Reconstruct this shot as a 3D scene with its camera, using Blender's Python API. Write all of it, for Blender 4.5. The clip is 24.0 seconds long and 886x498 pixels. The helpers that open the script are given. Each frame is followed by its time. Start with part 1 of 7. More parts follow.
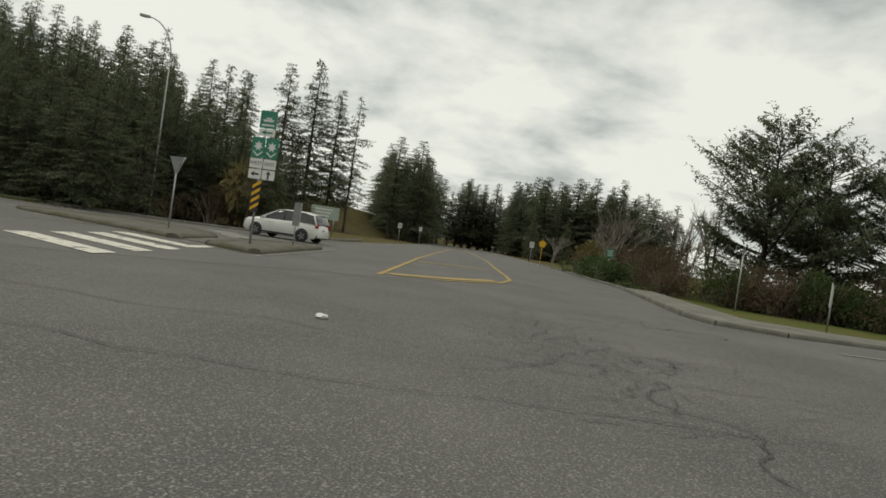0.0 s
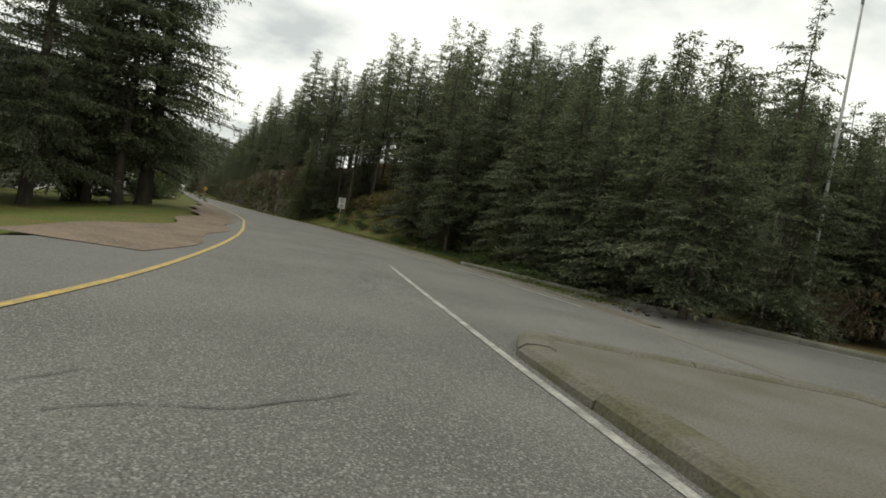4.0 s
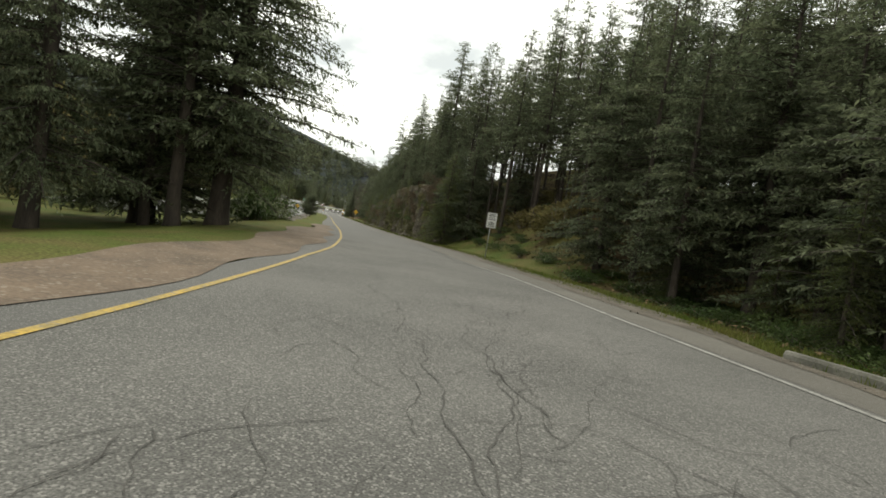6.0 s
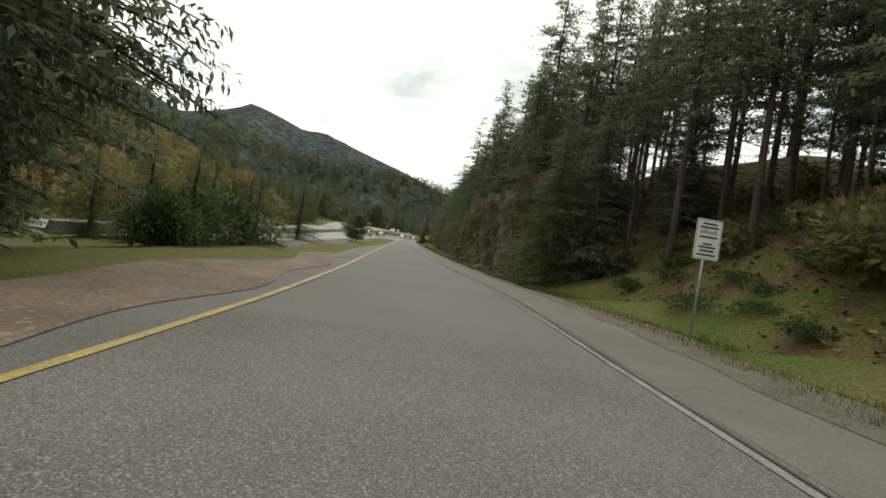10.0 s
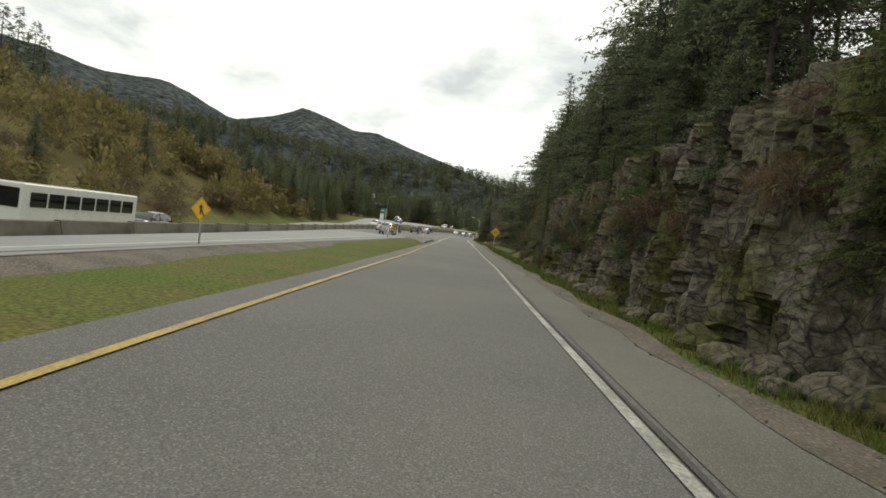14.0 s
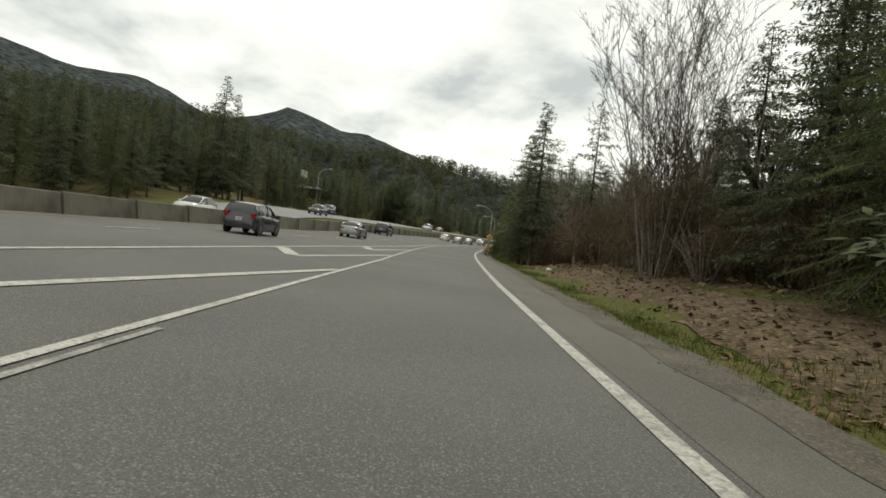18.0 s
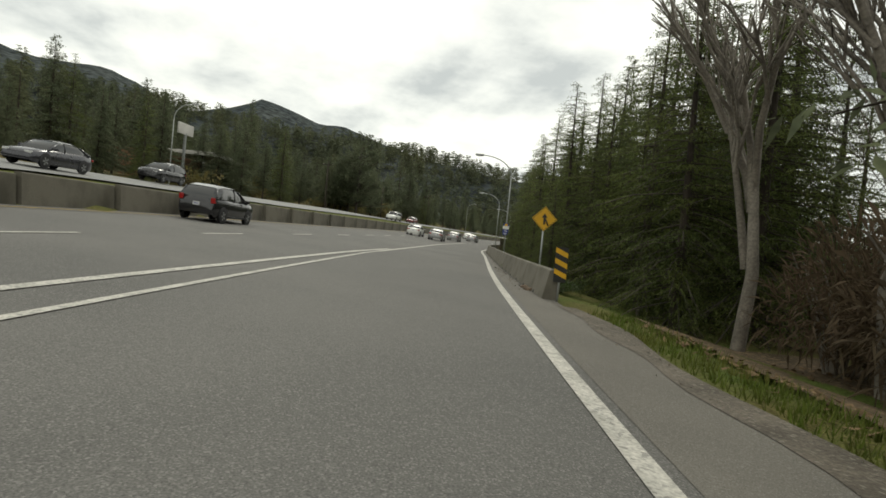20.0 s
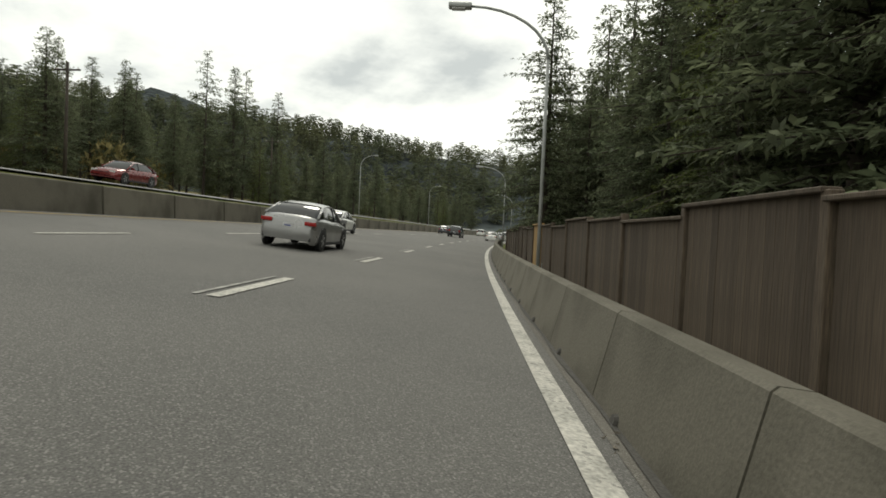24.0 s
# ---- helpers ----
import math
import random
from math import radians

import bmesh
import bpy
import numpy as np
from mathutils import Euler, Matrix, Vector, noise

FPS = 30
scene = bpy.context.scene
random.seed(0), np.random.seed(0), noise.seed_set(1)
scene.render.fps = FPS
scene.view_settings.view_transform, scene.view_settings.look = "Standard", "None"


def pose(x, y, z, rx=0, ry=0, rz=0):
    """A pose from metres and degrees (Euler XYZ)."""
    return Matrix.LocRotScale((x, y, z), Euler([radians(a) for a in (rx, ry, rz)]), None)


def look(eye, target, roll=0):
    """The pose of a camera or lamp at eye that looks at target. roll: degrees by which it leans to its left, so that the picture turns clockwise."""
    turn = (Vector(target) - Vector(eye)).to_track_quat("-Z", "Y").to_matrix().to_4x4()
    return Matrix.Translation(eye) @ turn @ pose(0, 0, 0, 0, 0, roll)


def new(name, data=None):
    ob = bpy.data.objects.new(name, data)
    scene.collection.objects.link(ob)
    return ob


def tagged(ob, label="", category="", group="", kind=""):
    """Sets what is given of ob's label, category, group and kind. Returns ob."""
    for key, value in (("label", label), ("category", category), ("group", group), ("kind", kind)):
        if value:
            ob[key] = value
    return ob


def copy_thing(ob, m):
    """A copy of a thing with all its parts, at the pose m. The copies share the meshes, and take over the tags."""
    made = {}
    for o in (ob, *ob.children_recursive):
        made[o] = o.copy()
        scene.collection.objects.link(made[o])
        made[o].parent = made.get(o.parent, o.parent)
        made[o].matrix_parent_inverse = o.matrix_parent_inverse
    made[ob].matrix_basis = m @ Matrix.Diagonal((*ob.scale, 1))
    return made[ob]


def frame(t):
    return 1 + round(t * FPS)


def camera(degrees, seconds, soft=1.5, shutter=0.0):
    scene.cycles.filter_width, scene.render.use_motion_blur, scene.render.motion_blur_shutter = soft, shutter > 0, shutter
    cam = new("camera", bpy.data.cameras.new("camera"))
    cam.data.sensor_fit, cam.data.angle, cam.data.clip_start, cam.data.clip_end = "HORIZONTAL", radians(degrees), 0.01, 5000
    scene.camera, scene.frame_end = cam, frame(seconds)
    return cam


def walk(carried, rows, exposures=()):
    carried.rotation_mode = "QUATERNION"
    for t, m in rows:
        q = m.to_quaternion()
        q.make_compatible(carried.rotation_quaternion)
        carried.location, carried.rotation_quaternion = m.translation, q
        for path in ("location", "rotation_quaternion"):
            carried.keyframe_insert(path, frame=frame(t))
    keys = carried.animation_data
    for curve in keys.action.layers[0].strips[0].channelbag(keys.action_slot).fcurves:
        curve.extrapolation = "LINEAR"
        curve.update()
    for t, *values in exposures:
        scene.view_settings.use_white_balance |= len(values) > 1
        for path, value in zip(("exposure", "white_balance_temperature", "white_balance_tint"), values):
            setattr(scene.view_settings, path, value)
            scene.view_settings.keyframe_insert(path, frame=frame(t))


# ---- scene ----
cam = camera(73.84, 24.0, soft=1.65)
PATH = [
    (0.0, pose(0.00, 0.00, 1.25, 89.16, -8.43, -2.85)),
    (0.5, pose(-0.00, 0.78, 1.25, 89.29, -8.44, -1.29)),
    (1.0, pose(-0.17, 2.37, 1.25, 89.30, -9.14, 3.94)),
    (1.5, pose(-0.75, 4.84, 1.25, 88.85, -9.62, 12.76)),
    (2.0, pose(-1.97, 7.88, 1.25, 88.41, -10.72, 22.56)),
    (2.5, pose(-3.82, 11.02, 1.25, 88.44, -8.83, 31.84)),
    (3.0, pose(-6.07, 13.93, 1.25, 88.34, -8.68, 38.98)),
    (3.5, pose(-8.50, 16.48, 1.25, 88.37, -9.94, 44.78)),
    (4.0, pose(-11.06, 18.79, 1.25, 88.41, -9.89, 49.06)),
    (4.5, pose(-13.86, 20.95, 1.25, 88.28, -9.66, 53.62)),
    (5.0, pose(-16.94, 22.98, 1.25, 88.12, -9.50, 57.99)),
    (5.5, pose(-20.24, 24.86, 1.25, 87.92, -9.42, 61.69)),
    (6.0, pose(-23.61, 26.59, 1.25, 88.06, -9.25, 64.06)),
    (6.5, pose(-26.82, 28.14, 1.25, 88.41, -9.00, 65.51)),
    (7.0, pose(-29.70, 29.46, 1.25, 88.61, -8.89, 66.66)),
    (7.5, pose(-32.21, 30.56, 1.25, 88.68, -9.07, 67.47)),
    (8.0, pose(-34.43, 31.50, 1.25, 88.64, -9.02, 68.28)),
    (8.5, pose(-36.38, 32.28, 1.25, 88.84, -8.37, 69.10)),
    (9.0, pose(-38.18, 32.98, 1.25, 89.04, -7.83, 69.77)),
    (9.5, pose(-40.19, 33.74, 1.25, 89.78, -7.44, 70.51)),
    (10.0, pose(-42.92, 34.69, 1.25, 89.43, -8.74, 71.87)),
    (10.5, pose(-46.63, 35.90, 1.25, 89.54, -8.98, 73.29)),
    (11.0, pose(-51.37, 37.35, 1.25, 89.19, -8.35, 74.40)),
    (11.5, pose(-57.10, 39.01, 1.25, 88.92, -7.85, 75.34)),
    (12.0, pose(-63.79, 40.86, 1.25, 88.66, -7.39, 76.07)),
    (12.5, pose(-71.39, 42.87, 1.25, 88.38, -6.96, 76.59)),
    (13.0, pose(-79.83, 45.05, 1.25, 88.30, -6.69, 76.89)),
    (13.5, pose(-89.04, 47.40, 1.25, 88.44, -6.54, 77.11)),
    (14.0, pose(-98.99, 49.88, 1.25, 88.40, -6.25, 77.39)),
    (14.5, pose(-109.61, 52.54, 1.25, 88.52, -6.67, 77.15)),
    (15.0, pose(-120.81, 55.41, 1.25, 88.37, -6.18, 76.92)),
    (15.5, pose(-132.53, 58.40, 1.25, 88.10, -5.94, 77.03)),
    (16.0, pose(-144.68, 61.50, 1.25, 88.25, -5.71, 77.03)),
    (16.5, pose(-157.17, 64.68, 1.25, 88.60, -5.95, 77.01)),
    (17.0, pose(-169.93, 67.94, 1.25, 89.00, -6.30, 76.97)),
    (17.5, pose(-182.91, 71.28, 1.25, 89.10, -6.43, 76.87)),
    (18.0, pose(-196.02, 74.69, 1.25, 89.01, -6.33, 76.67)),
    (18.5, pose(-209.16, 78.13, 1.25, 88.55, -5.68, 76.64)),
    (19.0, pose(-222.22, 81.60, 1.25, 88.61, -5.67, 76.29)),
    (19.5, pose(-235.09, 85.14, 1.25, 88.66, -5.65, 75.71)),
    (20.0, pose(-247.67, 88.77, 1.25, 88.69, -5.62, 74.96)),
    (20.5, pose(-259.93, 92.49, 1.25, 88.71, -5.59, 74.09)),
    (21.0, pose(-271.83, 96.31, 1.25, 88.58, -4.68, 73.26)),
    (21.5, pose(-283.39, 100.21, 1.25, 88.57, -4.16, 72.43)),
    (22.0, pose(-294.72, 104.07, 1.25, 88.71, -3.89, 72.53)),
    (22.5, pose(-305.88, 107.99, 1.25, 88.40, -3.60, 71.55)),
    (23.0, pose(-316.98, 112.18, 1.25, 88.29, -3.30, 70.13)),
    (23.5, pose(-328.17, 116.69, 1.25, 88.22, -2.04, 68.98)),
    (24.0, pose(-339.55, 121.59, 1.25, 88.34, -2.63, 67.44)),
]
walk(cam, PATH, [(0.0, -0.35, 6900, 4), (2.0, -0.28, 6900, 4), (3.5, -0.05, 6900, 4), (6.0, 0.5, 6900, 4), (10.0, 0.42, 6900, 4), (12.5, 0.26, 6900, 4), (16.0, 0.2, 6900, 4), (18.0, 0.02, 6900, 4), (21.0, 0.08, 6900, 4), (24.0, 0.1, 6900, 4)])

# ---- sky and light ----
world = bpy.data.worlds.new("overcast_sky")
scene.world = world
world.use_nodes = True
wn, wl = world.node_tree.nodes, world.node_tree.links
wn.clear()
SUN_EL, SUN_AZ = radians(48), radians(70)


def wnode(kind, **kw):
    n = wn.new(kind)
    for k, v in kw.items():
        n.inputs[k].default_value = v
    return n


sky = wn.new("ShaderNodeTexSky")
sky.sky_type, sky.sun_disc, sky.sun_elevation, sky.sun_rotation = "NISHITA", False, SUN_EL, -SUN_AZ
wco = wn.new("ShaderNodeTexCoord")
wsep = wn.new("ShaderNodeSeparateXYZ")
wl.new(wco.outputs["Generated"], wsep.inputs[0])
wlift = wn.new("ShaderNodeMath")
wlift.operation = "MAXIMUM"
wl.new(wsep.outputs["Z"], wlift.inputs[0])
wlift.inputs[1].default_value = 0.0
wadd = wn.new("ShaderNodeMath")
wadd.inputs[1].default_value = 0.26
wl.new(wlift.outputs[0], wadd.inputs[0])
wcomb = wn.new("ShaderNodeCombineXYZ")
for k in ("X", "Y"):
    dv = wn.new("ShaderNodeMath")
    dv.operation = "DIVIDE"
    wl.new(wsep.outputs[k], dv.inputs[0])
    wl.new(wadd.outputs[0], dv.inputs[1])
    wl.new(dv.outputs[0], wcomb.inputs[k])
cloud = wnode("ShaderNodeTexNoise", Scale=1.5, Detail=7.0, Roughness=0.55, Distortion=0.1)
wl.new(wcomb.outputs[0], cloud.inputs["Vector"])
ramp = wn.new("ShaderNodeValToRGB")
ramp.color_ramp.elements[0].position, ramp.color_ramp.elements[0].color = 0.36, (0.58, 0.61, 0.63, 1)
ramp.color_ramp.elements[1].position, ramp.color_ramp.elements[1].color = 0.54, (1.12, 1.12, 1.09, 1)
mid = ramp.color_ramp.elements.new(0.45)
ramp.color_ramp.interpolation = "LINEAR"
mid.color = (0.88, 0.90, 0.90, 1)
wl.new(cloud.outputs["Fac"], ramp.inputs["Fac"])
skys = wnode("ShaderNodeMix")
skys.data_type = "RGBA"
skys.inputs["Factor"].default_value = 0.93
skb = wn.new("ShaderNodeVectorMath")
skb.operation = "SCALE"
skb.inputs["Scale"].default_value = 0.12
wl.new(sky.outputs["Color"], skb.inputs[0])
wl.new(skb.outputs["Vector"], skys.inputs["A"])
wl.new(ramp.outputs["Color"], skys.inputs["B"])
wbg = wnode("ShaderNodeBackground", Strength=1.0)
wl.new(skys.outputs["Result"], wbg.inputs["Color"])
wo = wn.new("ShaderNodeOutputWorld")
wl.new(wbg.outputs["Background"], wo.inputs["Surface"])

sun = new("sun", bpy.data.lights.new("sun", "SUN"))
sun.data.energy, sun.data.angle, sun.data.color = 0.9, radians(14), (1.0, 0.96, 0.9)
sun_dir = Vector((-math.sin(SUN_AZ) * math.cos(SUN_EL), math.cos(SUN_AZ) * math.cos(SUN_EL), math.sin(SUN_EL)))
sun.matrix_world = look(sun_dir * 400, (0, 0, 0))

# ---- materials ----


def mat(name, c1, c2, rough=0.85, scale=3.0, fine=40.0, bump=0.3, metal=0.0, speck=None, space="Object", stretch=None, island=0.0, spec=0.5, detail=0.35, cut=(0.35, 0.65), fine_depth=0.02, leaf=0.0, cracks=None):
    """Two colours mixed by coarse noise, darkened and lifted by fine grain, with fine relief."""
    m = bpy.data.materials.new(name)
    m.use_nodes = True
    n, l = m.node_tree.nodes, m.node_tree.links
    b = n["Principled BSDF"]
    tc = n.new("ShaderNodeTexCoord")
    out = tc.outputs["Object"]
    if space == "World":
        out = n.new("ShaderNodeNewGeometry").outputs["Position"]
    if stretch:
        mp = n.new("ShaderNodeMapping")
        mp.inputs["Scale"].default_value = stretch
        l.new(out, mp.inputs["Vector"])
        out = mp.outputs["Vector"]

    def tex(sc, det):
        t = n.new("ShaderNodeTexNoise")
        t.inputs["Scale"].default_value, t.inputs["Detail"].default_value = sc, det
        l.new(out, t.inputs["Vector"])
        return t

    def rng(socket, a, b_, lo, hi):
        r = n.new("ShaderNodeMapRange")
        for k, v in (("From Min", a), ("From Max", b_), ("To Min", lo), ("To Max", hi)):
            r.inputs[k].default_value = v
        l.new(socket, r.inputs["Value"])
        return r.outputs["Result"]

    def mix(kind, fac, a, b_):
        x = n.new("ShaderNodeMix")
        x.data_type, x.blend_type = "RGBA", kind
        for key, v in (("Factor", fac), ("A", a), ("B", b_)):
            if isinstance(v, bpy.types.NodeSocket):
                l.new(v, x.inputs[key])
            else:
                x.inputs[key].default_value = v if key == "Factor" else (*v, 1)
        return x.outputs["Result"]

    big = tex(scale, 5.0)
    col = mix("MIX", rng(big.outputs["Fac"], *cut, 0, 1), c1, c2)
    small = tex(fine, 3.0)
    g = rng(small.outputs["Fac"], 0.25, 0.75, 1 - detail, 1 + detail)
    gc = n.new("ShaderNodeCombineColor")
    for k in ("Red", "Green", "Blue"):
        l.new(g, gc.inputs[k])
    col = mix("MULTIPLY", 1.0, col, gc.outputs["Color"])
    if speck:
        v = n.new("ShaderNodeTexVoronoi")
        v.inputs["Scale"].default_value = speck[0]
        l.new(out, v.inputs["Vector"])
        sp = n.new("ShaderNodeSeparateColor")
        l.new(v.outputs["Color"], sp.inputs["Color"])
        col = mix("MIX", rng(sp.outputs["Red"], speck[2], 1.0, 0, 0.8), col, speck[1])
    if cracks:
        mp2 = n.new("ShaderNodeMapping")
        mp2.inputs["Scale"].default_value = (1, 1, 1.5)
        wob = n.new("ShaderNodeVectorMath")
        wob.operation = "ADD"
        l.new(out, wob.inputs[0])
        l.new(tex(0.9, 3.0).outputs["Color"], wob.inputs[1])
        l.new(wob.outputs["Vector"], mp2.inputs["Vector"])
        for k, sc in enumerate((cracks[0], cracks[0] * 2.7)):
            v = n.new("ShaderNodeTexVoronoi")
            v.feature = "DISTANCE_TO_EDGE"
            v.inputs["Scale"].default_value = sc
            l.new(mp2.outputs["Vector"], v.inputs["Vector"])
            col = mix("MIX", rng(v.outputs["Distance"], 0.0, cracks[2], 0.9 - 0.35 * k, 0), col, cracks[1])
    if island:
        rnd = n.new("ShaderNodeNewGeometry").outputs["Random Per Island"] if island > 0 else n.new("ShaderNodeObjectInfo").outputs["Random"]
        k = abs(island)
        gi = rng(rnd, 0, 1, 1 - k, 1 + k)
        gj = n.new("ShaderNodeCombineColor")
        for key in ("Red", "Green", "Blue"):
            l.new(gi, gj.inputs[key])
        col = mix("MULTIPLY", 1.0, col, gj.outputs["Color"])
    l.new(col, b.inputs["Base Color"])
    l.new(rng(big.outputs["Fac"], 0.3, 0.7, max(rough - 0.08, 0), min(rough + 0.08, 1)), b.inputs["Roughness"])
    b.inputs["Metallic"].default_value = metal
    b.inputs["Specular IOR Level"].default_value = spec
    if leaf:
        tr = n.new("ShaderNodeBsdfTranslucent")
        l.new(col, tr.inputs["Color"])
        mx = n.new("ShaderNodeMixShader")
        mx.inputs["Fac"].default_value = leaf
        l.new(b.outputs["BSDF"], mx.inputs[1])
        l.new(tr.outputs["BSDF"], mx.inputs[2])
        l.new(mx.outputs["Shader"], n["Material Output"].inputs["Surface"])
    if bump:
        bp = n.new("ShaderNodeBump")
        bp.inputs["Strength"].default_value, bp.inputs["Distance"].default_value = bump, fine_depth
        l.new(small.outputs["Fac"], bp.inputs["Height"])
        l.new(bp.outputs["Normal"], b.inputs["Normal"])
    return m


def glass(name, tint, rough=0.03):
    m = bpy.data.materials.new(name)
    m.use_nodes = True
    b = m.node_tree.nodes["Principled BSDF"]
    b.inputs["Base Color"].default_value = (*tint, 1)
    b.inputs["Roughness"].default_value = rough
    b.inputs["Specular IOR Level"].default_value = 0.8
    return m


M = {}
M["asphalt_old"] = mat("worn_chip_asphalt", (0.105, 0.102, 0.094), (0.155, 0.15, 0.139), 0.9, 0.35, 70, 0.8, speck=(75, (0.32, 0.31, 0.285), 0.75), space="World", detail=0.6, spec=0.3)
M["asphalt"] = mat("grey_asphalt", (0.11, 0.107, 0.10), (0.155, 0.15, 0.14), 0.88, 0.22, 75, 0.6, speck=(85, (0.27, 0.262, 0.245), 0.78), space="World", detail=0.42, spec=0.3)
M["shoulder"] = mat("shoulder_asphalt", (0.124, 0.115, 0.10), (0.165, 0.154, 0.134), 0.9, 0.4, 90, 0.5, speck=(110, (0.28, 0.27, 0.24), 0.82), space="World", detail=0.35, spec=0.3)
M["highway"] = mat("pale_highway_asphalt", (0.20, 0.20, 0.195), (0.26, 0.26, 0.25), 0.85, 0.2, 40, 0.3, space="World")
M["white_paint"] = mat("worn_white_road_paint", (0.50, 0.48, 0.43), (0.33, 0.32, 0.285), 0.75, 3.0, 30, 0.3, speck=(26, (0.2, 0.195, 0.18), 0.74), space="World", cut=(0.45, 0.7))
M["cross_paint"] = mat("flaking_crosswalk_paint", (0.66, 0.63, 0.55), (0.24, 0.23, 0.21), 0.75, 2.6, 30, 0.3, speck=(22, (0.2, 0.195, 0.18), 0.92), space="World", cut=(0.58, 0.63))
M["faint_paint"] = mat("faded_white_road_paint", (0.36, 0.35, 0.32), (0.2, 0.195, 0.18), 0.8, 3.0, 30, 0.3, space="World")
M["ghost_paint"] = mat("nearly_gone_white_road_paint", (0.235, 0.23, 0.21), (0.16, 0.155, 0.145), 0.8, 2.0, 30, 0.3, space="World")
M["dim_paint"] = mat("dulled_white_road_paint", (0.42, 0.41, 0.375), (0.25, 0.245, 0.225), 0.8, 2.2, 30, 0.3, speck=(24, (0.18, 0.175, 0.16), 0.72), space="World")
M["yellow_paint"] = mat("worn_yellow_road_paint", (0.44, 0.29, 0.05), (0.30, 0.23, 0.085), 0.75, 2.5, 30, 0.3, speck=(25, (0.2, 0.19, 0.17), 0.84), space="World")
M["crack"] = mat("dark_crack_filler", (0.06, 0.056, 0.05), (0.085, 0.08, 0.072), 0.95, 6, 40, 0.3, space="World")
M["dirt"] = mat("brown_dirt", (0.17, 0.12, 0.08), (0.115, 0.085, 0.06), 0.95, 0.9, 25, 0.6, speck=(18, (0.26, 0.22, 0.17), 0.86), space="World")
M["gravel"] = mat("grey_brown_gravel", (0.125, 0.105, 0.08), (0.08, 0.068, 0.052), 0.95, 1.2, 30, 0.8, speck=(34, (0.22, 0.2, 0.165), 0.8), space="World", detail=0.5)
M["grass"] = mat("spring_grass_ground", (0.08, 0.108, 0.024), (0.125, 0.112, 0.042), 0.95, 0.5, 18, 0.8, space="World", detail=0.6, spec=0.08)
M["leafground"] = mat("leaf_strewn_soil", (0.15, 0.112, 0.074), (0.10, 0.078, 0.05), 0.95, 1.1, 14, 0.9, speck=(11, (0.30, 0.21, 0.13), 0.8), space="World", detail=0.6, spec=0.08)
M["moss"] = mat("mossy_forest_floor", (0.105, 0.10, 0.03), (0.10, 0.072, 0.04), 0.95, 0.4, 12, 0.9, space="World", detail=0.6, spec=0.08)
M["blade"] = mat("grass_blades", (0.085, 0.13, 0.022), (0.14, 0.135, 0.04), 0.8, 0.6, 10, 0, spec=0.15, island=0.35, space="World", leaf=0.4)
M["deadleaf"] = mat("dead_leaves", (0.22, 0.15, 0.085), (0.13, 0.09, 0.052), 0.9, 0.7, 10, 0, spec=0.1, island=0.4, space="World")
M["concrete"] = mat("weathered_concrete", (0.158, 0.146, 0.117), (0.08, 0.074, 0.057), 0.9, 0.8, 40, 0.3, detail=0.16, island=-0.10, spec=0.25, cut=(0.42, 0.72))
M["kerb"] = mat("stained_kerb_concrete", (0.20, 0.19, 0.16), (0.12, 0.115, 0.095), 0.92, 1.3, 25, 0.4, space="World", detail=0.25)
M["isle_kerb"] = mat("mossy_asphalt_kerb", (0.118, 0.108, 0.085), (0.085, 0.082, 0.042), 0.93, 1.6, 30, 0.6, space="World", detail=0.35, cut=(0.42, 0.68))
M["isle_top"] = mat("old_asphalt_island_top", (0.125, 0.117, 0.098), (0.095, 0.09, 0.06), 0.93, 0.9, 45, 0.6, space="World", detail=0.4, cut=(0.4, 0.72))
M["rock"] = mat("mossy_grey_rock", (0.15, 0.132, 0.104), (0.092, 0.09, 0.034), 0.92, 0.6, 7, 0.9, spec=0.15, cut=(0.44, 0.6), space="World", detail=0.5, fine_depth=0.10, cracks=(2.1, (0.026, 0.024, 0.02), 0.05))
M["bark"] = mat("dark_conifer_bark", (0.07, 0.055, 0.042), (0.035, 0.028, 0.022), 0.95, 2.0, 18, 0.8, stretch=(1, 1, 0.2))
M["greybark"] = mat("grey_branch_bark", (0.27, 0.24, 0.20), (0.17, 0.15, 0.125), 0.9, 2.0, 20, 0.5)
M["palebark"] = mat("pale_alder_bark", (0.22, 0.20, 0.165), (0.14, 0.125, 0.102), 0.9, 2.0, 20, 0.5)
M["needles"] = mat("dark_fir_needles", (0.112, 0.136, 0.08), (0.148, 0.163, 0.095), 0.75, 0.5, 6, 0, island=0.5, spec=0.2, leaf=0.5)
M["cedar"] = mat("green_cedar_sprays", (0.09, 0.12, 0.04), (0.135, 0.155, 0.048), 0.75, 0.5, 6, 0, island=0.5, spec=0.2, leaf=0.5)
M["farneedles"] = mat("far_forest_needles", (0.098, 0.116, 0.072), (0.138, 0.146, 0.082), 0.85, 0.02, 0.3, 0, island=0.4, spec=0.15, space="World", leaf=0.4)
M["shrub"] = mat("evergreen_shrub_leaves", (0.05, 0.085, 0.025), (0.08, 0.11, 0.035), 0.6, 0.8, 8, 0, island=0.4, spec=0.3, leaf=0.4)
M["olive"] = mat("budding_olive_twigs", (0.175, 0.158, 0.058), (0.205, 0.168, 0.08), 0.85, 0.4, 6, 0, island=0.35, spec=0.2, leaf=0.4)
M["brownbrush"] = mat("brown_bramble", (0.15, 0.108, 0.072), (0.105, 0.082, 0.052), 0.9, 0.6, 8, 0, island=0.35, spec=0.2, leaf=0.4)
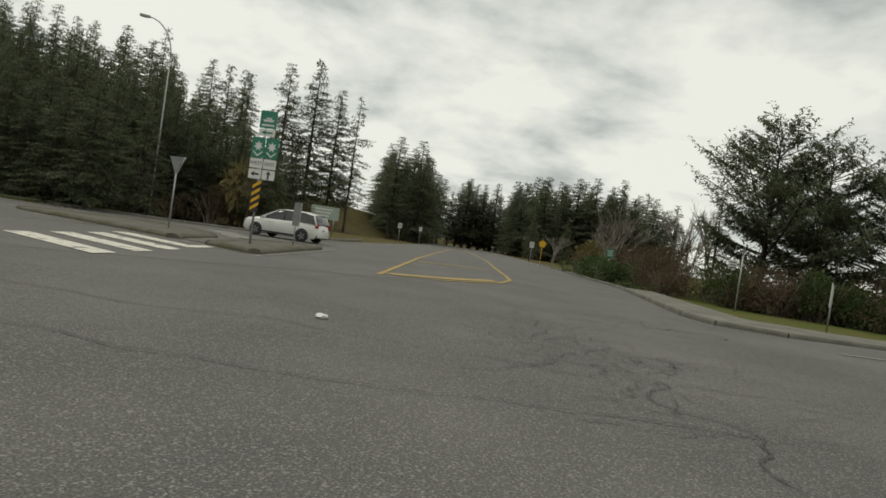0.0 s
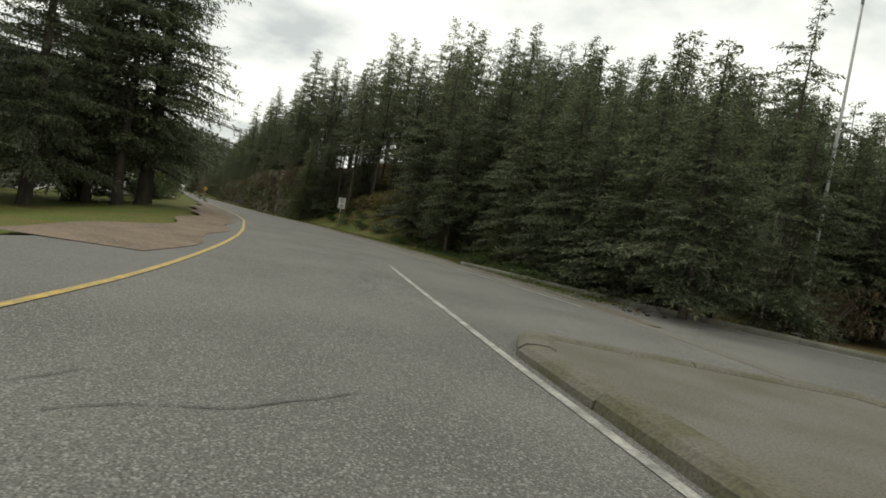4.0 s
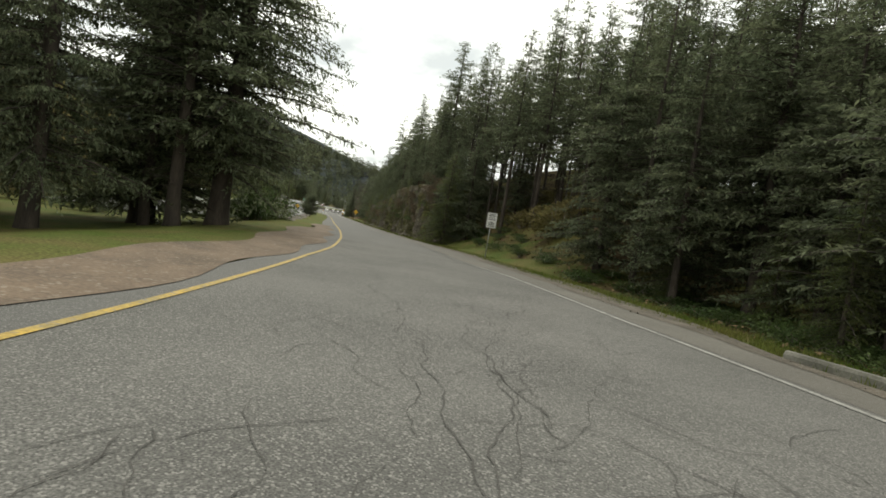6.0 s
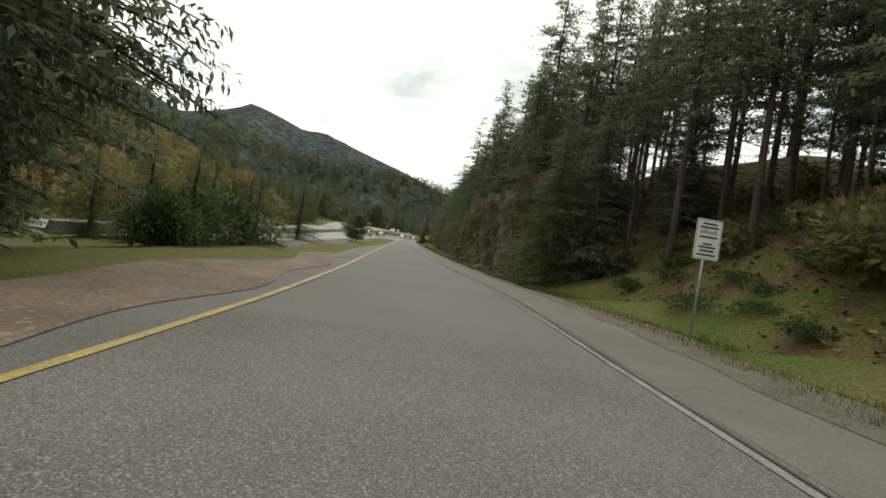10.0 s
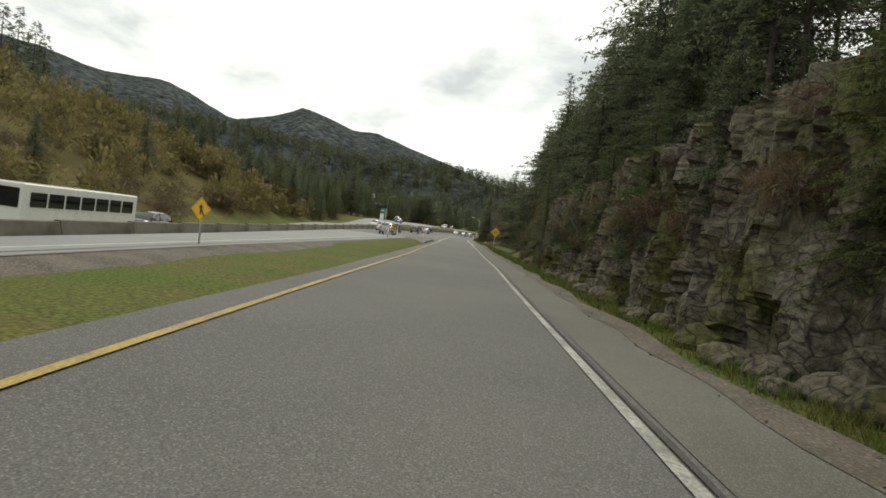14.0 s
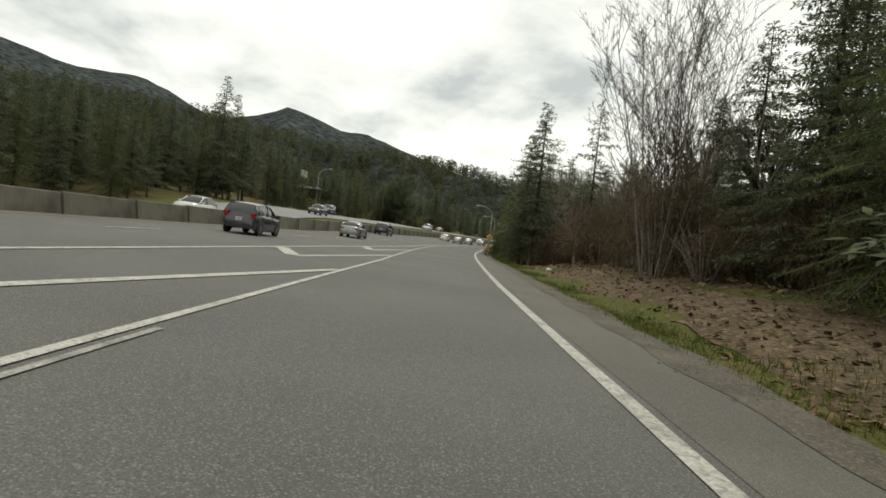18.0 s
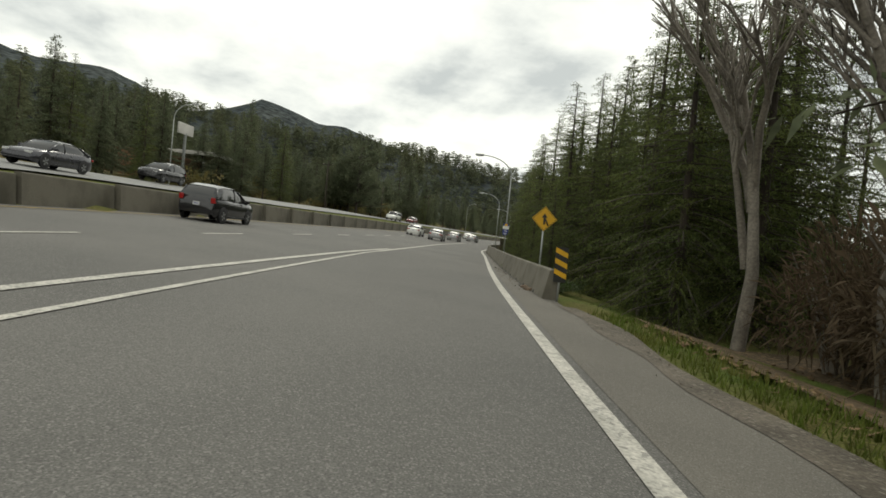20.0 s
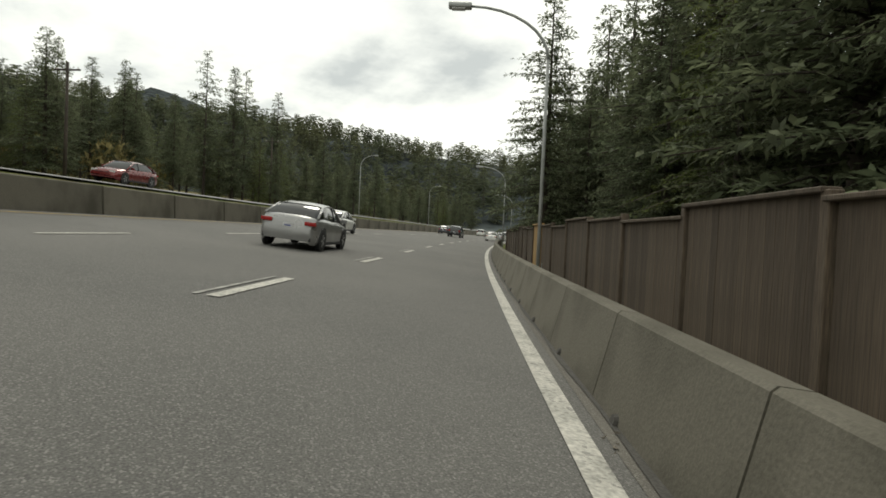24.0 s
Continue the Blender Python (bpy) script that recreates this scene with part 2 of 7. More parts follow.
# blue-grey forest tone: the distant haze is mixed into this base colour
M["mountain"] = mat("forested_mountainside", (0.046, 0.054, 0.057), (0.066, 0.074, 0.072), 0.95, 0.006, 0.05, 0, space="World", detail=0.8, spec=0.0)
M["galv"] = mat("galvanised_steel", (0.42, 0.43, 0.43), (0.34, 0.35, 0.35), 0.5, 3, 30, 0.1, metal=0.6, detail=0.1)
M["lamp_paint"] = mat("pale_grey_lamp_paint", (0.40, 0.41, 0.40), (0.33, 0.34, 0.33), 0.5, 2, 30, 0.05, metal=0.2, detail=0.08)
M["sign_white"] = mat("white_sign_sheeting", (0.72, 0.72, 0.70), (0.66, 0.66, 0.63), 0.45, 2, 20, 0, detail=0.04)
M["sign_black"] = mat("black_sign_ink", (0.02, 0.02, 0.02), (0.03, 0.03, 0.03), 0.5, 3, 20, 0, detail=0.05)
M["sign_green"] = mat("green_sign_sheeting", (0.03, 0.20, 0.13), (0.04, 0.22, 0.145), 0.45, 2, 20, 0, detail=0.06)
M["sign_pale"] = mat("pale_green_board", (0.34, 0.42, 0.36), (0.30, 0.37, 0.32), 0.5, 2, 20, 0, detail=0.08)
M["sign_yellow"] = mat("yellow_sign_sheeting", (0.75, 0.42, 0.02), (0.68, 0.38, 0.02), 0.45, 2, 20, 0, detail=0.05)
M["sign_blue"] = mat("blue_sign_sheeting", (0.03, 0.05, 0.22), (0.035, 0.06, 0.25), 0.45, 2, 20, 0, detail=0.05)
M["sign_back"] = mat("bare_aluminium_sign_back", (0.33, 0.34, 0.34), (0.27, 0.28, 0.28), 0.5, 2, 20, 0.05, metal=0.5, detail=0.1)
M["fence_dark"] = mat("dark_stained_fence_board", (0.115, 0.086, 0.06), (0.068, 0.052, 0.038), 0.85, 1.2, 14, 0.4, stretch=(6, 6, 0.5), detail=0.35, island=-0.25)
M["fence_new"] = mat("fresh_cedar_fence_board", (0.42, 0.27, 0.11), (0.34, 0.21, 0.085), 0.75, 1.2, 12, 0.3, stretch=(6, 6, 0.5), detail=0.2, island=-0.15)
M["tyre"] = mat("black_rubber", (0.02, 0.02, 0.02), (0.03, 0.03, 0.03), 0.85, 8, 50, 0.2)
M["rim"] = mat("alloy_rim", (0.45, 0.46, 0.47), (0.35, 0.36, 0.37), 0.35, 6, 30, 0, metal=0.8, detail=0.1)
M["trim"] = mat("black_plastic_trim", (0.02, 0.02, 0.022), (0.03, 0.03, 0.032), 0.6, 5, 40, 0.05)
M["car_glass"] = glass("tinted_car_glass", (0.012, 0.014, 0.015))
M["tail"] = mat("red_lamp_lens", (0.35, 0.012, 0.012), (0.28, 0.01, 0.01), 0.2, 6, 30, 0, detail=0.05)
M["head"] = mat("clear_lamp_lens", (0.6, 0.6, 0.58), (0.5, 0.5, 0.5), 0.15, 6, 30, 0, detail=0.05)
M["plate"] = mat("number_plate_white", (0.6, 0.6, 0.6), (0.55, 0.55, 0.57), 0.5, 6, 30, 0, detail=0.05)


def paint(name, c, rough=0.25, metal=0.2):
    m = mat(name, c, tuple(v * 0.93 for v in c), rough, 1.5, 20, 0, metal=metal, detail=0.03)
    m.node_tree.nodes["Principled BSDF"].inputs["Coat Weight"].default_value = 0.5
    return m


PAINT = {"white": paint("white_car_paint", (0.70, 0.70, 0.66), 0.3, 0.0), "silver": paint("silver_car_paint", (0.28, 0.28, 0.275), 0.32, 0.4), "charcoal": paint("charcoal_car_paint", (0.055, 0.055, 0.065), 0.25, 0.4), "black": paint("black_car_paint", (0.02, 0.02, 0.022), 0.2, 0.2), "red": paint("dark_red_car_paint", (0.16, 0.02, 0.02), 0.25, 0.3)}

# ---- the line of the road: distance along it, then x and y ----
AXIS = [
    (-30.0, -0.27, -30.00),
    (0.0, 0.00, 0.00),
    (4.0, -0.50, 3.95),
    (8.0, -1.89, 7.70),
    (12.0, -3.91, 11.14),
    (16.0, -6.39, 14.28),
    (20.0, -9.19, 17.13),
    (25.0, -13.02, 20.34),
    (30.0, -17.18, 23.12),
    (36.0, -22.44, 26.00),
    (42.0, -27.84, 28.62),
    (50.0, -35.18, 31.80),
    (58.0, -42.67, 34.61),
    (66.0, -50.29, 37.03),
    (76.0, -59.90, 39.80),
    (90.0, -73.43, 43.40),
    (110.0, -92.81, 48.35),
    (130.0, -112.21, 53.20),
    (150.0, -131.58, 58.16),
    (170.0, -150.97, 63.10),
    (190.0, -170.34, 68.05),
    (210.0, -189.71, 73.04),
    (230.0, -209.06, 78.10),
    (250.0, -228.38, 83.28),
    (270.0, -247.61, 88.75),
    (290.0, -266.72, 94.65),
    (310.0, -285.69, 100.99),
    (330.0, -304.59, 107.53),
    (350.0, -323.27, 114.68),
    (367.0, -338.92, 121.32),
    (387.7, -357.70, 129.97),
    (417.7, -384.46, 143.55),
    (447.7, -410.58, 158.29),
    (477.7, -436.02, 174.19),
    (507.7, -460.78, 191.12),
    (567.7, -510.02, 225.40),
    (667.7, -592.09, 282.54),
    (827.7, -723.40, 373.96),
]
_A = np.array(AXIS)


def _axis_table():
    s, p = _A[:, 0], _A[:, 1:]
    tan = np.gradient(p, s, axis=0)
    out = []
    fs = np.arange(s[0], s[-1], 0.5)
    i = np.clip(np.searchsorted(s, fs, "right") - 1, 0, len(s) - 2)
    h = (s[i + 1] - s[i])[:, None]
    u = ((fs - s[i])[:, None]) / h
    q = (2 * u**3 - 3 * u**2 + 1) * p[i] + (u**3 - 2 * u**2 + u) * h * tan[i] + (-2 * u**3 + 3 * u**2) * p[i + 1] + (u**3 - u**2) * h * tan[i + 1]
    t = np.gradient(q, axis=0)
    t /= np.linalg.norm(t, axis=1)[:, None]
    return fs, q, t


FS, FP, FT = _axis_table()


def bank(s):
    """Cross-fall of the road in radians, left side high."""
    return np.radians(np.interp(s, [62, 90, 120, 270, 295, 331, 368, 470, 560], [0, 1.2, 1.8, 2.4, 3.9, 5.0, 5.8, 5.0, 2.0]))


def smooth(x, a, b):
    u = np.clip((x - a) / (b - a), 0, 1)
    return u * u * (3 - 2 * u)


def band(s, a, b, soft):
    return smooth(s, a - soft, a + soft) * (1 - smooth(s, b - soft, b + soft))


def height(s, l):
    """Ground height beside the road line."""
    s, l = np.asarray(s, float), np.asarray(l, float)
    z = -np.clip(l, -15, 4.5) * np.tan(bank(s))
    # the highway lies lower than the slip road until they merge
    z = z + np.interp(s, [70, 131, 152, 173, 190, 207, 228], [-1.1, -1.0, -0.8, -0.53, -0.3, -0.1, 0.0]) * smooth(-l, 6.3, 14.5)
    z = z - 1.2 * band(s, 80, 225, 25) * smooth(-l, 16.0, 19.0)
    # right side: wooded bank, rock top, grassy bank, low ground behind the barrier
    z = z + band(s, 64, 92, 7) * (np.clip((l - 6.9) * 0.72, 0, 4.6) + np.clip((l - 13.3) * 0.2, 0, 2.5))
    top = np.interp(s, [90, 112, 126, 150, 164], [5.7, 5.5, 4.4, 4.1, 3.5])
    z = z + band(s, 92, 177, 5) * (top * smooth(l, 6.9, 8.2) + np.clip((l - 8.4) * 0.32, 0, 5))
    z = z + band(s, 178, 222, 6) * (-0.25 * np.exp(-((l - 6.2) / 0.6) ** 2) + np.clip((l - 6.3) * 0.3, 0, 4.0))
    z = z + band(s, 226, 262, 8) * np.clip((l - 4.6) * 0.26, 0, 1.1) - smooth(s, 258, 284) * 0.7 * smooth(l, 4.0, 7.0)
    # left side: hill behind the far carriageway, raised grass behind the median wall
    z = z + band(s, 85, 255, 30) * np.clip((-l - 34) * 0.42, 0, 24)
    z = z + smooth(s, 255, 300) * (0.75 * smooth(-l, 15.4, 16.4) + np.clip((-l - 15) * 0.12, 0, 1.4) + np.clip((-l - 34) * 0.10, 0, 12))
    z = z + smooth(s, 325, 375) * 0.25 * smooth(-l, 15.6, 19.4)
    return z


def place(s, l, up=0.0, flat=False):
    i = (s - FS[0]) / 0.5
    k = int(np.clip(math.floor(i), 0, len(FS) - 2))
    f = i - k
    p, t = FP[k] * (1 - f) + FP[k + 1] * f, FT[k] * (1 - f) + FT[k + 1] * f
    z = 0.0 if flat else float(height(s, l))
    return Vector((p[0] + t[1] * l, p[1] - t[0] * l, z + up))


def heading(s):
    k = int(np.clip((s - FS[0]) / 0.5, 0, len(FS) - 1))
    return math.atan2(FT[k][1], FT[k][0])


# ---- building helpers ----


def mesh_of(name, verts, faces, material, smooth_shade=False):
    me = bpy.data.meshes.new(name)
    me.from_pydata([tuple(v) for v in verts], [], faces)
    for m in (material if isinstance(material, (list, tuple)) else [material]):
        me.materials.append(m)
    if smooth_shade:
        me.polygons.foreach_set("use_smooth", [True] * len(me.polygons))
    me.update()
    return me


def empty(name, m=None):
    ob = new(name)
    if m is not None:
        ob.matrix_basis = m
    return ob


def part_mesh(name, me, parent, label="", m=None):
    ob = new(name, me)
    ob.parent = parent
    if m is not None:
        ob.matrix_basis = m
    if label:
        ob["label"] = label
    return ob


def part(name, bm, material, parent, label="", m=None, shade=False):
    me = bpy.data.meshes.new(name)
    bm.to_mesh(me)
    bm.free()
    for x in (material if isinstance(material, (list, tuple)) else [material]):
        me.materials.append(x)
    if shade:
        me.polygons.foreach_set("use_smooth", [True] * len(me.polygons))
    return part_mesh(name, me, parent, label, m)


def box(sx, sy, sz, c=(0, 0, 0), bevel=0.0, seg=1):
    bm = bmesh.new()
    bmesh.ops.create_cube(bm, size=1, matrix=Matrix.Translation(c) @ Matrix.Diagonal((sx, sy, sz, 1)))
    if bevel:
        bmesh.ops.bevel(bm, geom=bm.edges[:], offset=bevel, segments=seg, affect="EDGES", profile=0.7)
    return bm


def tube_mesh(pts, radii, sides=8, caps=True):
    """Vertices and faces of a tapered tube along pts."""
    pts = [Vector(p) for p in pts]
    vs, fs = [], []
    n = len(pts)
    for i, p in enumerate(pts):
        d = (pts[min(i + 1, n - 1)] - pts[max(i - 1, 0)]).normalized()
        a = d.orthogonal().normalized() if abs(d.z) < 0.999 else Vector((1, 0, 0))
        if i and sides > 3:
            a = (last - d * last.dot(d)).normalized()
        last = a
        b = d.cross(a)
        for k in range(sides):
            w = 2 * math.pi * k / sides
            vs.append(p + (a * math.cos(w) + b * math.sin(w)) * radii[i])
    for i in range(n - 1):
        for k in range(sides):
            k2 = (k + 1) % sides
            fs.append((i * sides + k, i * sides + k2, (i + 1) * sides + k2, (i + 1) * sides + k))
    if caps:
        fs.append(tuple(range(sides))[::-1])
        fs.append(tuple((n - 1) * sides + k for k in range(sides)))
    return vs, fs


def tube(name, pts, radii, material, parent, sides=8, label="", m=None):
    vs, fs = tube_mesh(pts, radii, sides)
    return part_mesh(name, mesh_of(name, vs, fs, material, True), parent, label, m)


def strip_grid(s0, s1, edges, step, up, thick=0.0):
    """A ribbon along the road: edges are functions or numbers for its cross lines from right to left."""
    ss = np.arange(s0, s1 + step * 0.5, step)
    vs, fs = [], []
    k = len(edges)
    for s in ss:
        for e in edges:
            vs.append(place(s, e(s) if callable(e) else e, up))
    for i in range(len(ss) - 1):
        for j in range(k - 1):
            a = i * k + j
            fs.append((a, a + k, a + k + 1, a + 1))
    return vs, fs


def ribbon(name, s0, s1, edges, material, up, step=2.0, label="", category="", kind="structure"):
    vs, fs = strip_grid(s0, s1, edges, step, up)
    ob = new(name, mesh_of(name, vs, fs, material, True))
    return tagged(ob, label, category, "", kind)


def lerp(*pairs):
    xs, ys = [p[0] for p in pairs], [p[1] for p in pairs]
    return lambda s: float(np.interp(s, xs, ys))


def sheet(name, outline, z, material, label="", category="", kind="structure", thick=0.0, bevel=0.03):
    """A flat polygon, or a slab with rounded top edge where thick is given."""
    bm = bmesh.new()
    f = bm.faces.new([bm.verts.new((x, y, z)) for x, y in outline])
    if f.normal.z < 0:
        f.normal_flip()
    bm.normal_update()
    if thick:
        r = bmesh.ops.extrude_face_region(bm, geom=[f])
        for v in r["geom"]:
            if isinstance(v, bmesh.types.BMVert):
                v.co.z += thick
        bm.normal_update()
        topedges = [e for e in bm.edges if all(abs(v.co.z - z - thick) < 1e-5 for v in e.verts)]
        bmesh.ops.bevel(bm, geom=topedges, offset=bevel, segments=3, affect="EDGES")
        bmesh.ops.recalc_face_normals(bm, faces=bm.faces[:])
    me = bpy.data.meshes.new(name)
    bm.to_mesh(me)
    bm.free()
    me.materials.append(material)
    return tagged(new(name, me), label, category, "", kind)


# ---- ground: one sheet to the horizon ----


def grow(a, b, step, far):
    mid = list(np.arange(a, b + step, step))
    d, x, lo, hi = step, 0.0, [], []
    while x < far:
        d *= 1.35
        x += d
        lo.append(a - x)
        hi.append(b + step + x)
    return np.array(lo[::-1] + mid + hi)


def road_coords(x, y):
    s, l = np.empty_like(x), np.empty_like(x)
    for i in range(0, len(x), 2000):
        dx = x[i : i + 2000, None] - FP[None, ::4, 0]
        dy = y[i : i + 2000, None] - FP[None, ::4, 1]
        k = np.argmin(dx * dx + dy * dy, axis=1) * 4
        ddx, ddy = x[i : i + 2000] - FP[k, 0], y[i : i + 2000] - FP[k, 1]
        s[i : i + 2000] = FS[k] + ddx * FT[k, 0] + ddy * FT[k, 1]
        l[i : i + 2000] = ddx * FT[k, 1] - ddy * FT[k, 0]
    return s, l


def build_ground():
    gx, gy = grow(-480, 70, 2.5, 2600), grow(-70, 230, 2.5, 2600)
    X, Y = np.meshgrid(gx, gy)
    x, y = X.ravel(), Y.ravel()
    s, l = road_coords(x, y)
    far = np.clip(1 - (np.maximum(np.abs(l) - 120, 0)) / 200, 0, 1)
    z = height(s, l) * far
    near = smooth(np.abs(l), 3.0, 6.0)
    rough = np.array([noise.noise((a * 0.13, b * 0.13, 0)) for a, b in zip(x, y)])
    clear = (smooth(l, 8.5, 16.0) + smooth(-l, 33, 40)) * smooth(-x, 12.0, 22.0)
    z = z - 0.10 + rough * 0.45 * clear * far
    w, h = len(gx), len(gy)
    faces = [(j * w + i, j * w + i + 1, (j + 1) * w + i + 1, (j + 1) * w + i) for j in range(h - 1) for i in range(w - 1)]
    me = mesh_of("ground", np.stack([x, y, z], 1).tolist(), faces, [M["grass"], M["moss"]], True)
    c = np.array([(s[f[0]], l[f[0]]) for f in faces])
    woods = ((c[:, 1] > 7.0) & (c[:, 0] > 30) & ~((c[:, 0] > 176) & (c[:, 0] < 226) & (c[:, 1] < 14))) | (c[:, 1] < -38)
    me.polygons.foreach_set("material_index", woods.astype(np.int32))
    tagged(new("ground", me), "grassy and mossy roadside ground with wooded banks", "ground", "", "structure")


build_ground()

# ---- carriageways ----
outer = lerp((-30, 6), (36, 6.6), (48, 5.9), (53, 5.15), (58, 4.85), (64, 4.4), (72, 4.6), (78, 4.3), (90, 3.4), (103, 2.95), (124, 2.92), (158, 3.0), (176, 3.0), (190, 3.3), (205, 3.5), (222, 3.2), (240, 3.1), (258, 3.0), (286, 2.5), (300, 2.1), (320, 1.75), (335, 1.35), (375, 1.45), (640, 1.45))
rline = lerp((36, 5.9), (40, 5.35), (49, 4.15), (54, 3.75), (57, 3.55), (62, 2.6), (66, 2.5), (75, 2.45), (84, 2.1), (91, 1.46), (105, 1.46), (120, 1.48), (142, 1.75), (155, 1.68), (170, 1.8), (193, 1.78), (211, 1.93), (235, 1.52), (251, 1.45), (287, 1.18), (304, 1.15), (318, 1.08), (335, 0.64), (346, 0.74), (350, 0.74), (371, 0.84), (381, 0.88), (400, 0.9), (640, 0.9))
lline = lerp((20, -3.4), (30, -3.1), (43, -2.87), (53, -2.8), (58, -2.6), (67, -2.5), (76, -2.55), (96, -2.75), (125, -2.5), (145, -2.3), (160, -2.45), (187, -2.45), (197, -2.62), (215, -2.8), (240, -2.93), (270, -3.7), (293, -3.86), (305, -3.7), (340, -3.45), (357, -3.43), (378, -2.97), (386, -2.8), (396, -2.72), (640, -2.7))
ledge = lerp((14, -6), (30, -5.5), (43, -3.6), (58, -3.4), (70, -3.7), (95, -3.9), (130, -3.0), (180, -3.0))
hiedge = lerp((80, -7.2), (105, -6.5), (131, -6.6), (165, -6.2), (192, -6))
hiline = lerp((60, -7.6), (190, -7.8), (209, -8.5), (229, -7.2), (245, -6.3), (254, -5.7), (270, -4.9), (293, -4.3), (300, -4), (640, -4))

wallf = lerp((-30, -14.8), (215, -15.2), (290, -14.4), (325, -13.2), (640, -13.2))
ribbon("road_ramp", 14, 196, [outer, rline, 0.0, lline, ledge], M["asphalt"], 0.004, 1.0, "grey asphalt slip road with worn lane edges", "road")
ribbon("road_highway", 190, 640, [outer, rline, 0.0, lline, -6.5, -10, wallf], M["asphalt"], 0.008, 2.0, "grey asphalt highway carriageway with merging lane", "road")
ribbon("road_highway_upstream", 86, 191, [hiedge, -10, wallf], M["highway"], 0.003, 2.0, "pale asphalt highway carriageway beyond the grass", "road")
_hs = np.arange(86, 169, 1.0)
_hv = [place(q, hiedge(q) + d, up) for q in _hs for d, up in ((1.3, -0.2), (0.5, -0.05), (-0.1, 0.002))]
_hf = [(3 * i + j, 3 * i + 3 + j, 3 * i + 4 + j, 3 * i + 1 + j) for i in range(len(_hs) - 1) for j in range(2)]
tagged(new("gravel_highway_edge", mesh_of("gravel_highway_edge", _hv, _hf, M["gravel"], True)), "gravel strip along the highway edge", "gravel", "", "structure")
ribbon("road_far_carriageway", 100, 640, [-16.6 - 3.2, -22, -28, -31], M["highway"], 0.02, 4.0, "pale asphalt carriageway of the opposite direction", "road")
ribbon("pavement_shoulder", 30, 640, [lambda s: outer(s) - 0.02, lambda s: rline(s) + 0.22], M["shoulder"], 0.014, 1.0, "paler asphalt shoulder outside the edge line", "shoulder")
ribbon("gravel_verge", 34, 284, [lambda s: outer(s) + 0.4 + 0.9 * float(band(s, 50, 78, 4)) + 0.35 * float(band(s, 196, 262, 8)) + 0.15 * math.sin(s * 0.9), lambda s: outer(s) + 0.2, lambda s: outer(s) - 0.12 + 0.08 * math.sin(s * 1.7)], M["gravel"], 0.022, 0.7, "grey brown gravel along the asphalt edge", "gravel")
ribbon("dirt_verge", 34, 84, [lambda s: lline(s) - 0.55 - 0.2 * math.sin(s * 0.8), lambda s: ledge(s) - 0.3, lambda s: ledge(s) - 1.7 + 1.2 * smooth(s, 66, 80) + 0.3 * math.sin(s * 0.6)], M["dirt"], 0.016, 0.8, "bare brown dirt beside the yellow line", "dirt")
ribbon("ground_dead_leaves", 222, 286, [lambda s: 10.0, lambda s: 7.4, lambda s: 4.9 + 0.35 * math.sin(s * 0.5) + 0.15 * math.sin(s * 1.7)], M["leafground"], -0.05, 1.0, "ground strewn with brown dead leaves", "ground")
# edge lines
ribbon("road_marking_edge_worn", 60, 100, [lambda s: rline(s) + 0.05, lambda s: rline(s) - 0.05], M["ghost_paint"], 0.02, 1.0, "nearly worn away white edge line", "road marking")
ribbon("road_marking_edge", 36, 60, [lambda s: rline(s) + 0.06, lambda s: rline(s) - 0.06], M["faint_paint"], 0.02, 1.0, "thin faded white edge line", "road marking")
ribbon("road_marking_edge_bold", 100, 185, [lambda s: rline(s) + 0.06, lambda s: rline(s) - 0.055], M["dim_paint"], 0.02, 1.0, "thin worn white edge line", "road marking")
ribbon("road_marking_edge_wide", 185, 640, [lambda s: rline(s) + 0.10, lambda s: rline(s) - 0.10], M["white_paint"], 0.02, 1.0, "broad worn white edge line", "road marking")
ribbon("road_seam", 62, 190, [lambda s: rline(s) + 0.14 + 0.02 * math.sin(s * 2.1), lambda s: rline(s) + 0.09], M["crack"], 0.021, 0.8, "dark tarred seam beside the edge line", "seam")
ribbon("road_marking_white_left", 166, 192, [lambda s: lline(s) + 0.055, lambda s: lline(s) - 0.055], M["dim_paint"], 0.02, 1.0, "worn white line at the left edge", "road marking")
ribbon("road_marking_yellow", 18, 165.6, [lambda s: lline(s) + 0.055, lambda s: lline(s) - 0.055], M["yellow_paint"], 0.02, 1.0, "worn yellow line at the left edge", "road marking")
ribbon("road_marking_gore", 190, 300, [lambda s: lline(s) + 0.02, lambda s: lline(s) - 0.11], M["white_paint"], 0.021, 1.0, "worn white line beside the painted gore", "road marking")
ribbon("road_marking_gore_old", 190, 222, [lambda s: lline(s) + 0.2, lambda s: lline(s) + 0.12], M["faint_paint"], 0.021, 1.0, "remains of an older white line beside the gore", "road marking")
ribbon("road_marking_highway_edge", 86, 300, [lambda s: hiline(s) + 0.1, lambda s: hiline(s) - 0.1], M["white_paint"], 0.022, 1.0, "white edge line of the highway", "road marking")
ribbon("road_marking_merge", 296, 362, [lambda s: lline(s) + 0.1, lambda s: lline(s) - 0.1], M["white_paint"], 0.023, 1.0, "broad solid white merge line", "road marking")
ribbon("road_marking_median", 86, 640, [lambda s: wallf(s) + 0.75, lambda s: wallf(s) + 0.62], M["yellow_paint"], 0.022, 2.0, "yellow line beside the median wall", "road marking")

# ---- painted dashes and chevrons ----


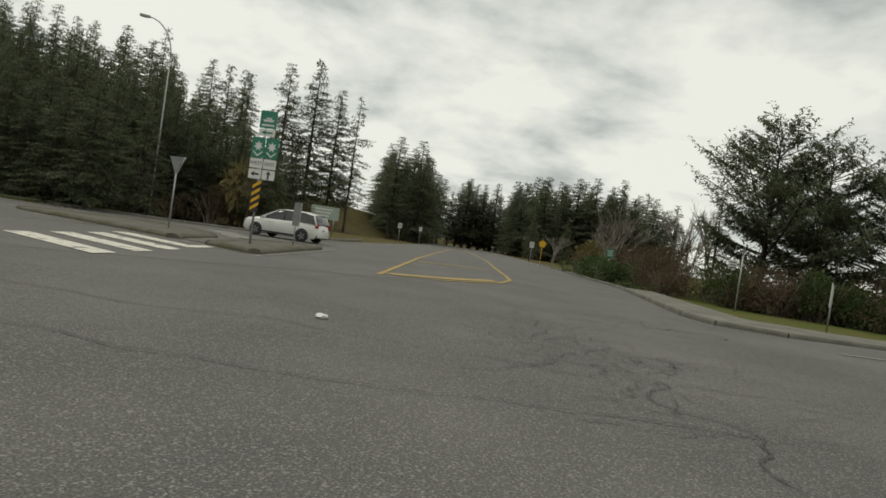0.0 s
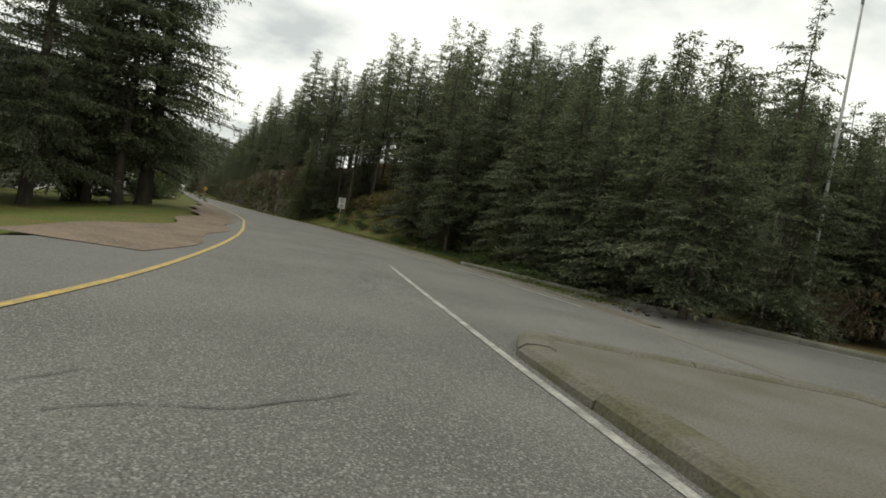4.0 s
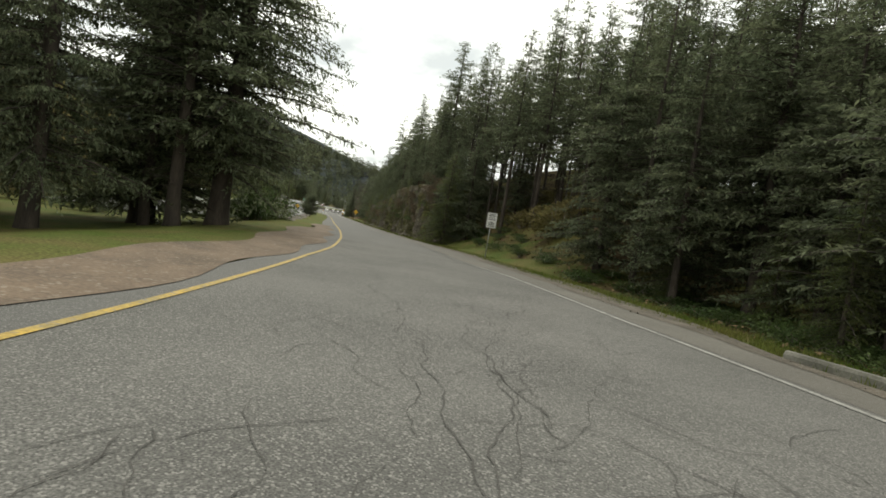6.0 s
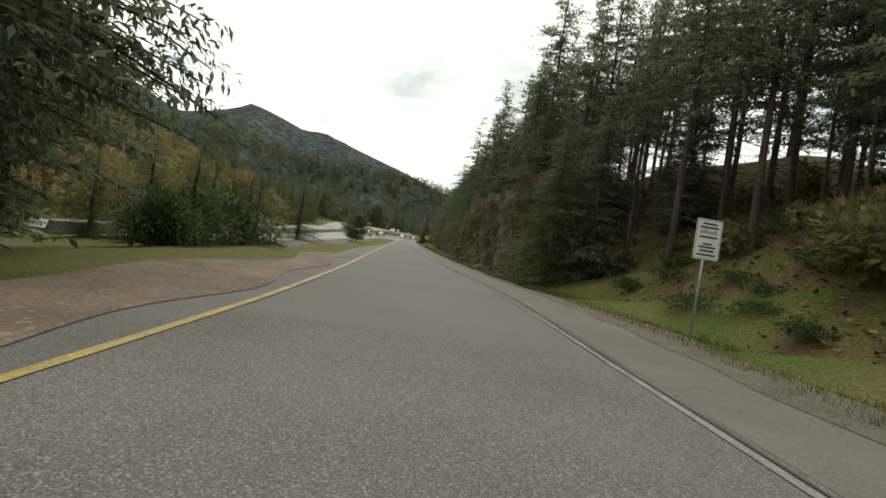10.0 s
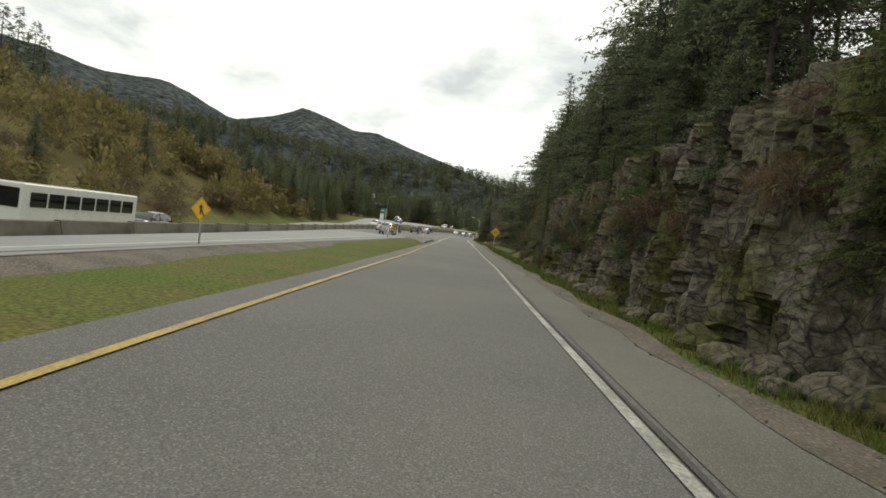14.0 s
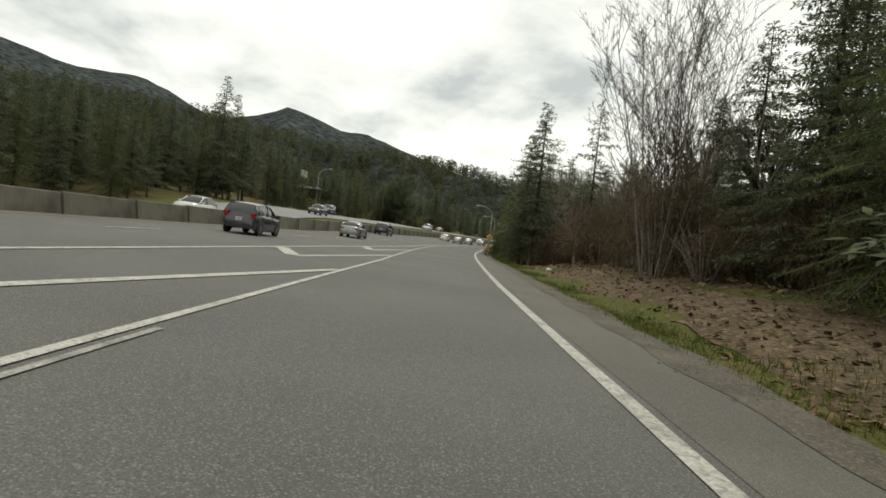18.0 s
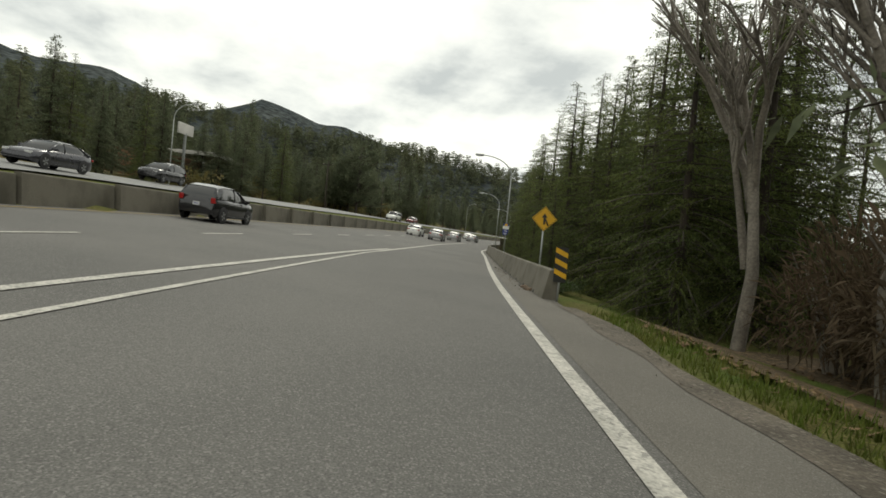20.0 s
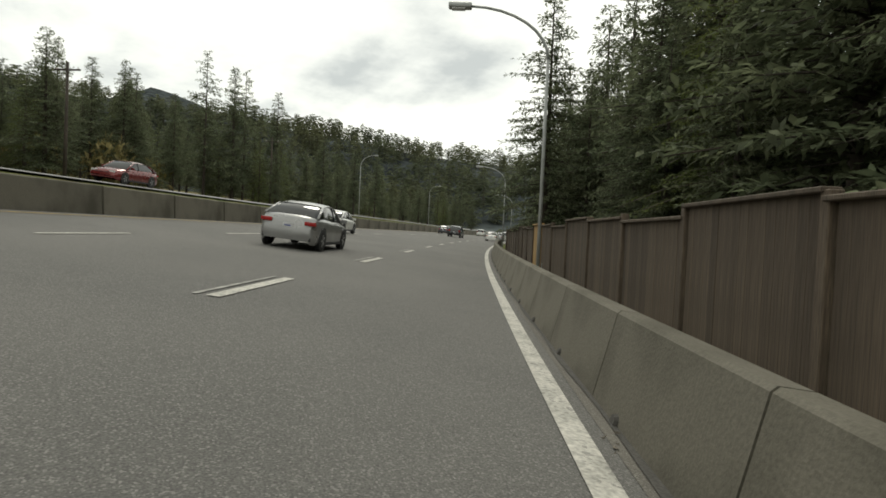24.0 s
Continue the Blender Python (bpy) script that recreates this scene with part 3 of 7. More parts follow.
def dash(s0, s1, l0, l1, w, material, up=0.022):
    n = max(2, int((s1 - s0) / 1.0) + 1)
    vs, fs = [], []
    for i in range(n):
        s = s0 + (s1 - s0) * i / (n - 1)
        l = l0(s) if callable(l0) else l0 + (l1 - l0) * i / (n - 1)
        vs += [place(s, l + w / 2, up), place(s, l - w / 2, up)]
    fs = [(2 * i, 2 * i + 2, 2 * i + 3, 2 * i + 1) for i in range(n - 1)]
    return mesh_of("dash", vs, fs, material)


for s0 in np.arange(365.6, 520, 9.3):
    tagged(new("lane_dash", dash(s0, s0 + 3.0, lambda s: lline(s), 0, 0.18, M["white_paint"])), "short worn white lane dash on the asphalt", "road marking", "lane dashes")
    for o in (0.24,):
        if s0 < 395:
            tagged(new("lane_dash", dash(s0, s0 + 3.0, lambda s: lline(s) - 0.24, 0, 0.07, M["faint_paint"])), "faded thin lane dash beside a newer one", "road marking", "lane dashes")
for s0 in np.arange(100, 520, 9.0):
    tagged(new("lane_dash", dash(s0, s0 + 3.2, lambda s: -8.4 - 3.2 * (1 - smooth(s, 215, 300)), 0, 0.14, M["white_paint"])), "white dash between the highway lanes", "road marking", "highway lane dashes")
for s0 in (207.5, 221.0, 235.0, 249.0):
    mid_l = (lline(s0) + hiline(s0)) / 2 - 0.2
    tagged(new("gore_chevron", dash(s0, s0 + 3.6, mid_l, hiline(s0 + 3.6) + 0.1, 0.55, M["white_paint"])), "short white chevron arm in the painted gore", "road marking", "gore chevrons")
    tagged(new("gore_chevron", dash(s0, s0 + 11.0, mid_l + 0.1, lline(s0 + 11) - 0.15, 0.26, M["white_paint"])), "long white chevron arm in the painted gore", "road marking", "gore chevrons")
gn = lambda s: lline(s) - 0.85 - 1.8 * smooth(s, 192, 201)


def nose_rise(s):
    return float(smooth(s, 170, 174) * (1 - smooth(s, 197, 200.5)))


# grass tongue that runs out into the raised nose
_ts = np.arange(128, 176.1, 1.0)
_tv = []
for q in _ts:
    e, lo, hi = float(smooth(q, 128, 166) * (1 - smooth(q, 173.5, 176))), lline(q) - 0.75 - 0.12 * math.sin(q * 0.7), min(gn(q) - 0.3, hiedge(q) + 0.25)
    sink = 0.9 * (1 - float(smooth(q, 128, 148)))
    _tv += [place(q, l, up - sink) for l, up in ((lo, -0.1), (lo - 0.35, 0.03), (lo + (hi - lo) * 0.3, 0.16 * e), (lo + (hi - lo) * 0.7, 0.18 * e), (hi + 0.3, 0.03), (hi - 0.1, -0.12))]
_tf = [(6 * i + j, 6 * i + 6 + j, 6 * i + 7 + j, 6 * i + 1 + j) for i in range(len(_ts) - 1) for j in range(5)]
tagged(new("ground_grass_tongue", mesh_of("ground_grass_tongue", _tv, _tf, M["grass"], True)), "grass tongue between slip road and highway", "grass", "", "structure")
_ns = np.arange(170, 201.1, 1.0)
_nv = []
for q in _ns:
    e, lo, hi = nose_rise(q), gn(q), min(gn(q) - 0.3, hiedge(q) + 0.25)
    _nv += [place(q, lo, 0.145 * e - 0.02), place(q, lo - 0.12, 0.145 * e - 0.01), place(q, (lo + hi) / 2, 0.15 * e), place(q, hi + 0.35, 0.10 * e), place(q, hi - 0.1, -0.12)]
_nf = [(5 * i + j, 5 * i + 5 + j, 5 * i + 6 + j, 5 * i + 1 + j) for i in range(len(_ns) - 1) for j in range(4)]
tagged(new("gore_nose", mesh_of("gore_nose", _nv, _nf, M["shoulder"], True)), "raised asphalt nose between slip road and highway", "traffic island", "", "structure")


def kerb_strip(name, f, s0, s1, h, label):
    vs, ss = [], np.arange(s0, s1 + 0.1, 1.0)
    for q in ss:
        e = h * nose_rise(q)
        vs += [place(q, f(q) + 0.10, -0.05), place(q, f(q) + 0.09, e * 0.75), place(q, f(q) + 0.04, e), place(q, f(q) - 0.06, e)]
    fs = [(4 * i + j, 4 * i + 4 + j, 4 * i + 5 + j, 4 * i + 1 + j) for i in range(len(ss) - 1) for j in range(3)]
    tagged(new(name, mesh_of(name, vs, fs, M["kerb"])), label, "kerb", "", "structure")


kerb_strip("gore_nose_kerb", gn, 170, 201, 0.14, "dark kerb of the raised nose")

# ---- crossing of roads at the start ----
sheet("road_crossing", [(-13, -30), (70, -30), (70, 16.4), (14, 15.9), (10.4, 15.4), (8.7, 16.2), (8.6, 18), (12, 33), (17, 80), (22, 160), (6, 160), (0, 90), (-3.5, 60), (-5.5, 46), (-8.5, 38.5), (-14, 36), (-21, 35), (-30, 36), (-42, 40), (-44, 34), (-36, 29), (-27, 24), (-20, 17), (-15, 8)], 0.0, M["asphalt_old"], "worn chip-sealed asphalt road crossing with cracks", "road")
ribbon("road_ramp_start", 24, 66, [outer, rline, 0.0, lline], M["asphalt_old"], 0.010, 1.0, "worn cracked chip-sealed asphalt of the slip road", "road")


def kerb_line(name, pts, w=0.16, h=0.14, label="rounded concrete kerb", closed=False, material="kerb"):
    """Kerb stones along a line, each a piece of its own under one kerb."""
    root = tagged(empty(name), label, "kerb", "", "structure")
    P = [Vector((x, y, 0)) for x, y in pts]
    if closed:
        P.append(P[0])
    prof = [(-w / 2, -0.05), (-w * 0.46, h * 0.55), (-w * 0.3, h * 0.92), (-w * 0.05, h), (w * 0.25, h), (w * 0.42, h * 0.8), (w / 2, h * 0.4), (w / 2, -0.05)]
    for a, b in zip(P, P[1:]):
        n = max(1, int((b - a).length / 1.8))
        for i in range(n):
            p, q = a.lerp(b, i / n), a.lerp(b, (i + 1) / n)
            d = (q - p).normalized()
            p, q = p + d * 0.006, q - d * 0.006
            r = Vector((d.y, -d.x, 0))
            j = random.uniform(-0.012, 0.012)
            vs = [e + r * (x + j) + Vector((0, 0, z + j)) for e in (p, q) for x, z in prof]
            k = len(prof)
            fs = [(m, m + 1, k + m + 1, k + m) for m in range(k - 1)] + [tuple(range(k))[::-1], tuple(range(k, 2 * k))]
            part_mesh("kerb_stone", mesh_of("kerb_stone", vs, fs, M[material]), root)
    return root


kerb_line("kerb_corner", [(60, 17.6), (14, 16.1), (10.5, 15.6), (8.9, 16.4), (8.8, 18), (12.2, 33), (17, 80)], label="low concrete kerb round the street corner")
kerb_line("kerb_outer", [(-5.2, 60), (-6.4, 46), (-9.3, 39), (-14, 36.6), (-21, 35.6), (-30, 36.6)], label="low concrete kerb on the outside of the slip lane")
sheet("pavement_corner", [(60, 17.8), (14, 16.3), (10.6, 15.8), (9.1, 16.5), (9.0, 18), (12.3, 33), (14, 33), (11.5, 19.5), (14, 18.4), (60, 20)], -0.02, M["kerb"], "grey concrete pavement round the corner", "pavement", thick=0.13)

ISLE_B = [(-4.75, 18.2), (-6.35, 19.25), (-6.75, 23.8), (-5.6, 27.0), (-4.35, 27.6)]
ISLE_A = [(-7.95, 20.0), (-8.8, 20.55), (-12.0, 22.4), (-15.3, 24.2), (-16.0, 25.0), (-13.0, 27.6), (-9.4, 26.6), (-8.05, 24.2)]


def inset(poly, d):
    c = (sum(p[0] for p in poly) / len(poly), sum(p[1] for p in poly) / len(poly))
    out = []
    for x, y in poly:
        dx, dy = c[0] - x, c[1] - y
        n = math.hypot(dx, dy)
        out.append((x + dx / n * d, y + dy / n * d))
    return out


sheet("traffic_island_sign", inset(ISLE_B, 0.16), -0.02, M["isle_top"], "paved traffic island with mossy edges", "traffic island", thick=0.15)
sheet("traffic_island_long", inset(ISLE_A, 0.16), -0.02, M["isle_top"], "long paved traffic island with mossy edges", "traffic island", thick=0.15)
kerb_line("kerb_island_sign", ISLE_B, 0.5, 0.17, "thick rounded asphalt island kerb with moss", True, "isle_kerb")
kerb_line("kerb_island_long", ISLE_A, 0.5, 0.17, "thick rounded asphalt island kerb with moss", True, "isle_kerb")
sheet("island_walkway", [(-6.5, 19.5), (-7.9, 20.4), (-7.95, 23.8), (-6.9, 23.6)], -0.02, M["shoulder"], "low paved walkway cut between the islands", "walkway", thick=0.05)


def flat_quad(name, pts, material, z=0.016, label="", group=""):
    bm = bmesh.new()
    f = bm.faces.new([bm.verts.new((x, y, z)) for x, y in pts])
    bm.normal_update()
    if f.normal.z < 0:
        f.normal_flip()
    me = bpy.data.meshes.new(name)
    bm.to_mesh(me)
    bm.free()
    me.materials.append(material)
    return tagged(new(name, me), label, "road marking", group)


def line_xy(name, pts, w, material, z=0.016, label=""):
    vs, fs = [], []
    P = [Vector((x, y, z)) for x, y in pts]
    for i, p in enumerate(P):
        d = (P[min(i + 1, len(P) - 1)] - P[max(i - 1, 0)]).normalized()
        r = Vector((d.y, -d.x, 0)) * w / 2
        vs += [p + r, p - r]
    fs = [(2 * i, 2 * i + 1, 2 * i + 3, 2 * i + 2) for i in range(len(P) - 1)]
    return tagged(new(name, mesh_of(name, vs, fs, material)), label, "road marking")


# crosswalk bars across the near lane and the slip lane
for q, e in (((-6.05, 13.35), 0.75), ((-6.05, 15.0), 0.78), ((-6.2, 16.75), 0.72), ((-6.1, 11.7), 0.75)):
    flat_quad("crosswalk_bar", [q, (q[0] + 0.1, q[1] + e), (q[0] - 3.0, q[1] + e + 2.15), (q[0] - 3.15, q[1] + 2.15)], M["cross_paint"], 0.017, "flaking white crosswalk bar", "crosswalk bars")
flat_quad("crosswalk_bar", [(-6.1, 17.0), (-5.95, 18.3), (-6.35, 18.55), (-6.6, 17.3)], M["cross_paint"], 0.018, "stub of a worn white crosswalk bar", "crosswalk bars")
for i in range(5):
    x, y = -8.3 - 0.62 * i, 26.6 + 1.15 * i
    flat_quad("crosswalk_bar", [(x, y), (x + 1.5, y + 0.1), (x + 1.6, y + 0.65), (x + 0.1, y + 0.55)], M["white_paint"], 0.016, "white crosswalk bar across the slip lane", "crosswalk bars")
line_xy("island_outline", [(-3.7, 29.5), (-4.45, 17.4), (-6.2, 18.6), (-7.9, 19.6), (-10.0, 20.8), (-11.6, 21.75), (-14.9, 23.5), (-20, 26.3), (-25, 29.1)], 0.11, M["faint_paint"], 0.018, "worn white line round the islands")
# yellow painted wedge
line_xy("yellow_wedge", [(9.5, 120), (6.0, 92), (3.0, 62), (0.4, 34), (-0.4, 23), (-0.85, 17.0), (1.2, 18.5), (3.3, 21.2), (4.2, 24.2), (4.6, 28), (5.1, 34.4), (6.6, 50.9), (8.3, 82), (9.5, 120)], 0.17, M["yellow_paint"], 0.016, "worn yellow outline of a painted wedge")
line_xy("yellow_wedge_bar", [(-0.6, 17.9), (1.3, 19.6), (3.3, 22.3)], 0.55, M["yellow_paint"], 0.015, "faded yellow hatching inside the wedge")
line_xy("yellow_wedge_bar", [(0.4, 30), (4.2, 32)], 0.5, M["yellow_paint"], 0.015, "faded yellow hatching inside the wedge")
line_xy("edge_line_street", [(11.5, 34), (16.0, 80), (20, 150)], 0.12, M["faint_paint"], 0.016, "faded white edge line of the street")
line_xy("edge_line_corner", [(40, 13.9), (14.5, 13.3), (10.0, 12.9)], 0.12, M["faint_paint"], 0.016, "faded white edge line at the corner")
line_xy("edge_line_slip", [(-6.2, 60), (-7.2, 45), (-10, 38), (-15, 35.4), (-23, 34.4)], 0.12, M["faint_paint"], 0.016, "faded white edge line of the slip lane")

# ---- cracks ----


def crack_mesh(rng, start, direction, length, width, wob, vs, fs, sl=False, up=0.019):
    p, a = np.array(start, float), direction
    pts, n = [], max(6, int(length / 0.13))
    for i in range(n):
        pts.append(p.copy())
        a = direction + (a - direction) * 0.72 + rng.uniform(-wob, wob)
        p = p + np.array([math.cos(a), math.sin(a)]) * length / n
    base = len(vs)
    for i, q in enumerate(pts):
        d = pts[min(i + 1, n - 1)] - pts[max(i - 1, 0)]
        d /= max(np.linalg.norm(d), 1e-6)
        r = np.array([d[1], -d[0]]) * width * rng.uniform(0.08, 0.30)
        for k in (r, -r):
            if sl:
                vs.append(place(q[0] + k[0], q[1] + k[1], up))
            else:
                vs.append(Vector((q[0] + k[0], q[1] + k[1], up)))
    fs += [(base + 2 * i, base + 2 * i + 1, base + 2 * i + 3, base + 2 * i + 2) for i in range(n - 1)]
    return pts


def build_cracks():
    rng = random.Random(5)
    vs, fs = [], []
    # crossing: long joints across the view and a patch of alligator cracking
    for y, x0, ln in ((6.2, -7, 19), (8.2, -7.5, 20), (10.6, -8, 17), (13.1, -7, 15), (4.3, -4, 14), (15.2, -6, 12)):
        crack_mesh(rng, (x0, y + 0.9), -0.07, ln, 0.035, 0.3, vs, fs)
    crack_mesh(rng, (2.7, 3.6), 1.75, 6.5, 0.05, 0.6, vs, fs)
    crack_mesh(rng, (2.0, 8.6), 1.2, 7.5, 0.05, 0.7, vs, fs)
    for i in range(90):
        crack_mesh(rng, (rng.gauss(2.7, 0.8), rng.gauss(8.6, 1.6)), rng.uniform(0, 6.3), rng.uniform(0.5, 1.6), 0.028, 0.9, vs, fs)
    for i in range(16):
        crack_mesh(rng, (rng.gauss(5.0, 1.0), rng.gauss(13.2, 1.2)), rng.uniform(-0.4, 0.6), rng.uniform(0.8, 2.0), 0.05, 0.7, vs, fs)
    for i in range(10):
        crack_mesh(rng, (rng.uniform(-16, -9), rng.uniform(15, 21)), rng.uniform(0, 6.3), rng.uniform(2, 5), 0.03, 0.45, vs, fs)
    # slip road
    for i in range(8):
        crack_mesh(rng, (32 + i * 2.4, rng.uniform(-1.2, 2.4)), rng.uniform(-0.2, 0.2), rng.uniform(4, 8), 0.024, 0.34, vs, fs, True)
    for i in range(230):
        crack_mesh(rng, (rng.uniform(32, 57), rng.gauss(0.7, 1.6)), rng.choice((0.0, 0.3, 1.5, 2.9)) + rng.gauss(0, 0.35), rng.uniform(0.6, 2.2), 0.018, 0.45, vs, fs, True)
    for s0 in (64.5, 68.0, 71.0, 75.0):
        crack_mesh(rng, (s0, rline(s0) - 1.4), 1.45, 3.2, 0.012, 0.4, vs, fs, True, 0.024)
    for s0, l0 in ((92, -0.7), (150, 0.2), (198, -0.5), (305, -1.5), (310, -0.8)):
        crack_mesh(rng, (s0, l0), rng.uniform(-0.3, 0.3), rng.uniform(1.5, 4), 0.04, 0.7, vs, fs, True, 0.024)
    tagged(new("pavement_cracks", mesh_of("pavement_cracks", vs, fs, M["crack"])), "dark cracks in the asphalt", "cracks", "", "stuff")


build_cracks()

# ---- rock cutting ----


def build_cliff():
    rng = np.random.RandomState(3)
    ns, nz = 720, 64
    s = np.linspace(86, 181, ns)
    u = np.linspace(0, 1, nz)
    S_, U = np.meshgrid(s, u, indexing="ij")
    top = band(S_, 92, 178, 6) * np.interp(S_, [90, 112, 126, 150, 164, 178], [5.7, 5.5, 4.4, 4.1, 3.5, 2.9]) + 0.3
    Z = U * top
    cells = np.stack([rng.uniform(84, 183, 2400), rng.uniform(-0.5, 10, 2400)], 1)
    off = rng.uniform(-0.34, 0.4, 2400)
    tilt = np.stack([rng.uniform(-0.45, 0.45, 2400), rng.uniform(-0.14, 0.10, 2400)], 1)
    small = np.stack([rng.uniform(84, 183, 6000), rng.uniform(-0.5, 10, 6000)], 1)
    soff = rng.uniform(-0.12, 0.14, 6000)
    a, b = S_.ravel(), Z.ravel()
    d = np.empty_like(a)
    for i in range(0, len(a), 1500):
        q = ((a[i : i + 1500, None] - cells[:, 0]) * 1.5) ** 2 + ((b[i : i + 1500, None] - cells[:, 1]) * 0.5) ** 2
        k = q.argmin(1)
        d[i : i + 1500] = off[k] + (a[i : i + 1500] - cells[k, 0]) * tilt[k, 0] + (b[i : i + 1500] - cells[k, 1]) * tilt[k, 1]
        q = (a[i : i + 1500, None] - small[:, 0]) ** 2 + ((b[i : i + 1500, None] - small[:, 1]) * 0.55) ** 2
        d[i : i + 1500] += soff[q.argmin(1)]
    face = np.interp(a, [86, 100, 125, 150, 165, 180], [5.8, 4.8, 4.65, 5.2, 6.0, 6.6])
    L = face + 0.09 * b - d + 0.35 * np.array([noise.noise((x * 0.12, z * 0.2, 4)) for x, z in zip(a, b)])
    L = L.reshape(ns, nz)
    L[:, -2] += 1.2
    L[:, -1] += 2.8
    L = L.ravel()
    vs = []
    for x, z, l in zip(a, b, L):
        p = place(x, l, 0, True)
        vs.append((p.x, p.y, z - 0.25 + float(-4.5 * math.tan(bank(x)))))
    fs = [(i * nz + j, (i + 1) * nz + j, (i + 1) * nz + j + 1, i * nz + j + 1) for i in range(ns - 1) for j in range(nz - 1)]
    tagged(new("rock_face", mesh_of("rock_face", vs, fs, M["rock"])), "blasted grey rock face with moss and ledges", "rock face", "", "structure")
    # fallen and loose blocks at the foot
    def boulder():
        bm = bmesh.new()
        bmesh.ops.create_icosphere(bm, subdivisions=2, radius=1)
        for v in bm.verts:
            v.co *= 1 + 0.35 * noise.noise(v.co * 1.3 + Vector((boulder.k, 0, 0)))
            v.co.z *= 0.75
        boulder.k += 7.0
        me = bpy.data.meshes.new("boulder")
        bm.to_mesh(me)
        bm.free()
        me.materials.append(M["rock"])
        return me

    boulder.k = 0.0
    kinds = [boulder() for _ in range(5)]
    r2 = random.Random(8)
    for i in range(70):
        x = r2.uniform(90, 178)
        l = np.interp(x, [86, 100, 125, 150, 180], [5.3, 4.3, 4.2, 4.8, 6.0]) + r2.uniform(-0.35, 0.4)
        r = r2.uniform(0.12, 0.42)
        ob = new("boulder", kinds[i % 5])
        ob.matrix_basis = Matrix.Translation(place(x, l, r * 0.3 - 0.1)) @ Matrix.Rotation(r2.uniform(0, 6), 4, "Z") @ Matrix.Diagonal((r, r * 1.2, r, 1))
        tagged(ob, "loose grey rock at the foot of the rock face", "rock", "loose rocks")
    for x, l, r in ((186, 7.4, 0.5), (187, 7.9, 0.35), (185.5, 6.5, 0.28), (195, 8.5, 0.4), (199, 3.9, 0.22)):
        ob = new("boulder", kinds[0])
        ob.matrix_basis = Matrix.Translation(place(x, l, r * 0.2 - 0.1)) @ Matrix.Diagonal((r, r, r * 0.8, 1))
        tagged(ob, "grey rock lying in the grass bank", "rock", "loose rocks")


build_cliff()

# ---- trees ----


def spray_mesh(name, rng, sprays, material):
    """Rhombic leaf sprays: each given as base, direction, length, width."""
    if not isinstance(sprays, tuple):
        sprays = tuple(np.array([x[k] for x in sprays], float) for k in range(4))
    P, D, ln, wd = sprays[0], sprays[1].copy(), sprays[2][:, None], sprays[3][:, None]
    D /= np.linalg.norm(D, axis=1)[:, None]
    R = np.cross(D, rng.normal(0, 0.35, D.shape) + np.array([0, 0, 1.0]))
    R /= np.maximum(np.linalg.norm(R, axis=1)[:, None], 1e-6)
    droop = np.array([0, 0, -1.0]) * ln * 0.16
    v = np.stack([P, P + D * ln * 0.45 + R * wd, P + D * ln + droop, P + D * ln * 0.45 - R * wd], 1).reshape(-1, 3)
    n = len(P)
    me = bpy.data.meshes.new(name)
    me.vertices.add(4 * n)
    me.vertices.foreach_set("co", v.ravel())
    me.loops.add(4 * n)
    me.loops.foreach_set("vertex_index", np.arange(4 * n, dtype=np.int32))
    me.polygons.add(n)
    me.polygons.foreach_set("loop_start", np.arange(0, 4 * n, 4, dtype=np.int32))
    me.polygons.foreach_set("loop_total", np.full(n, 4, dtype=np.int32))
    me.materials.append(material)
    me.update(calc_edges=True)
    me.validate()
    return me


def conifer(seed, h, r, bare, branches, leaf, per, droop=0.25, lean=0.0, taper=0.75, spread=1.0):
    """Coarse crown of a far conifer: sprays straight on the branches."""
    rng = np.random.RandomState(seed)
    pos, way, size, half = [], [], [], []
    for i in range(branches):
        f = min(bare + (1 - bare) * (i + rng.uniform(0, 1)) / branches, 0.995)
        prof = (1 - f) ** taper * (0.55 + 0.45 * min(1, (f - bare) / 0.18 + 0.35))
        ln = max(0.25, r * prof * rng.uniform(0.6, 1.2) * 1.25)
        az = rng.uniform(0, 2 * math.pi)
        rise = 0.35 * f - 0.1 + rng.uniform(-0.1, 0.1)
        d = np.array([math.cos(az), math.sin(az), rise])
        side = np.array([-math.sin(az), math.cos(az), 0])
        base = np.array([lean * f * h, 0, f * h])
        m = max(4, int(per * (ln / r + 0.25)))
        q = (((np.arange(m) + rng.uniform(0.2, 0.9, m)) / m) ** 0.7)[:, None]
        p = base + d * ln * q + np.array([0, 0, -droop * ln]) * q * q
        sg = np.where(np.arange(m) % 2, 1.0, -1.0)[:, None]
        out = sg * rng.uniform(0.0, 0.22, (m, 1)) * ln * (1.05 - q) * spread
        dd = d * rng.uniform(0.5, 1.1, (m, 1)) + side * sg * rng.uniform(0.3, 1.1, (m, 1))
        dd[:, 2] += rng.uniform(-0.45, 0.12, m)
        sz = leaf * rng.uniform(0.6, 1.35, m)
        pos.append(p + side * out)
        way.append(dd)
        size.append(sz)
        half.append(sz * rng.uniform(0.10, 0.19, m))
    return rng, (np.concatenate(pos), np.concatenate(way), np.concatenate(size), np.concatenate(half))


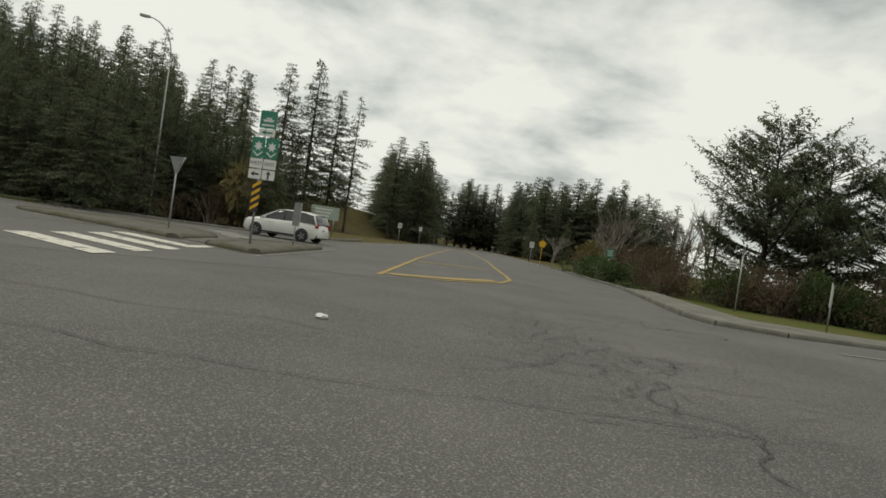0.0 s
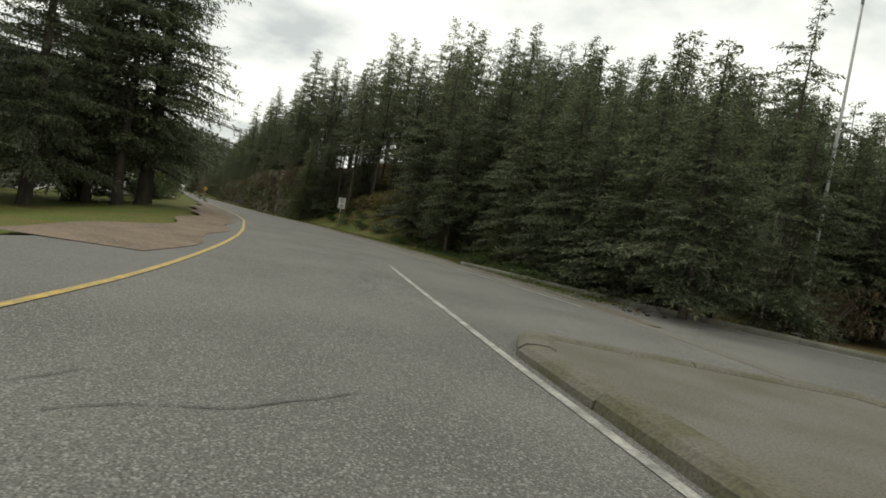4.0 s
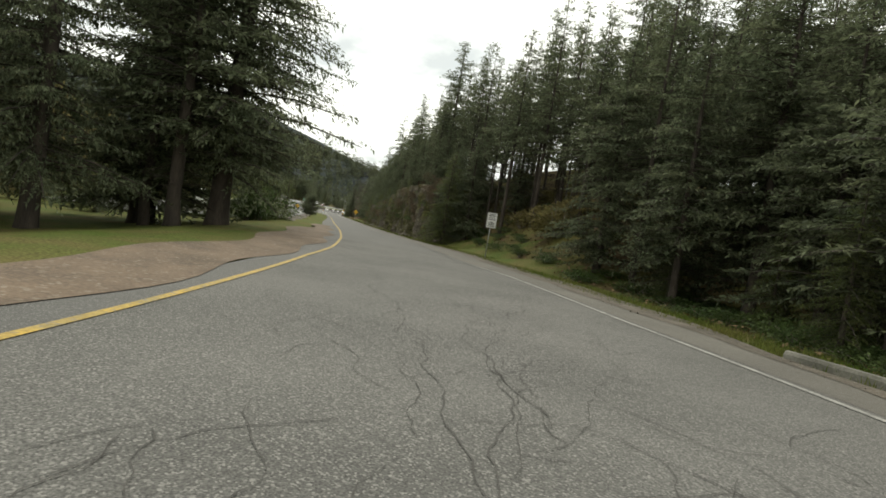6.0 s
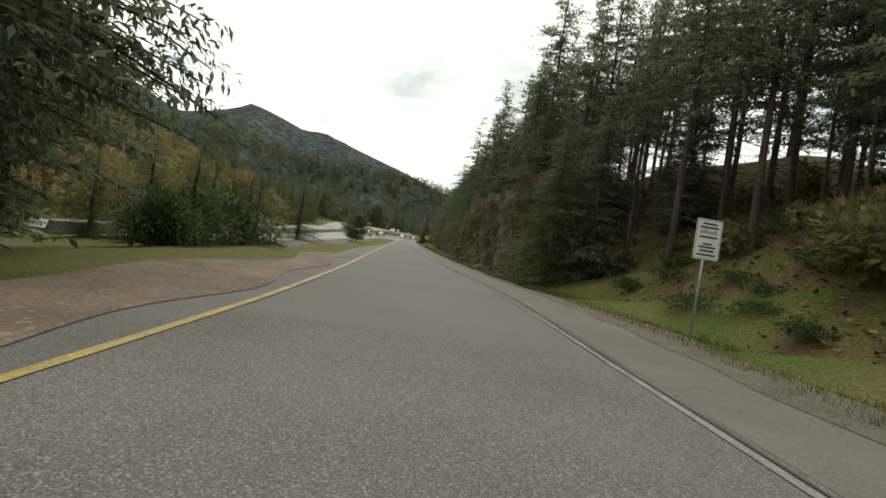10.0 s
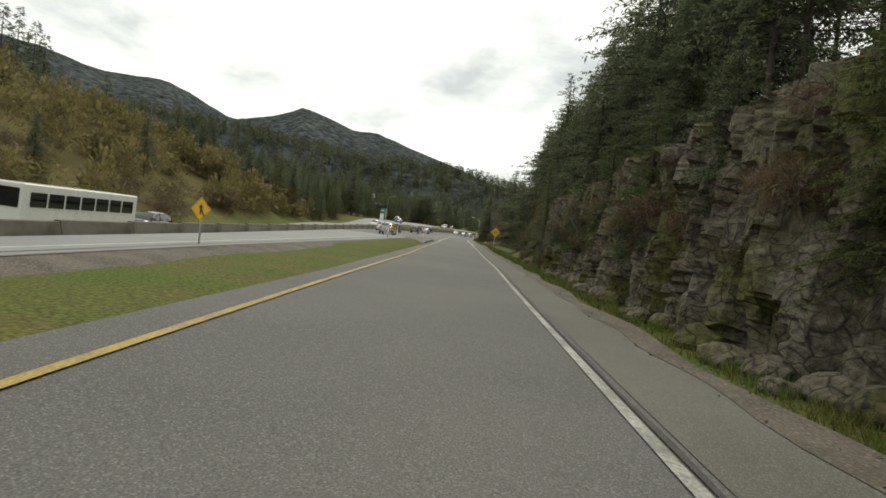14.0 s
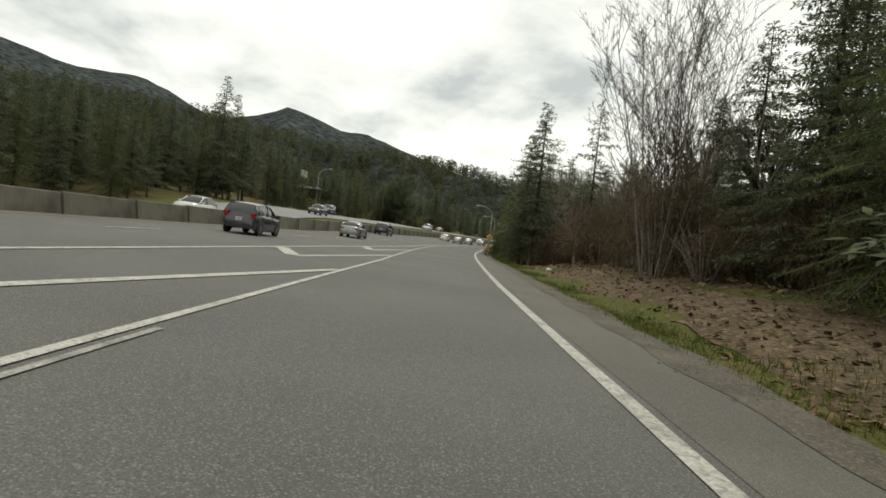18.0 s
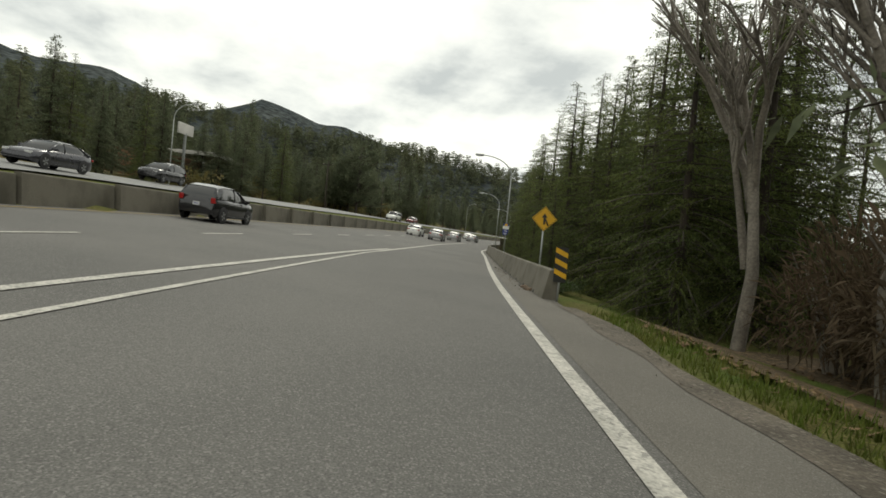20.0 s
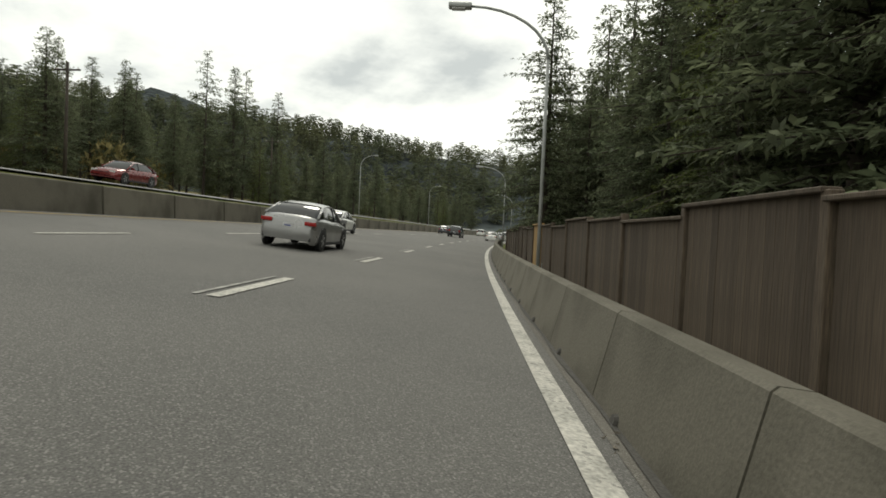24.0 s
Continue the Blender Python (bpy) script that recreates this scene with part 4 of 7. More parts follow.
def fine_conifer(seed, h, r, bare, branches, leaf, gap, droop=0.2, taper=0.8, rise=0.0, hang=0.15, ragged=0.35, tufts_at=0.0, slim=1.0):
    """Crown of a near conifer: limbs that carry side twigs, and twigs that carry short needle sprays.
    gap: distance between the sprays of a twig; ragged: unevenness of the outline; hang: how far the twigs hang;
    tufts_at: part of each limb, from the trunk, that stays bare. Also returns the limbs, as rows of root, knee and tip."""
    rng = np.random.RandomState(seed)
    pos, way, size, limbs = [], [], [], []
    lob = rng.uniform(0, 6.28, 6)
    for i in range(branches):
        f = min(bare + (1 - bare) * (max(0.0, i + rng.uniform(-0.5, 1.5)) / branches) ** 1.04, 0.99)
        f = max(f, bare * 0.9)
        az = rng.uniform(0, 2 * math.pi)
        prof = max(0.03, 1 - f) ** taper * (0.66 + 0.34 * min(1, (f - bare * 0.9) / 0.12 + 0.2))
        lump = 1 + ragged * (math.sin(2 * az + lob[0] + 9 * f) * 0.35 + math.sin(3 * az + lob[1] - 17 * f) * 0.3 + math.sin(az + lob[2] + 31 * f) * 0.35)
        ln = max(0.42, r * 1.12 * prof * lump * rng.uniform(0.66, 1.12))
        up = 0.42 * f - 0.16 + rise + rng.uniform(-0.14, 0.14)
        d = np.array([math.cos(az), math.sin(az), up])
        d /= np.linalg.norm(d)
        side = np.array([-math.sin(az), math.cos(az), 0])
        base = np.array([0, 0, f * h])
        curl = np.array([0, 0, -droop * ln])
        n = max(4, int(ln / (0.085 + 0.02 * ln)))
        q = tufts_at + (1 - tufts_at) * (np.arange(n) + rng.uniform(0, 1, n)) / n
        q = q[:, None]
        p = base + d * ln * q + curl * q * q + np.array([0, 0, 0.12 * ln]) * np.maximum(q - 0.7, 0)
        limbs.append((base, base + d * ln * 0.5 + curl * 0.25, base + d * ln * 0.92 + curl * 0.85))
        sg = np.where(rng.uniform(0, 1, n) < 0.5, -1.0, 1.0)[:, None]
        tl = (0.10 + 0.42 * ln * (1.02 - q) ** 0.8 * np.minimum(1, q * 2.2 + 0.25)) * rng.uniform(0.45, 1.1, (n, 1))
        tl = np.minimum(tl, 1.3)
        td = d * rng.uniform(0.5, 1.0, (n, 1)) + side * sg * rng.uniform(0.45, 1.1, (n, 1))
        td[:, 2] += rng.uniform(-0.25, 0.2, n)
        td /= np.linalg.norm(td, axis=1)[:, None]
        k = np.maximum(2, (tl[:, 0] / gap).astype(int))
        j = np.repeat(np.arange(n), k)
        u = (np.concatenate([np.arange(x) for x in k]) + rng.uniform(0, 1, len(j))) / np.repeat(k, k)
        u = u[:, None]
        P = p[j] + td[j] * tl[j] * u + np.array([0, 0, -hang]) * tl[j] * u * u + rng.normal(0, 0.02, (len(j), 3))
        w = td[j] * rng.uniform(0.5, 1.1, (len(j), 1)) + rng.normal(0, 0.55, (len(j), 3))
        w[:, 2] -= hang * 0.9
        pos.append(P)
        way.append(w)
        size.append(leaf * rng.uniform(0.6, 1.4, len(j)))
    pos, way, size = np.concatenate(pos), np.concatenate(way), np.concatenate(size)
    return rng, (pos, way, size, size * rng.uniform(0.13, 0.23, len(size)) * slim), limbs


def trunk_mesh(seed, h, r0, limbs, sides=8, dead=0, bare=0.3):
    """A tapered trunk with its limbs, and thin dead branches below the crown."""
    rng = random.Random(seed)
    fs_ = (-0.02, 0.015, 0.06, 0.2, 0.4, 0.6, 0.8, 0.98)
    pts = [(rng.uniform(-0.03, 0.03), rng.uniform(-0.03, 0.03), f * h) for f in fs_]
    rad = [r0 * 1.5, r0 * 1.15, r0, r0 * 0.88, r0 * 0.7, r0 * 0.5, r0 * 0.28, 0.02]
    vs, fs = tube_mesh(pts, rad, sides)

    def add(points, radii):
        v2, f2 = tube_mesh(points, radii, 3, False)
        o = len(vs)
        vs.extend(v2)
        fs.extend(tuple(x + o for x in f) for f in f2)

    for a, b, c in limbs:
        ln = (Vector(c) - Vector(a)).length
        k = 0.008 + 0.010 * ln
        add([a, b, c], [k, k * 0.7, k * 0.25])
    for i in range(dead):
        f, a, ln = rng.uniform(0.07, bare + 0.12), rng.uniform(0, 6.3), rng.uniform(0.5, 2.1)
        p = Vector((0, 0, f * h))
        d = Vector((math.cos(a), math.sin(a), rng.uniform(-0.35, 0.1)))
        q = p + d * ln
        add([p, p.lerp(q, 0.55) + Vector((0, 0, 0.05)), q], [0.022, 0.015, 0.006])
        for k in range(3):
            g = rng.uniform(0.35, 0.95)
            e = (d + Vector((rng.uniform(-1, 1), rng.uniform(-1, 1), rng.uniform(-0.3, 0.3))) * 0.8).normalized()
            m = p.lerp(q, g)
            add([m, m + e * rng.uniform(0.2, 0.55)], [0.009, 0.004])
    return mesh_of("trunk", vs, fs, M["bark"], True)


def make_tree(name, crown, trunk, label, category="tree"):
    root = empty(name, Matrix.Translation((0, 0, -900)))
    tagged(root, label, category)
    part_mesh("trunk", trunk, root)
    part_mesh("crown", crown, root)
    return root


KIND = {}


def add_kind(key, seed, h, r, bare, br, leaf, gap, material, tr, label, dead=0, **kw):
    rng, sp, limbs = fine_conifer(seed, h, r, bare, br, leaf, gap, **kw)
    KIND[key] = (make_tree("conifer_tree", spray_mesh("crown", rng, sp, M[material]), trunk_mesh(seed, h, tr, limbs, dead=dead, bare=bare), label), h)


for i in range(4):
    add_kind("fir%d" % i, 10 + i, 16.0, 3.5, 0.06 + 0.05 * i, 235 - 10 * i, 0.23, 0.09, "needles", 0.19, "dark green fir tree in a dense roadside wood", dead=16, taper=0.66)
for i in range(3):
    add_kind("tall%d" % i, 20 + i, 20.0, 3.5, 0.30 + 0.08 * i, 108, 0.25, 0.10, "needles", 0.16, "tall slender fir with a bare lower trunk", dead=60, ragged=0.7, taper=0.62)
for i in range(3):
    add_kind("cedar%d" % i, 30 + i, 13.0, 2.9, 0.02, 240, 0.11, 0.042, "cedar", 0.18, "green cedar with drooping sprays", droop=0.3, hang=0.5, taper=0.62, slim=0.72)
for i in range(2):
    add_kind("gappy%d" % i, 40 + i, 17.0, 2.9, 0.2, 105, 0.27, 0.085, "needles", 0.16, "thin open fir standing alone against the sky", dead=14, ragged=0.9, taper=0.66)
add_kind("big", 50, 24.0, 6.8, 0.11, 330, 0.21, 0.085, "needles", 0.5, "large spreading fir with heavy drooping limbs", dead=10, droop=0.16, rise=0.06, hang=0.45, ragged=0.45, tufts_at=0.08)
add_kind("pine", 51, 13.0, 5.2, 0.12, 200, 0.27, 0.085, "needles", 0.24, "broad dark pine with an uneven rounded crown", droop=-0.22, taper=0.36, rise=0.2, hang=0.0, ragged=0.9, tufts_at=0.35)


def far_template(seed, r=2.8, bare=0.06, n=110, leaf=0.8, per=12):
    rng, sp = conifer(seed, 15.0, r, bare, n, leaf, per)
    me = spray_mesh("far_crown", rng, sp, M["farneedles"])
    co = np.empty(len(me.vertices) * 3)
    me.vertices.foreach_get("co", co)
    bpy.data.meshes.remove(me)
    tv, tf = tube_mesh([(0, 0, -0.4), (0, 0, 7), (0, 0, 14)], [0.2, 0.13, 0.03], 5, False)
    return co.reshape(-1, 3), np.array([tuple(v) for v in tv]), tf


FAR = [far_template(70 + i) for i in range(4)]


def woods(name, spots, label, material="farneedles", kinds=None):
    """Many trees that nobody could count, as one mesh of trunks and sprays."""
    quads, tv, tf, rng = [], [], [], random.Random(len(spots))
    o = 0
    for x, y, z, h in spots:
        c, t, f = (kinds or FAR)[rng.randrange(4)]
        k, w = h / 15.0, rng.uniform(0, 6.28)
        kx = k * rng.uniform(0.85, 1.25)
        rot = np.array([[math.cos(w) * kx, -math.sin(w) * kx, 0], [math.sin(w) * kx, math.cos(w) * kx, 0], [0, 0, k]]).T
        quads.append(c @ rot + (x, y, z))
        tv.append(t @ rot + (x, y, z))
        tf += [tuple(i + o for i in q) for q in f]
        o += len(t)
    q = np.concatenate(quads)
    n = len(q)
    v = np.concatenate([q] + tv)
    faces = np.arange(n).reshape(-1, 4).tolist() + [tuple(i + n for i in f) for f in tf]
    me = bpy.data.meshes.new(name)
    me.from_pydata(v.tolist(), [], faces)
    me.materials.append(M[material])
    me.materials.append(M["bark"])
    idx = np.zeros(len(faces), dtype=np.int32)
    idx[n // 4 :] = 1
    me.polygons.foreach_set("material_index", idx)
    me.update()
    return tagged(new(name, me), label, "woods", "", "stuff")


def plant(key, x, y, z, h, turn, tip=0.0, group="roadside wood", label="", wide=1.0):
    root, h0 = KIND[key]
    k = h / h0
    ob = copy_thing(root, Matrix.Translation((x, y, z)) @ Matrix.Rotation(turn, 4, "Z") @ Matrix.Rotation(tip, 4, "X") @ Matrix.Diagonal((k * wide, k * wide, k, 1)))
    ob["group"] = group
    if label:
        ob["label"] = label
    return ob


def scatter(rng, s0, s1, l0, l1, n, kinds, h0, h1, gap=1.6, group="roadside wood", taken=None):
    taken = [] if taken is None else taken
    tries = 0
    while n > 0 and tries < 6000:
        tries += 1
        s, l = rng.uniform(s0, s1), rng.uniform(l0, l1)
        p = place(s, l)
        if any((p.x - a) ** 2 + (p.y - b) ** 2 < gap * gap for a, b in taken):
            continue
        taken.append((p.x, p.y))
        n -= 1
        h = rng.uniform(h0, h1)
        plant(rng.choice(kinds), p.x, p.y, p.z - 0.15, h, rng.uniform(0, 6.3), rng.uniform(-0.02, 0.02), group, "", rng.uniform(0.95, 1.3))
    return taken


def spots_sl(rng, s0, s1, l0, l1, n, h0, h1, gap=2.2, taken=None):
    taken = [] if taken is None else taken
    out, tries = [], 0
    while len(out) < n and tries < 8000:
        tries += 1
        s, l = rng.uniform(s0, s1), rng.uniform(l0, l1)
        p = place(s, l)
        if any((p.x - a) ** 2 + (p.y - b) ** 2 < gap * gap for a, b in taken):
            continue
        taken.append((p.x, p.y))
        out.append((p.x, p.y, p.z - 0.2, rng.uniform(h0, h1)))
    return out


def spots_xy(rng, x0, x1, y0, y1, n, h0, h1, gap=2.4, keep=None):
    out, tries = [], 0
    while len(out) < n and tries < 8000:
        tries += 1
        x, y = rng.uniform(x0, x1), rng.uniform(y0, y1)
        if (keep and not keep(x, y)) or any((x - a[0]) ** 2 + (y - a[1]) ** 2 < gap * gap for a in out):
            continue
        s, l = road_coords(np.array([x]), np.array([y]))
        out.append((x, y, float(height(s, l)[0]) - 0.2, rng.uniform(h0, h1)))
    return out


R = random.Random(77)
FIR, TALL, CED = ["fir0", "fir1", "fir2", "fir3"], ["tall0", "tall1", "tall2"], ["cedar0", "cedar1", "cedar2"]


def tree_top(x, y):
    """Height that the wood behind the slip lane reaches, falling away towards the street."""
    a = np.interp(x, [-72, -60, -50, -38, -32, -26, -20, -15, -10], [15.5, 14.5, 14.0, 14.4, 13.6, 12.3, 10.2, 9.0, 7.5])
    return float(a + (y - 46) * np.interp(x, [-60, -50, -32, -20, -10], [0.3, 0.36, 0.24, 0.14, 0.0]))


def fitted(rng, kinds, spots, group="roadside wood"):
    for x, y, z, h in spots:
        plant(rng.choice(kinds), x, y, z, max(3.0, tree_top(x, y) * h - z), rng.uniform(0, 6.3), rng.uniform(-0.02, 0.02), group, "", rng.uniform(1.15, 1.5))


def grove(rng, kinds, spots, name, label, w0=0.95, w1=1.3):
    """A wood that nobody would count: one object whose crowns and trunks share the meshes of the single trees."""
    root = tagged(empty(name), label, "woods", "", "stuff")
    for x, y, z, h in spots:
        tree, h0 = KIND[rng.choice(kinds)]
        k, w = h / h0, rng.uniform(w0, w1)
        m = Matrix.Translation((x, y, z)) @ Matrix.Rotation(rng.uniform(0, 6.3), 4, "Z") @ Matrix.Rotation(rng.uniform(-0.02, 0.02), 4, "X") @ Matrix.Diagonal((k * w, k * w, k, 1))
        for o in tree.children:
            part_mesh(o.name.split(".")[0], o.data, root, "", m)
    return root


# wood outside the slip lane
fitted(R, FIR, spots_xy(R, -46, -9.5, 42, 50, 36, 0.74, 1.02, 2.2, lambda x, y: y > 42.0 + max(0, (-x - 26) * 0.15) and y > 43 - (x + 10) * 0.3))
fitted(R, FIR, spots_sl(R, 36, 57, 9.5, 13, 14, 0.72, 1.0, 2.3))
grove(R, FIR + TALL, [(x, y, z, tree_top(x, y) * h - z) for x, y, z, h in spots_xy(R, -60, -20, 50, 70, 75, 0.8, 1.02, 2.6)], "woods_behind_slip_lane", "dense dark conifer wood behind the slip lane")
# wooded bank along the slip road
W = []
scatter(R, 58, 98, 9.0, 16, 30, TALL, 12.5, 16.5, 2.2, taken=W)
grove(R, TALL + ["fir3"], spots_sl(R, 60, 98, 16, 26, 20, 12, 16, 2.6, W), "slender_woods_on_bank", "slender firs with bare trunks on the bank")
scatter(R, 56, 63, 9.0, 12, 4, FIR, 7, 11, 2.2, taken=W)
scatter(R, 84, 98, 8.5, 13, 5, FIR, 5, 9, 2.2, taken=W)
grove(R, TALL + FIR, spots_sl(R, 44, 66, 15, 30, 15, 12, 16, 2.8, W), "woods_on_bank", "dark conifer wood on the bank")
# wood on top of the rock
W = []
scatter(R, 90, 150, 7.8, 12.5, 27, TALL, 12, 17, 2.4, taken=W)
grove(R, TALL, spots_sl(R, 92, 172, 12, 21, 24, 14, 18, 3.0, W), "slender_woods_on_rock", "slender firs with bare trunks on top of the rock")
scatter(R, 96, 128, 8.6, 12, 8, FIR, 7, 10, 2.0, taken=W)
scatter(R, 134, 141, 6.1, 7.4, 4, FIR, 5, 8, 1.7, taken=W)
scatter(R, 153, 170, 6.4, 7.8, 9, FIR, 5, 9, 1.7, taken=W)
scatter(R, 140, 156, 8.6, 13, 10, FIR + TALL, 10, 14, 1.8, taken=W)
scatter(R, 150, 176, 8.2, 11.5, 10, TALL, 12, 16, 2.2, taken=W)
scatter(R, 101, 128, 6.2, 7.2, 3, FIR, 3, 5, 3.0)
scatter(R, 84, 99, 5.8, 8.5, 9, FIR + ["cedar0"], 5, 10, 1.7)
for x, l, h, k, w in ((190.5, 11.6, 17, "gappy0", 1.9), (183, 9.2, 14, "tall1", 2.0), (180, 8.8, 12.5, "tall0", 1.9), (187.5, 9.4, 14, "gappy1", 2.0), (177.5, 9.4, 12, "tall0", 1.8), (187.5, 13.2, 18, "tall0", 2.2), (185, 11.8, 16, "tall2", 2.4), (182.5, 13.0, 17, "tall1", 2.2), (193.5, 14.5, 16, "tall0", 2.3), (180, 11.4, 15, "tall0", 2.0), (177.5, 13.5, 15, "tall1", 1.6), (176, 10.4, 13, "tall2", 2.0), (173, 9.2, 12, "tall1", 2.0), (184, 16, 17, "tall2", 1.5), (189, 17, 17, "fir2", 1.3), (168, 10, 12, "tall2", 2.0), (196.5, 17.5, 15, "fir1", 1.4), (203, 9.2, 7.5, "cedar1", 1.3), (206.5, 8.9, 9.5, "fir0", 1.4)):
    p = place(x, l)
    plant(k, p.x, p.y, p.z - 0.2, h, R.uniform(0, 6), 0.01, "roadside wood", "", w)
p = place(151.5, 5.0)
plant("cedar0", p.x, p.y, p.z - 0.2, 6.2, 0.5, 0.02, "roadside wood", "bright green cedar growing against the rock face", 0.9)
# firs rooted along the rim of the rock
for i in range(18):
    x = 97 + 4.4 * i + R.uniform(-1.2, 1.2)
    p, q = place(x, R.uniform(6.9, 7.6), 0, True), place(x, 9.4)
    if 120 < x < 137:
        continue
    plant(R.choice(FIR), p.x, p.y, q.z - 0.55, R.uniform(6.5, 9.5), R.uniform(0, 6), 0.01)
# beyond the grassy bank
W = [tuple(place(a, b))[:2] for a, b in ((223, 9.0), (271, 5.2))]
scatter(R, 246, 284, 12, 18, 6, FIR + TALL, 9, 13, 2.8, taken=W)
grove(R, FIR + TALL[:1] + CED[:1], spots_sl(R, 184, 290, 15, 40, 96, 9, 14, 2.6, W), "woods_low_ground", "mixed dark wood on the low ground")
for s, l, h, k, w in ((221.5, 8.8, 13.5, "fir0", 1.5), (222.6, 9.9, 11.5, "fir1", 1.5), (218.5, 9.9, 8.0, "cedar1", 1.2)):
    p = place(s, l)
    plant(k, p.x, p.y, p.z - 0.3, h, R.uniform(0, 6), 0.01, wide=w, label="dense dark conical fir beside the verge")
for s, l, h, k in ((215, 11.0, 6.5, "fir2"), (233.7, 10.3, 11.0, "fir1"), (236.5, 12.6, 13, "fir3"), (239.2, 10.9, 10.0, "fir2"), (231.5, 12.5, 12.0, "tall0"), (229.5, 9.6, 9.5, "cedar1"), (202, 12.0, 4.6, "cedar1"), (199, 13, 7.0, "fir0"), (196, 13.5, 9.0, "fir3"), (268, 6.0, 14.5, "fir3"), (273, 5.4, 12.5, "fir1"), (205, 15, 17, "gappy0"), (209, 17, 15, "fir2"), (200, 18, 13, "fir1"), (240, 12, 8, "cedar0"), (212, 12.5, 5, "cedar2"), (207, 11.0, 4.2, "cedar0"), (262, 9.5, 13.0, "gappy1")):
    p = place(s, l)
    plant(k, p.x, p.y, p.z - 0.2, h, R.uniform(0, 6), 0.01, wide=1.12)
# behind the concrete barrier
W = scatter(R, 288, 350, 5.2, 9.0, 30, CED, 9.5, 13, 1.9)
scatter(R, 292, 342, 3.3, 4.4, 18, CED, 2.6, 4.6, 1.6, taken=W)
scatter(R, 360, 396, 5.2, 6.6, 10, CED + FIR[:2], 8, 10.5, 2.0, taken=W)
scatter(R, 372, 404, 6.5, 10, 11, FIR, 14, 17, 2.0, taken=W)
scatter(R, 353, 440, 6.0, 10, 26, FIR + TALL[:1] + CED, 12, 16, 2.2, taken=W)
p = place(397, 3.6)
plant("fir2", p.x, p.y, p.z - 0.2, 13.4, 1.0, 0.01, wide=1.15)
grove(R, TALL + CED + FIR[:1], spots_sl(R, 286, 350, 8.5, 22, 60, 12, 16, 2.0, W), "woods_behind_barrier", "dense conifers behind the concrete barrier")
grove(R, FIR + TALL[:1] + CED, spots_sl(R, 350, 480, 9, 24, 120, 12, 17, 2.1, W), "woods_behind_fence", "dense conifer wood behind the board fence")
# the great fir on the grass and its neighbours
for s, l, h, k, w in ((66.5, -8.3, 24, "big", 0.95), (70.5, -12.5, 21, "big", 0.75), (60.5, -13.5, 20, "big", 0.8), (70, -13, 20, "fir0", 1.4), (64, -9.6, 19, "fir3", 1.3), (66.5, -11.5, 21, "tall2", 1.4), (54, -17, 15, "fir2", 1.3), (76.5, -13, 15, "fir3", 1.4), (47, -21, 14, "fir0", 1.2), (58, -20, 17, "tall2", 1.3), (66, -19, 18, "fir1", 1.3)):
    p = place(s, l)
    plant(k, p.x, p.y, p.z - 0.15, h, R.uniform(0, 6), 0.01, "firs on the grass", "", w)
grove(R, FIR, spots_sl(R, 44, 80, -46, -24, 30, 11, 16, 3.0), "woods_left_of_slip_road", "dark firs behind the grass")
for s, l, h, k in ( (88, -8.2, 3.4, "cedar2"), (84, -7.6, 3.0, "cedar2"), (95, -7.4, 3.6, "cedar1"), (80, -8.5, 3.4, "cedar0")):
    p = place(s, l)
    plant(k, p.x, p.y, p.z - 0.1, h, R.uniform(0, 6), 0, "conifers on the median grass", "small dense green conifer on the grass strip", 2.5)
for s, l, h in ((116.2, -5.5, 3.0), (117.1, -5.9, 2.7)):
    p = place(s, l)
    plant("pine", p.x, p.y, p.z - 0.25, h, R.uniform(0, 6), 0, "conifers on the median grass", "round bushy conifer on the grass strip", 1.05)
for s, l, h, k in ((85, -9.5, 4.2, "cedar0"), (84.5, -12, 5.0, "cedar1"), (85.5, -14.8, 4.4, "cedar2"), (84, -18, 6.0, "fir0"), (86, -20.5, 5.2, "cedar0"), (92, -23.5, 5.6, "cedar1"), (97, -27, 6.2, "fir1"), (98, -30.5, 6.5, "cedar2"), (88, -26, 7.0, "fir2")):
    p = place(s, l)
    plant(k, p.x, p.y, p.z - 0.15, h, R.uniform(0, 6), 0, "conifers on the median grass", "bushy green conifer beside the highway", 1.8)
# young conifers rooted in the clefts of the rock face
for s, up, h, k in ((104, 2.2, 4.6, "cedar0"), (108, 2.6, 5.2, "fir1"), (113, 1.9, 5.0, "cedar2"), (118, 2.3, 4.6, "fir0"), (123, 1.6, 5.0, "cedar1"), (128, 1.9, 4.4, "fir2"), (133, 1.5, 4.8, "cedar0"), (138, 1.8, 4.4, "cedar2"), (143, 1.3, 4.4, "fir3"), (148, 1.5, 4.0, "fir0"), (153, 0.7, 4.3, "cedar1"), (158, 1.1, 4.2, "fir1"), (163, 0.8, 4.4, "cedar0"), (167, 0.9, 4.2, "fir2"), (171, 0.6, 4.6, "cedar2"), (175, 0.3, 4.4, "fir0")):
    p = place(s, np.interp(s, [86, 100, 125, 150, 165, 180], [5.8, 4.8, 4.65, 5.2, 6.0, 6.6]) + 0.09 * up + 0.2, 0, True)
    plant(k, p.x, p.y, up - 0.25 - 4.5 * math.tan(bank(s)), h, R.uniform(0, 6), 0, "conifers on the rock face", "young green conifer rooted in the rock face", 1.2)
# bushy young cedars at the foot of the bank
for s, l, h, k, turn in ((44, 9.6, 3.2, "cedar1", 0.4), (49, 8.9, 3.8, "cedar0", 2.1), (52.5, 9.8, 3.0, "cedar2", 4.0), (57, 9.2, 2.6, "cedar1", 5.2)):
    p = place(s, l)
    plant(k, p.x, p.y, p.z - 0.12, h, turn, 0, "young cedars on the bank", "bushy light green young cedar on the bank", 1.3)
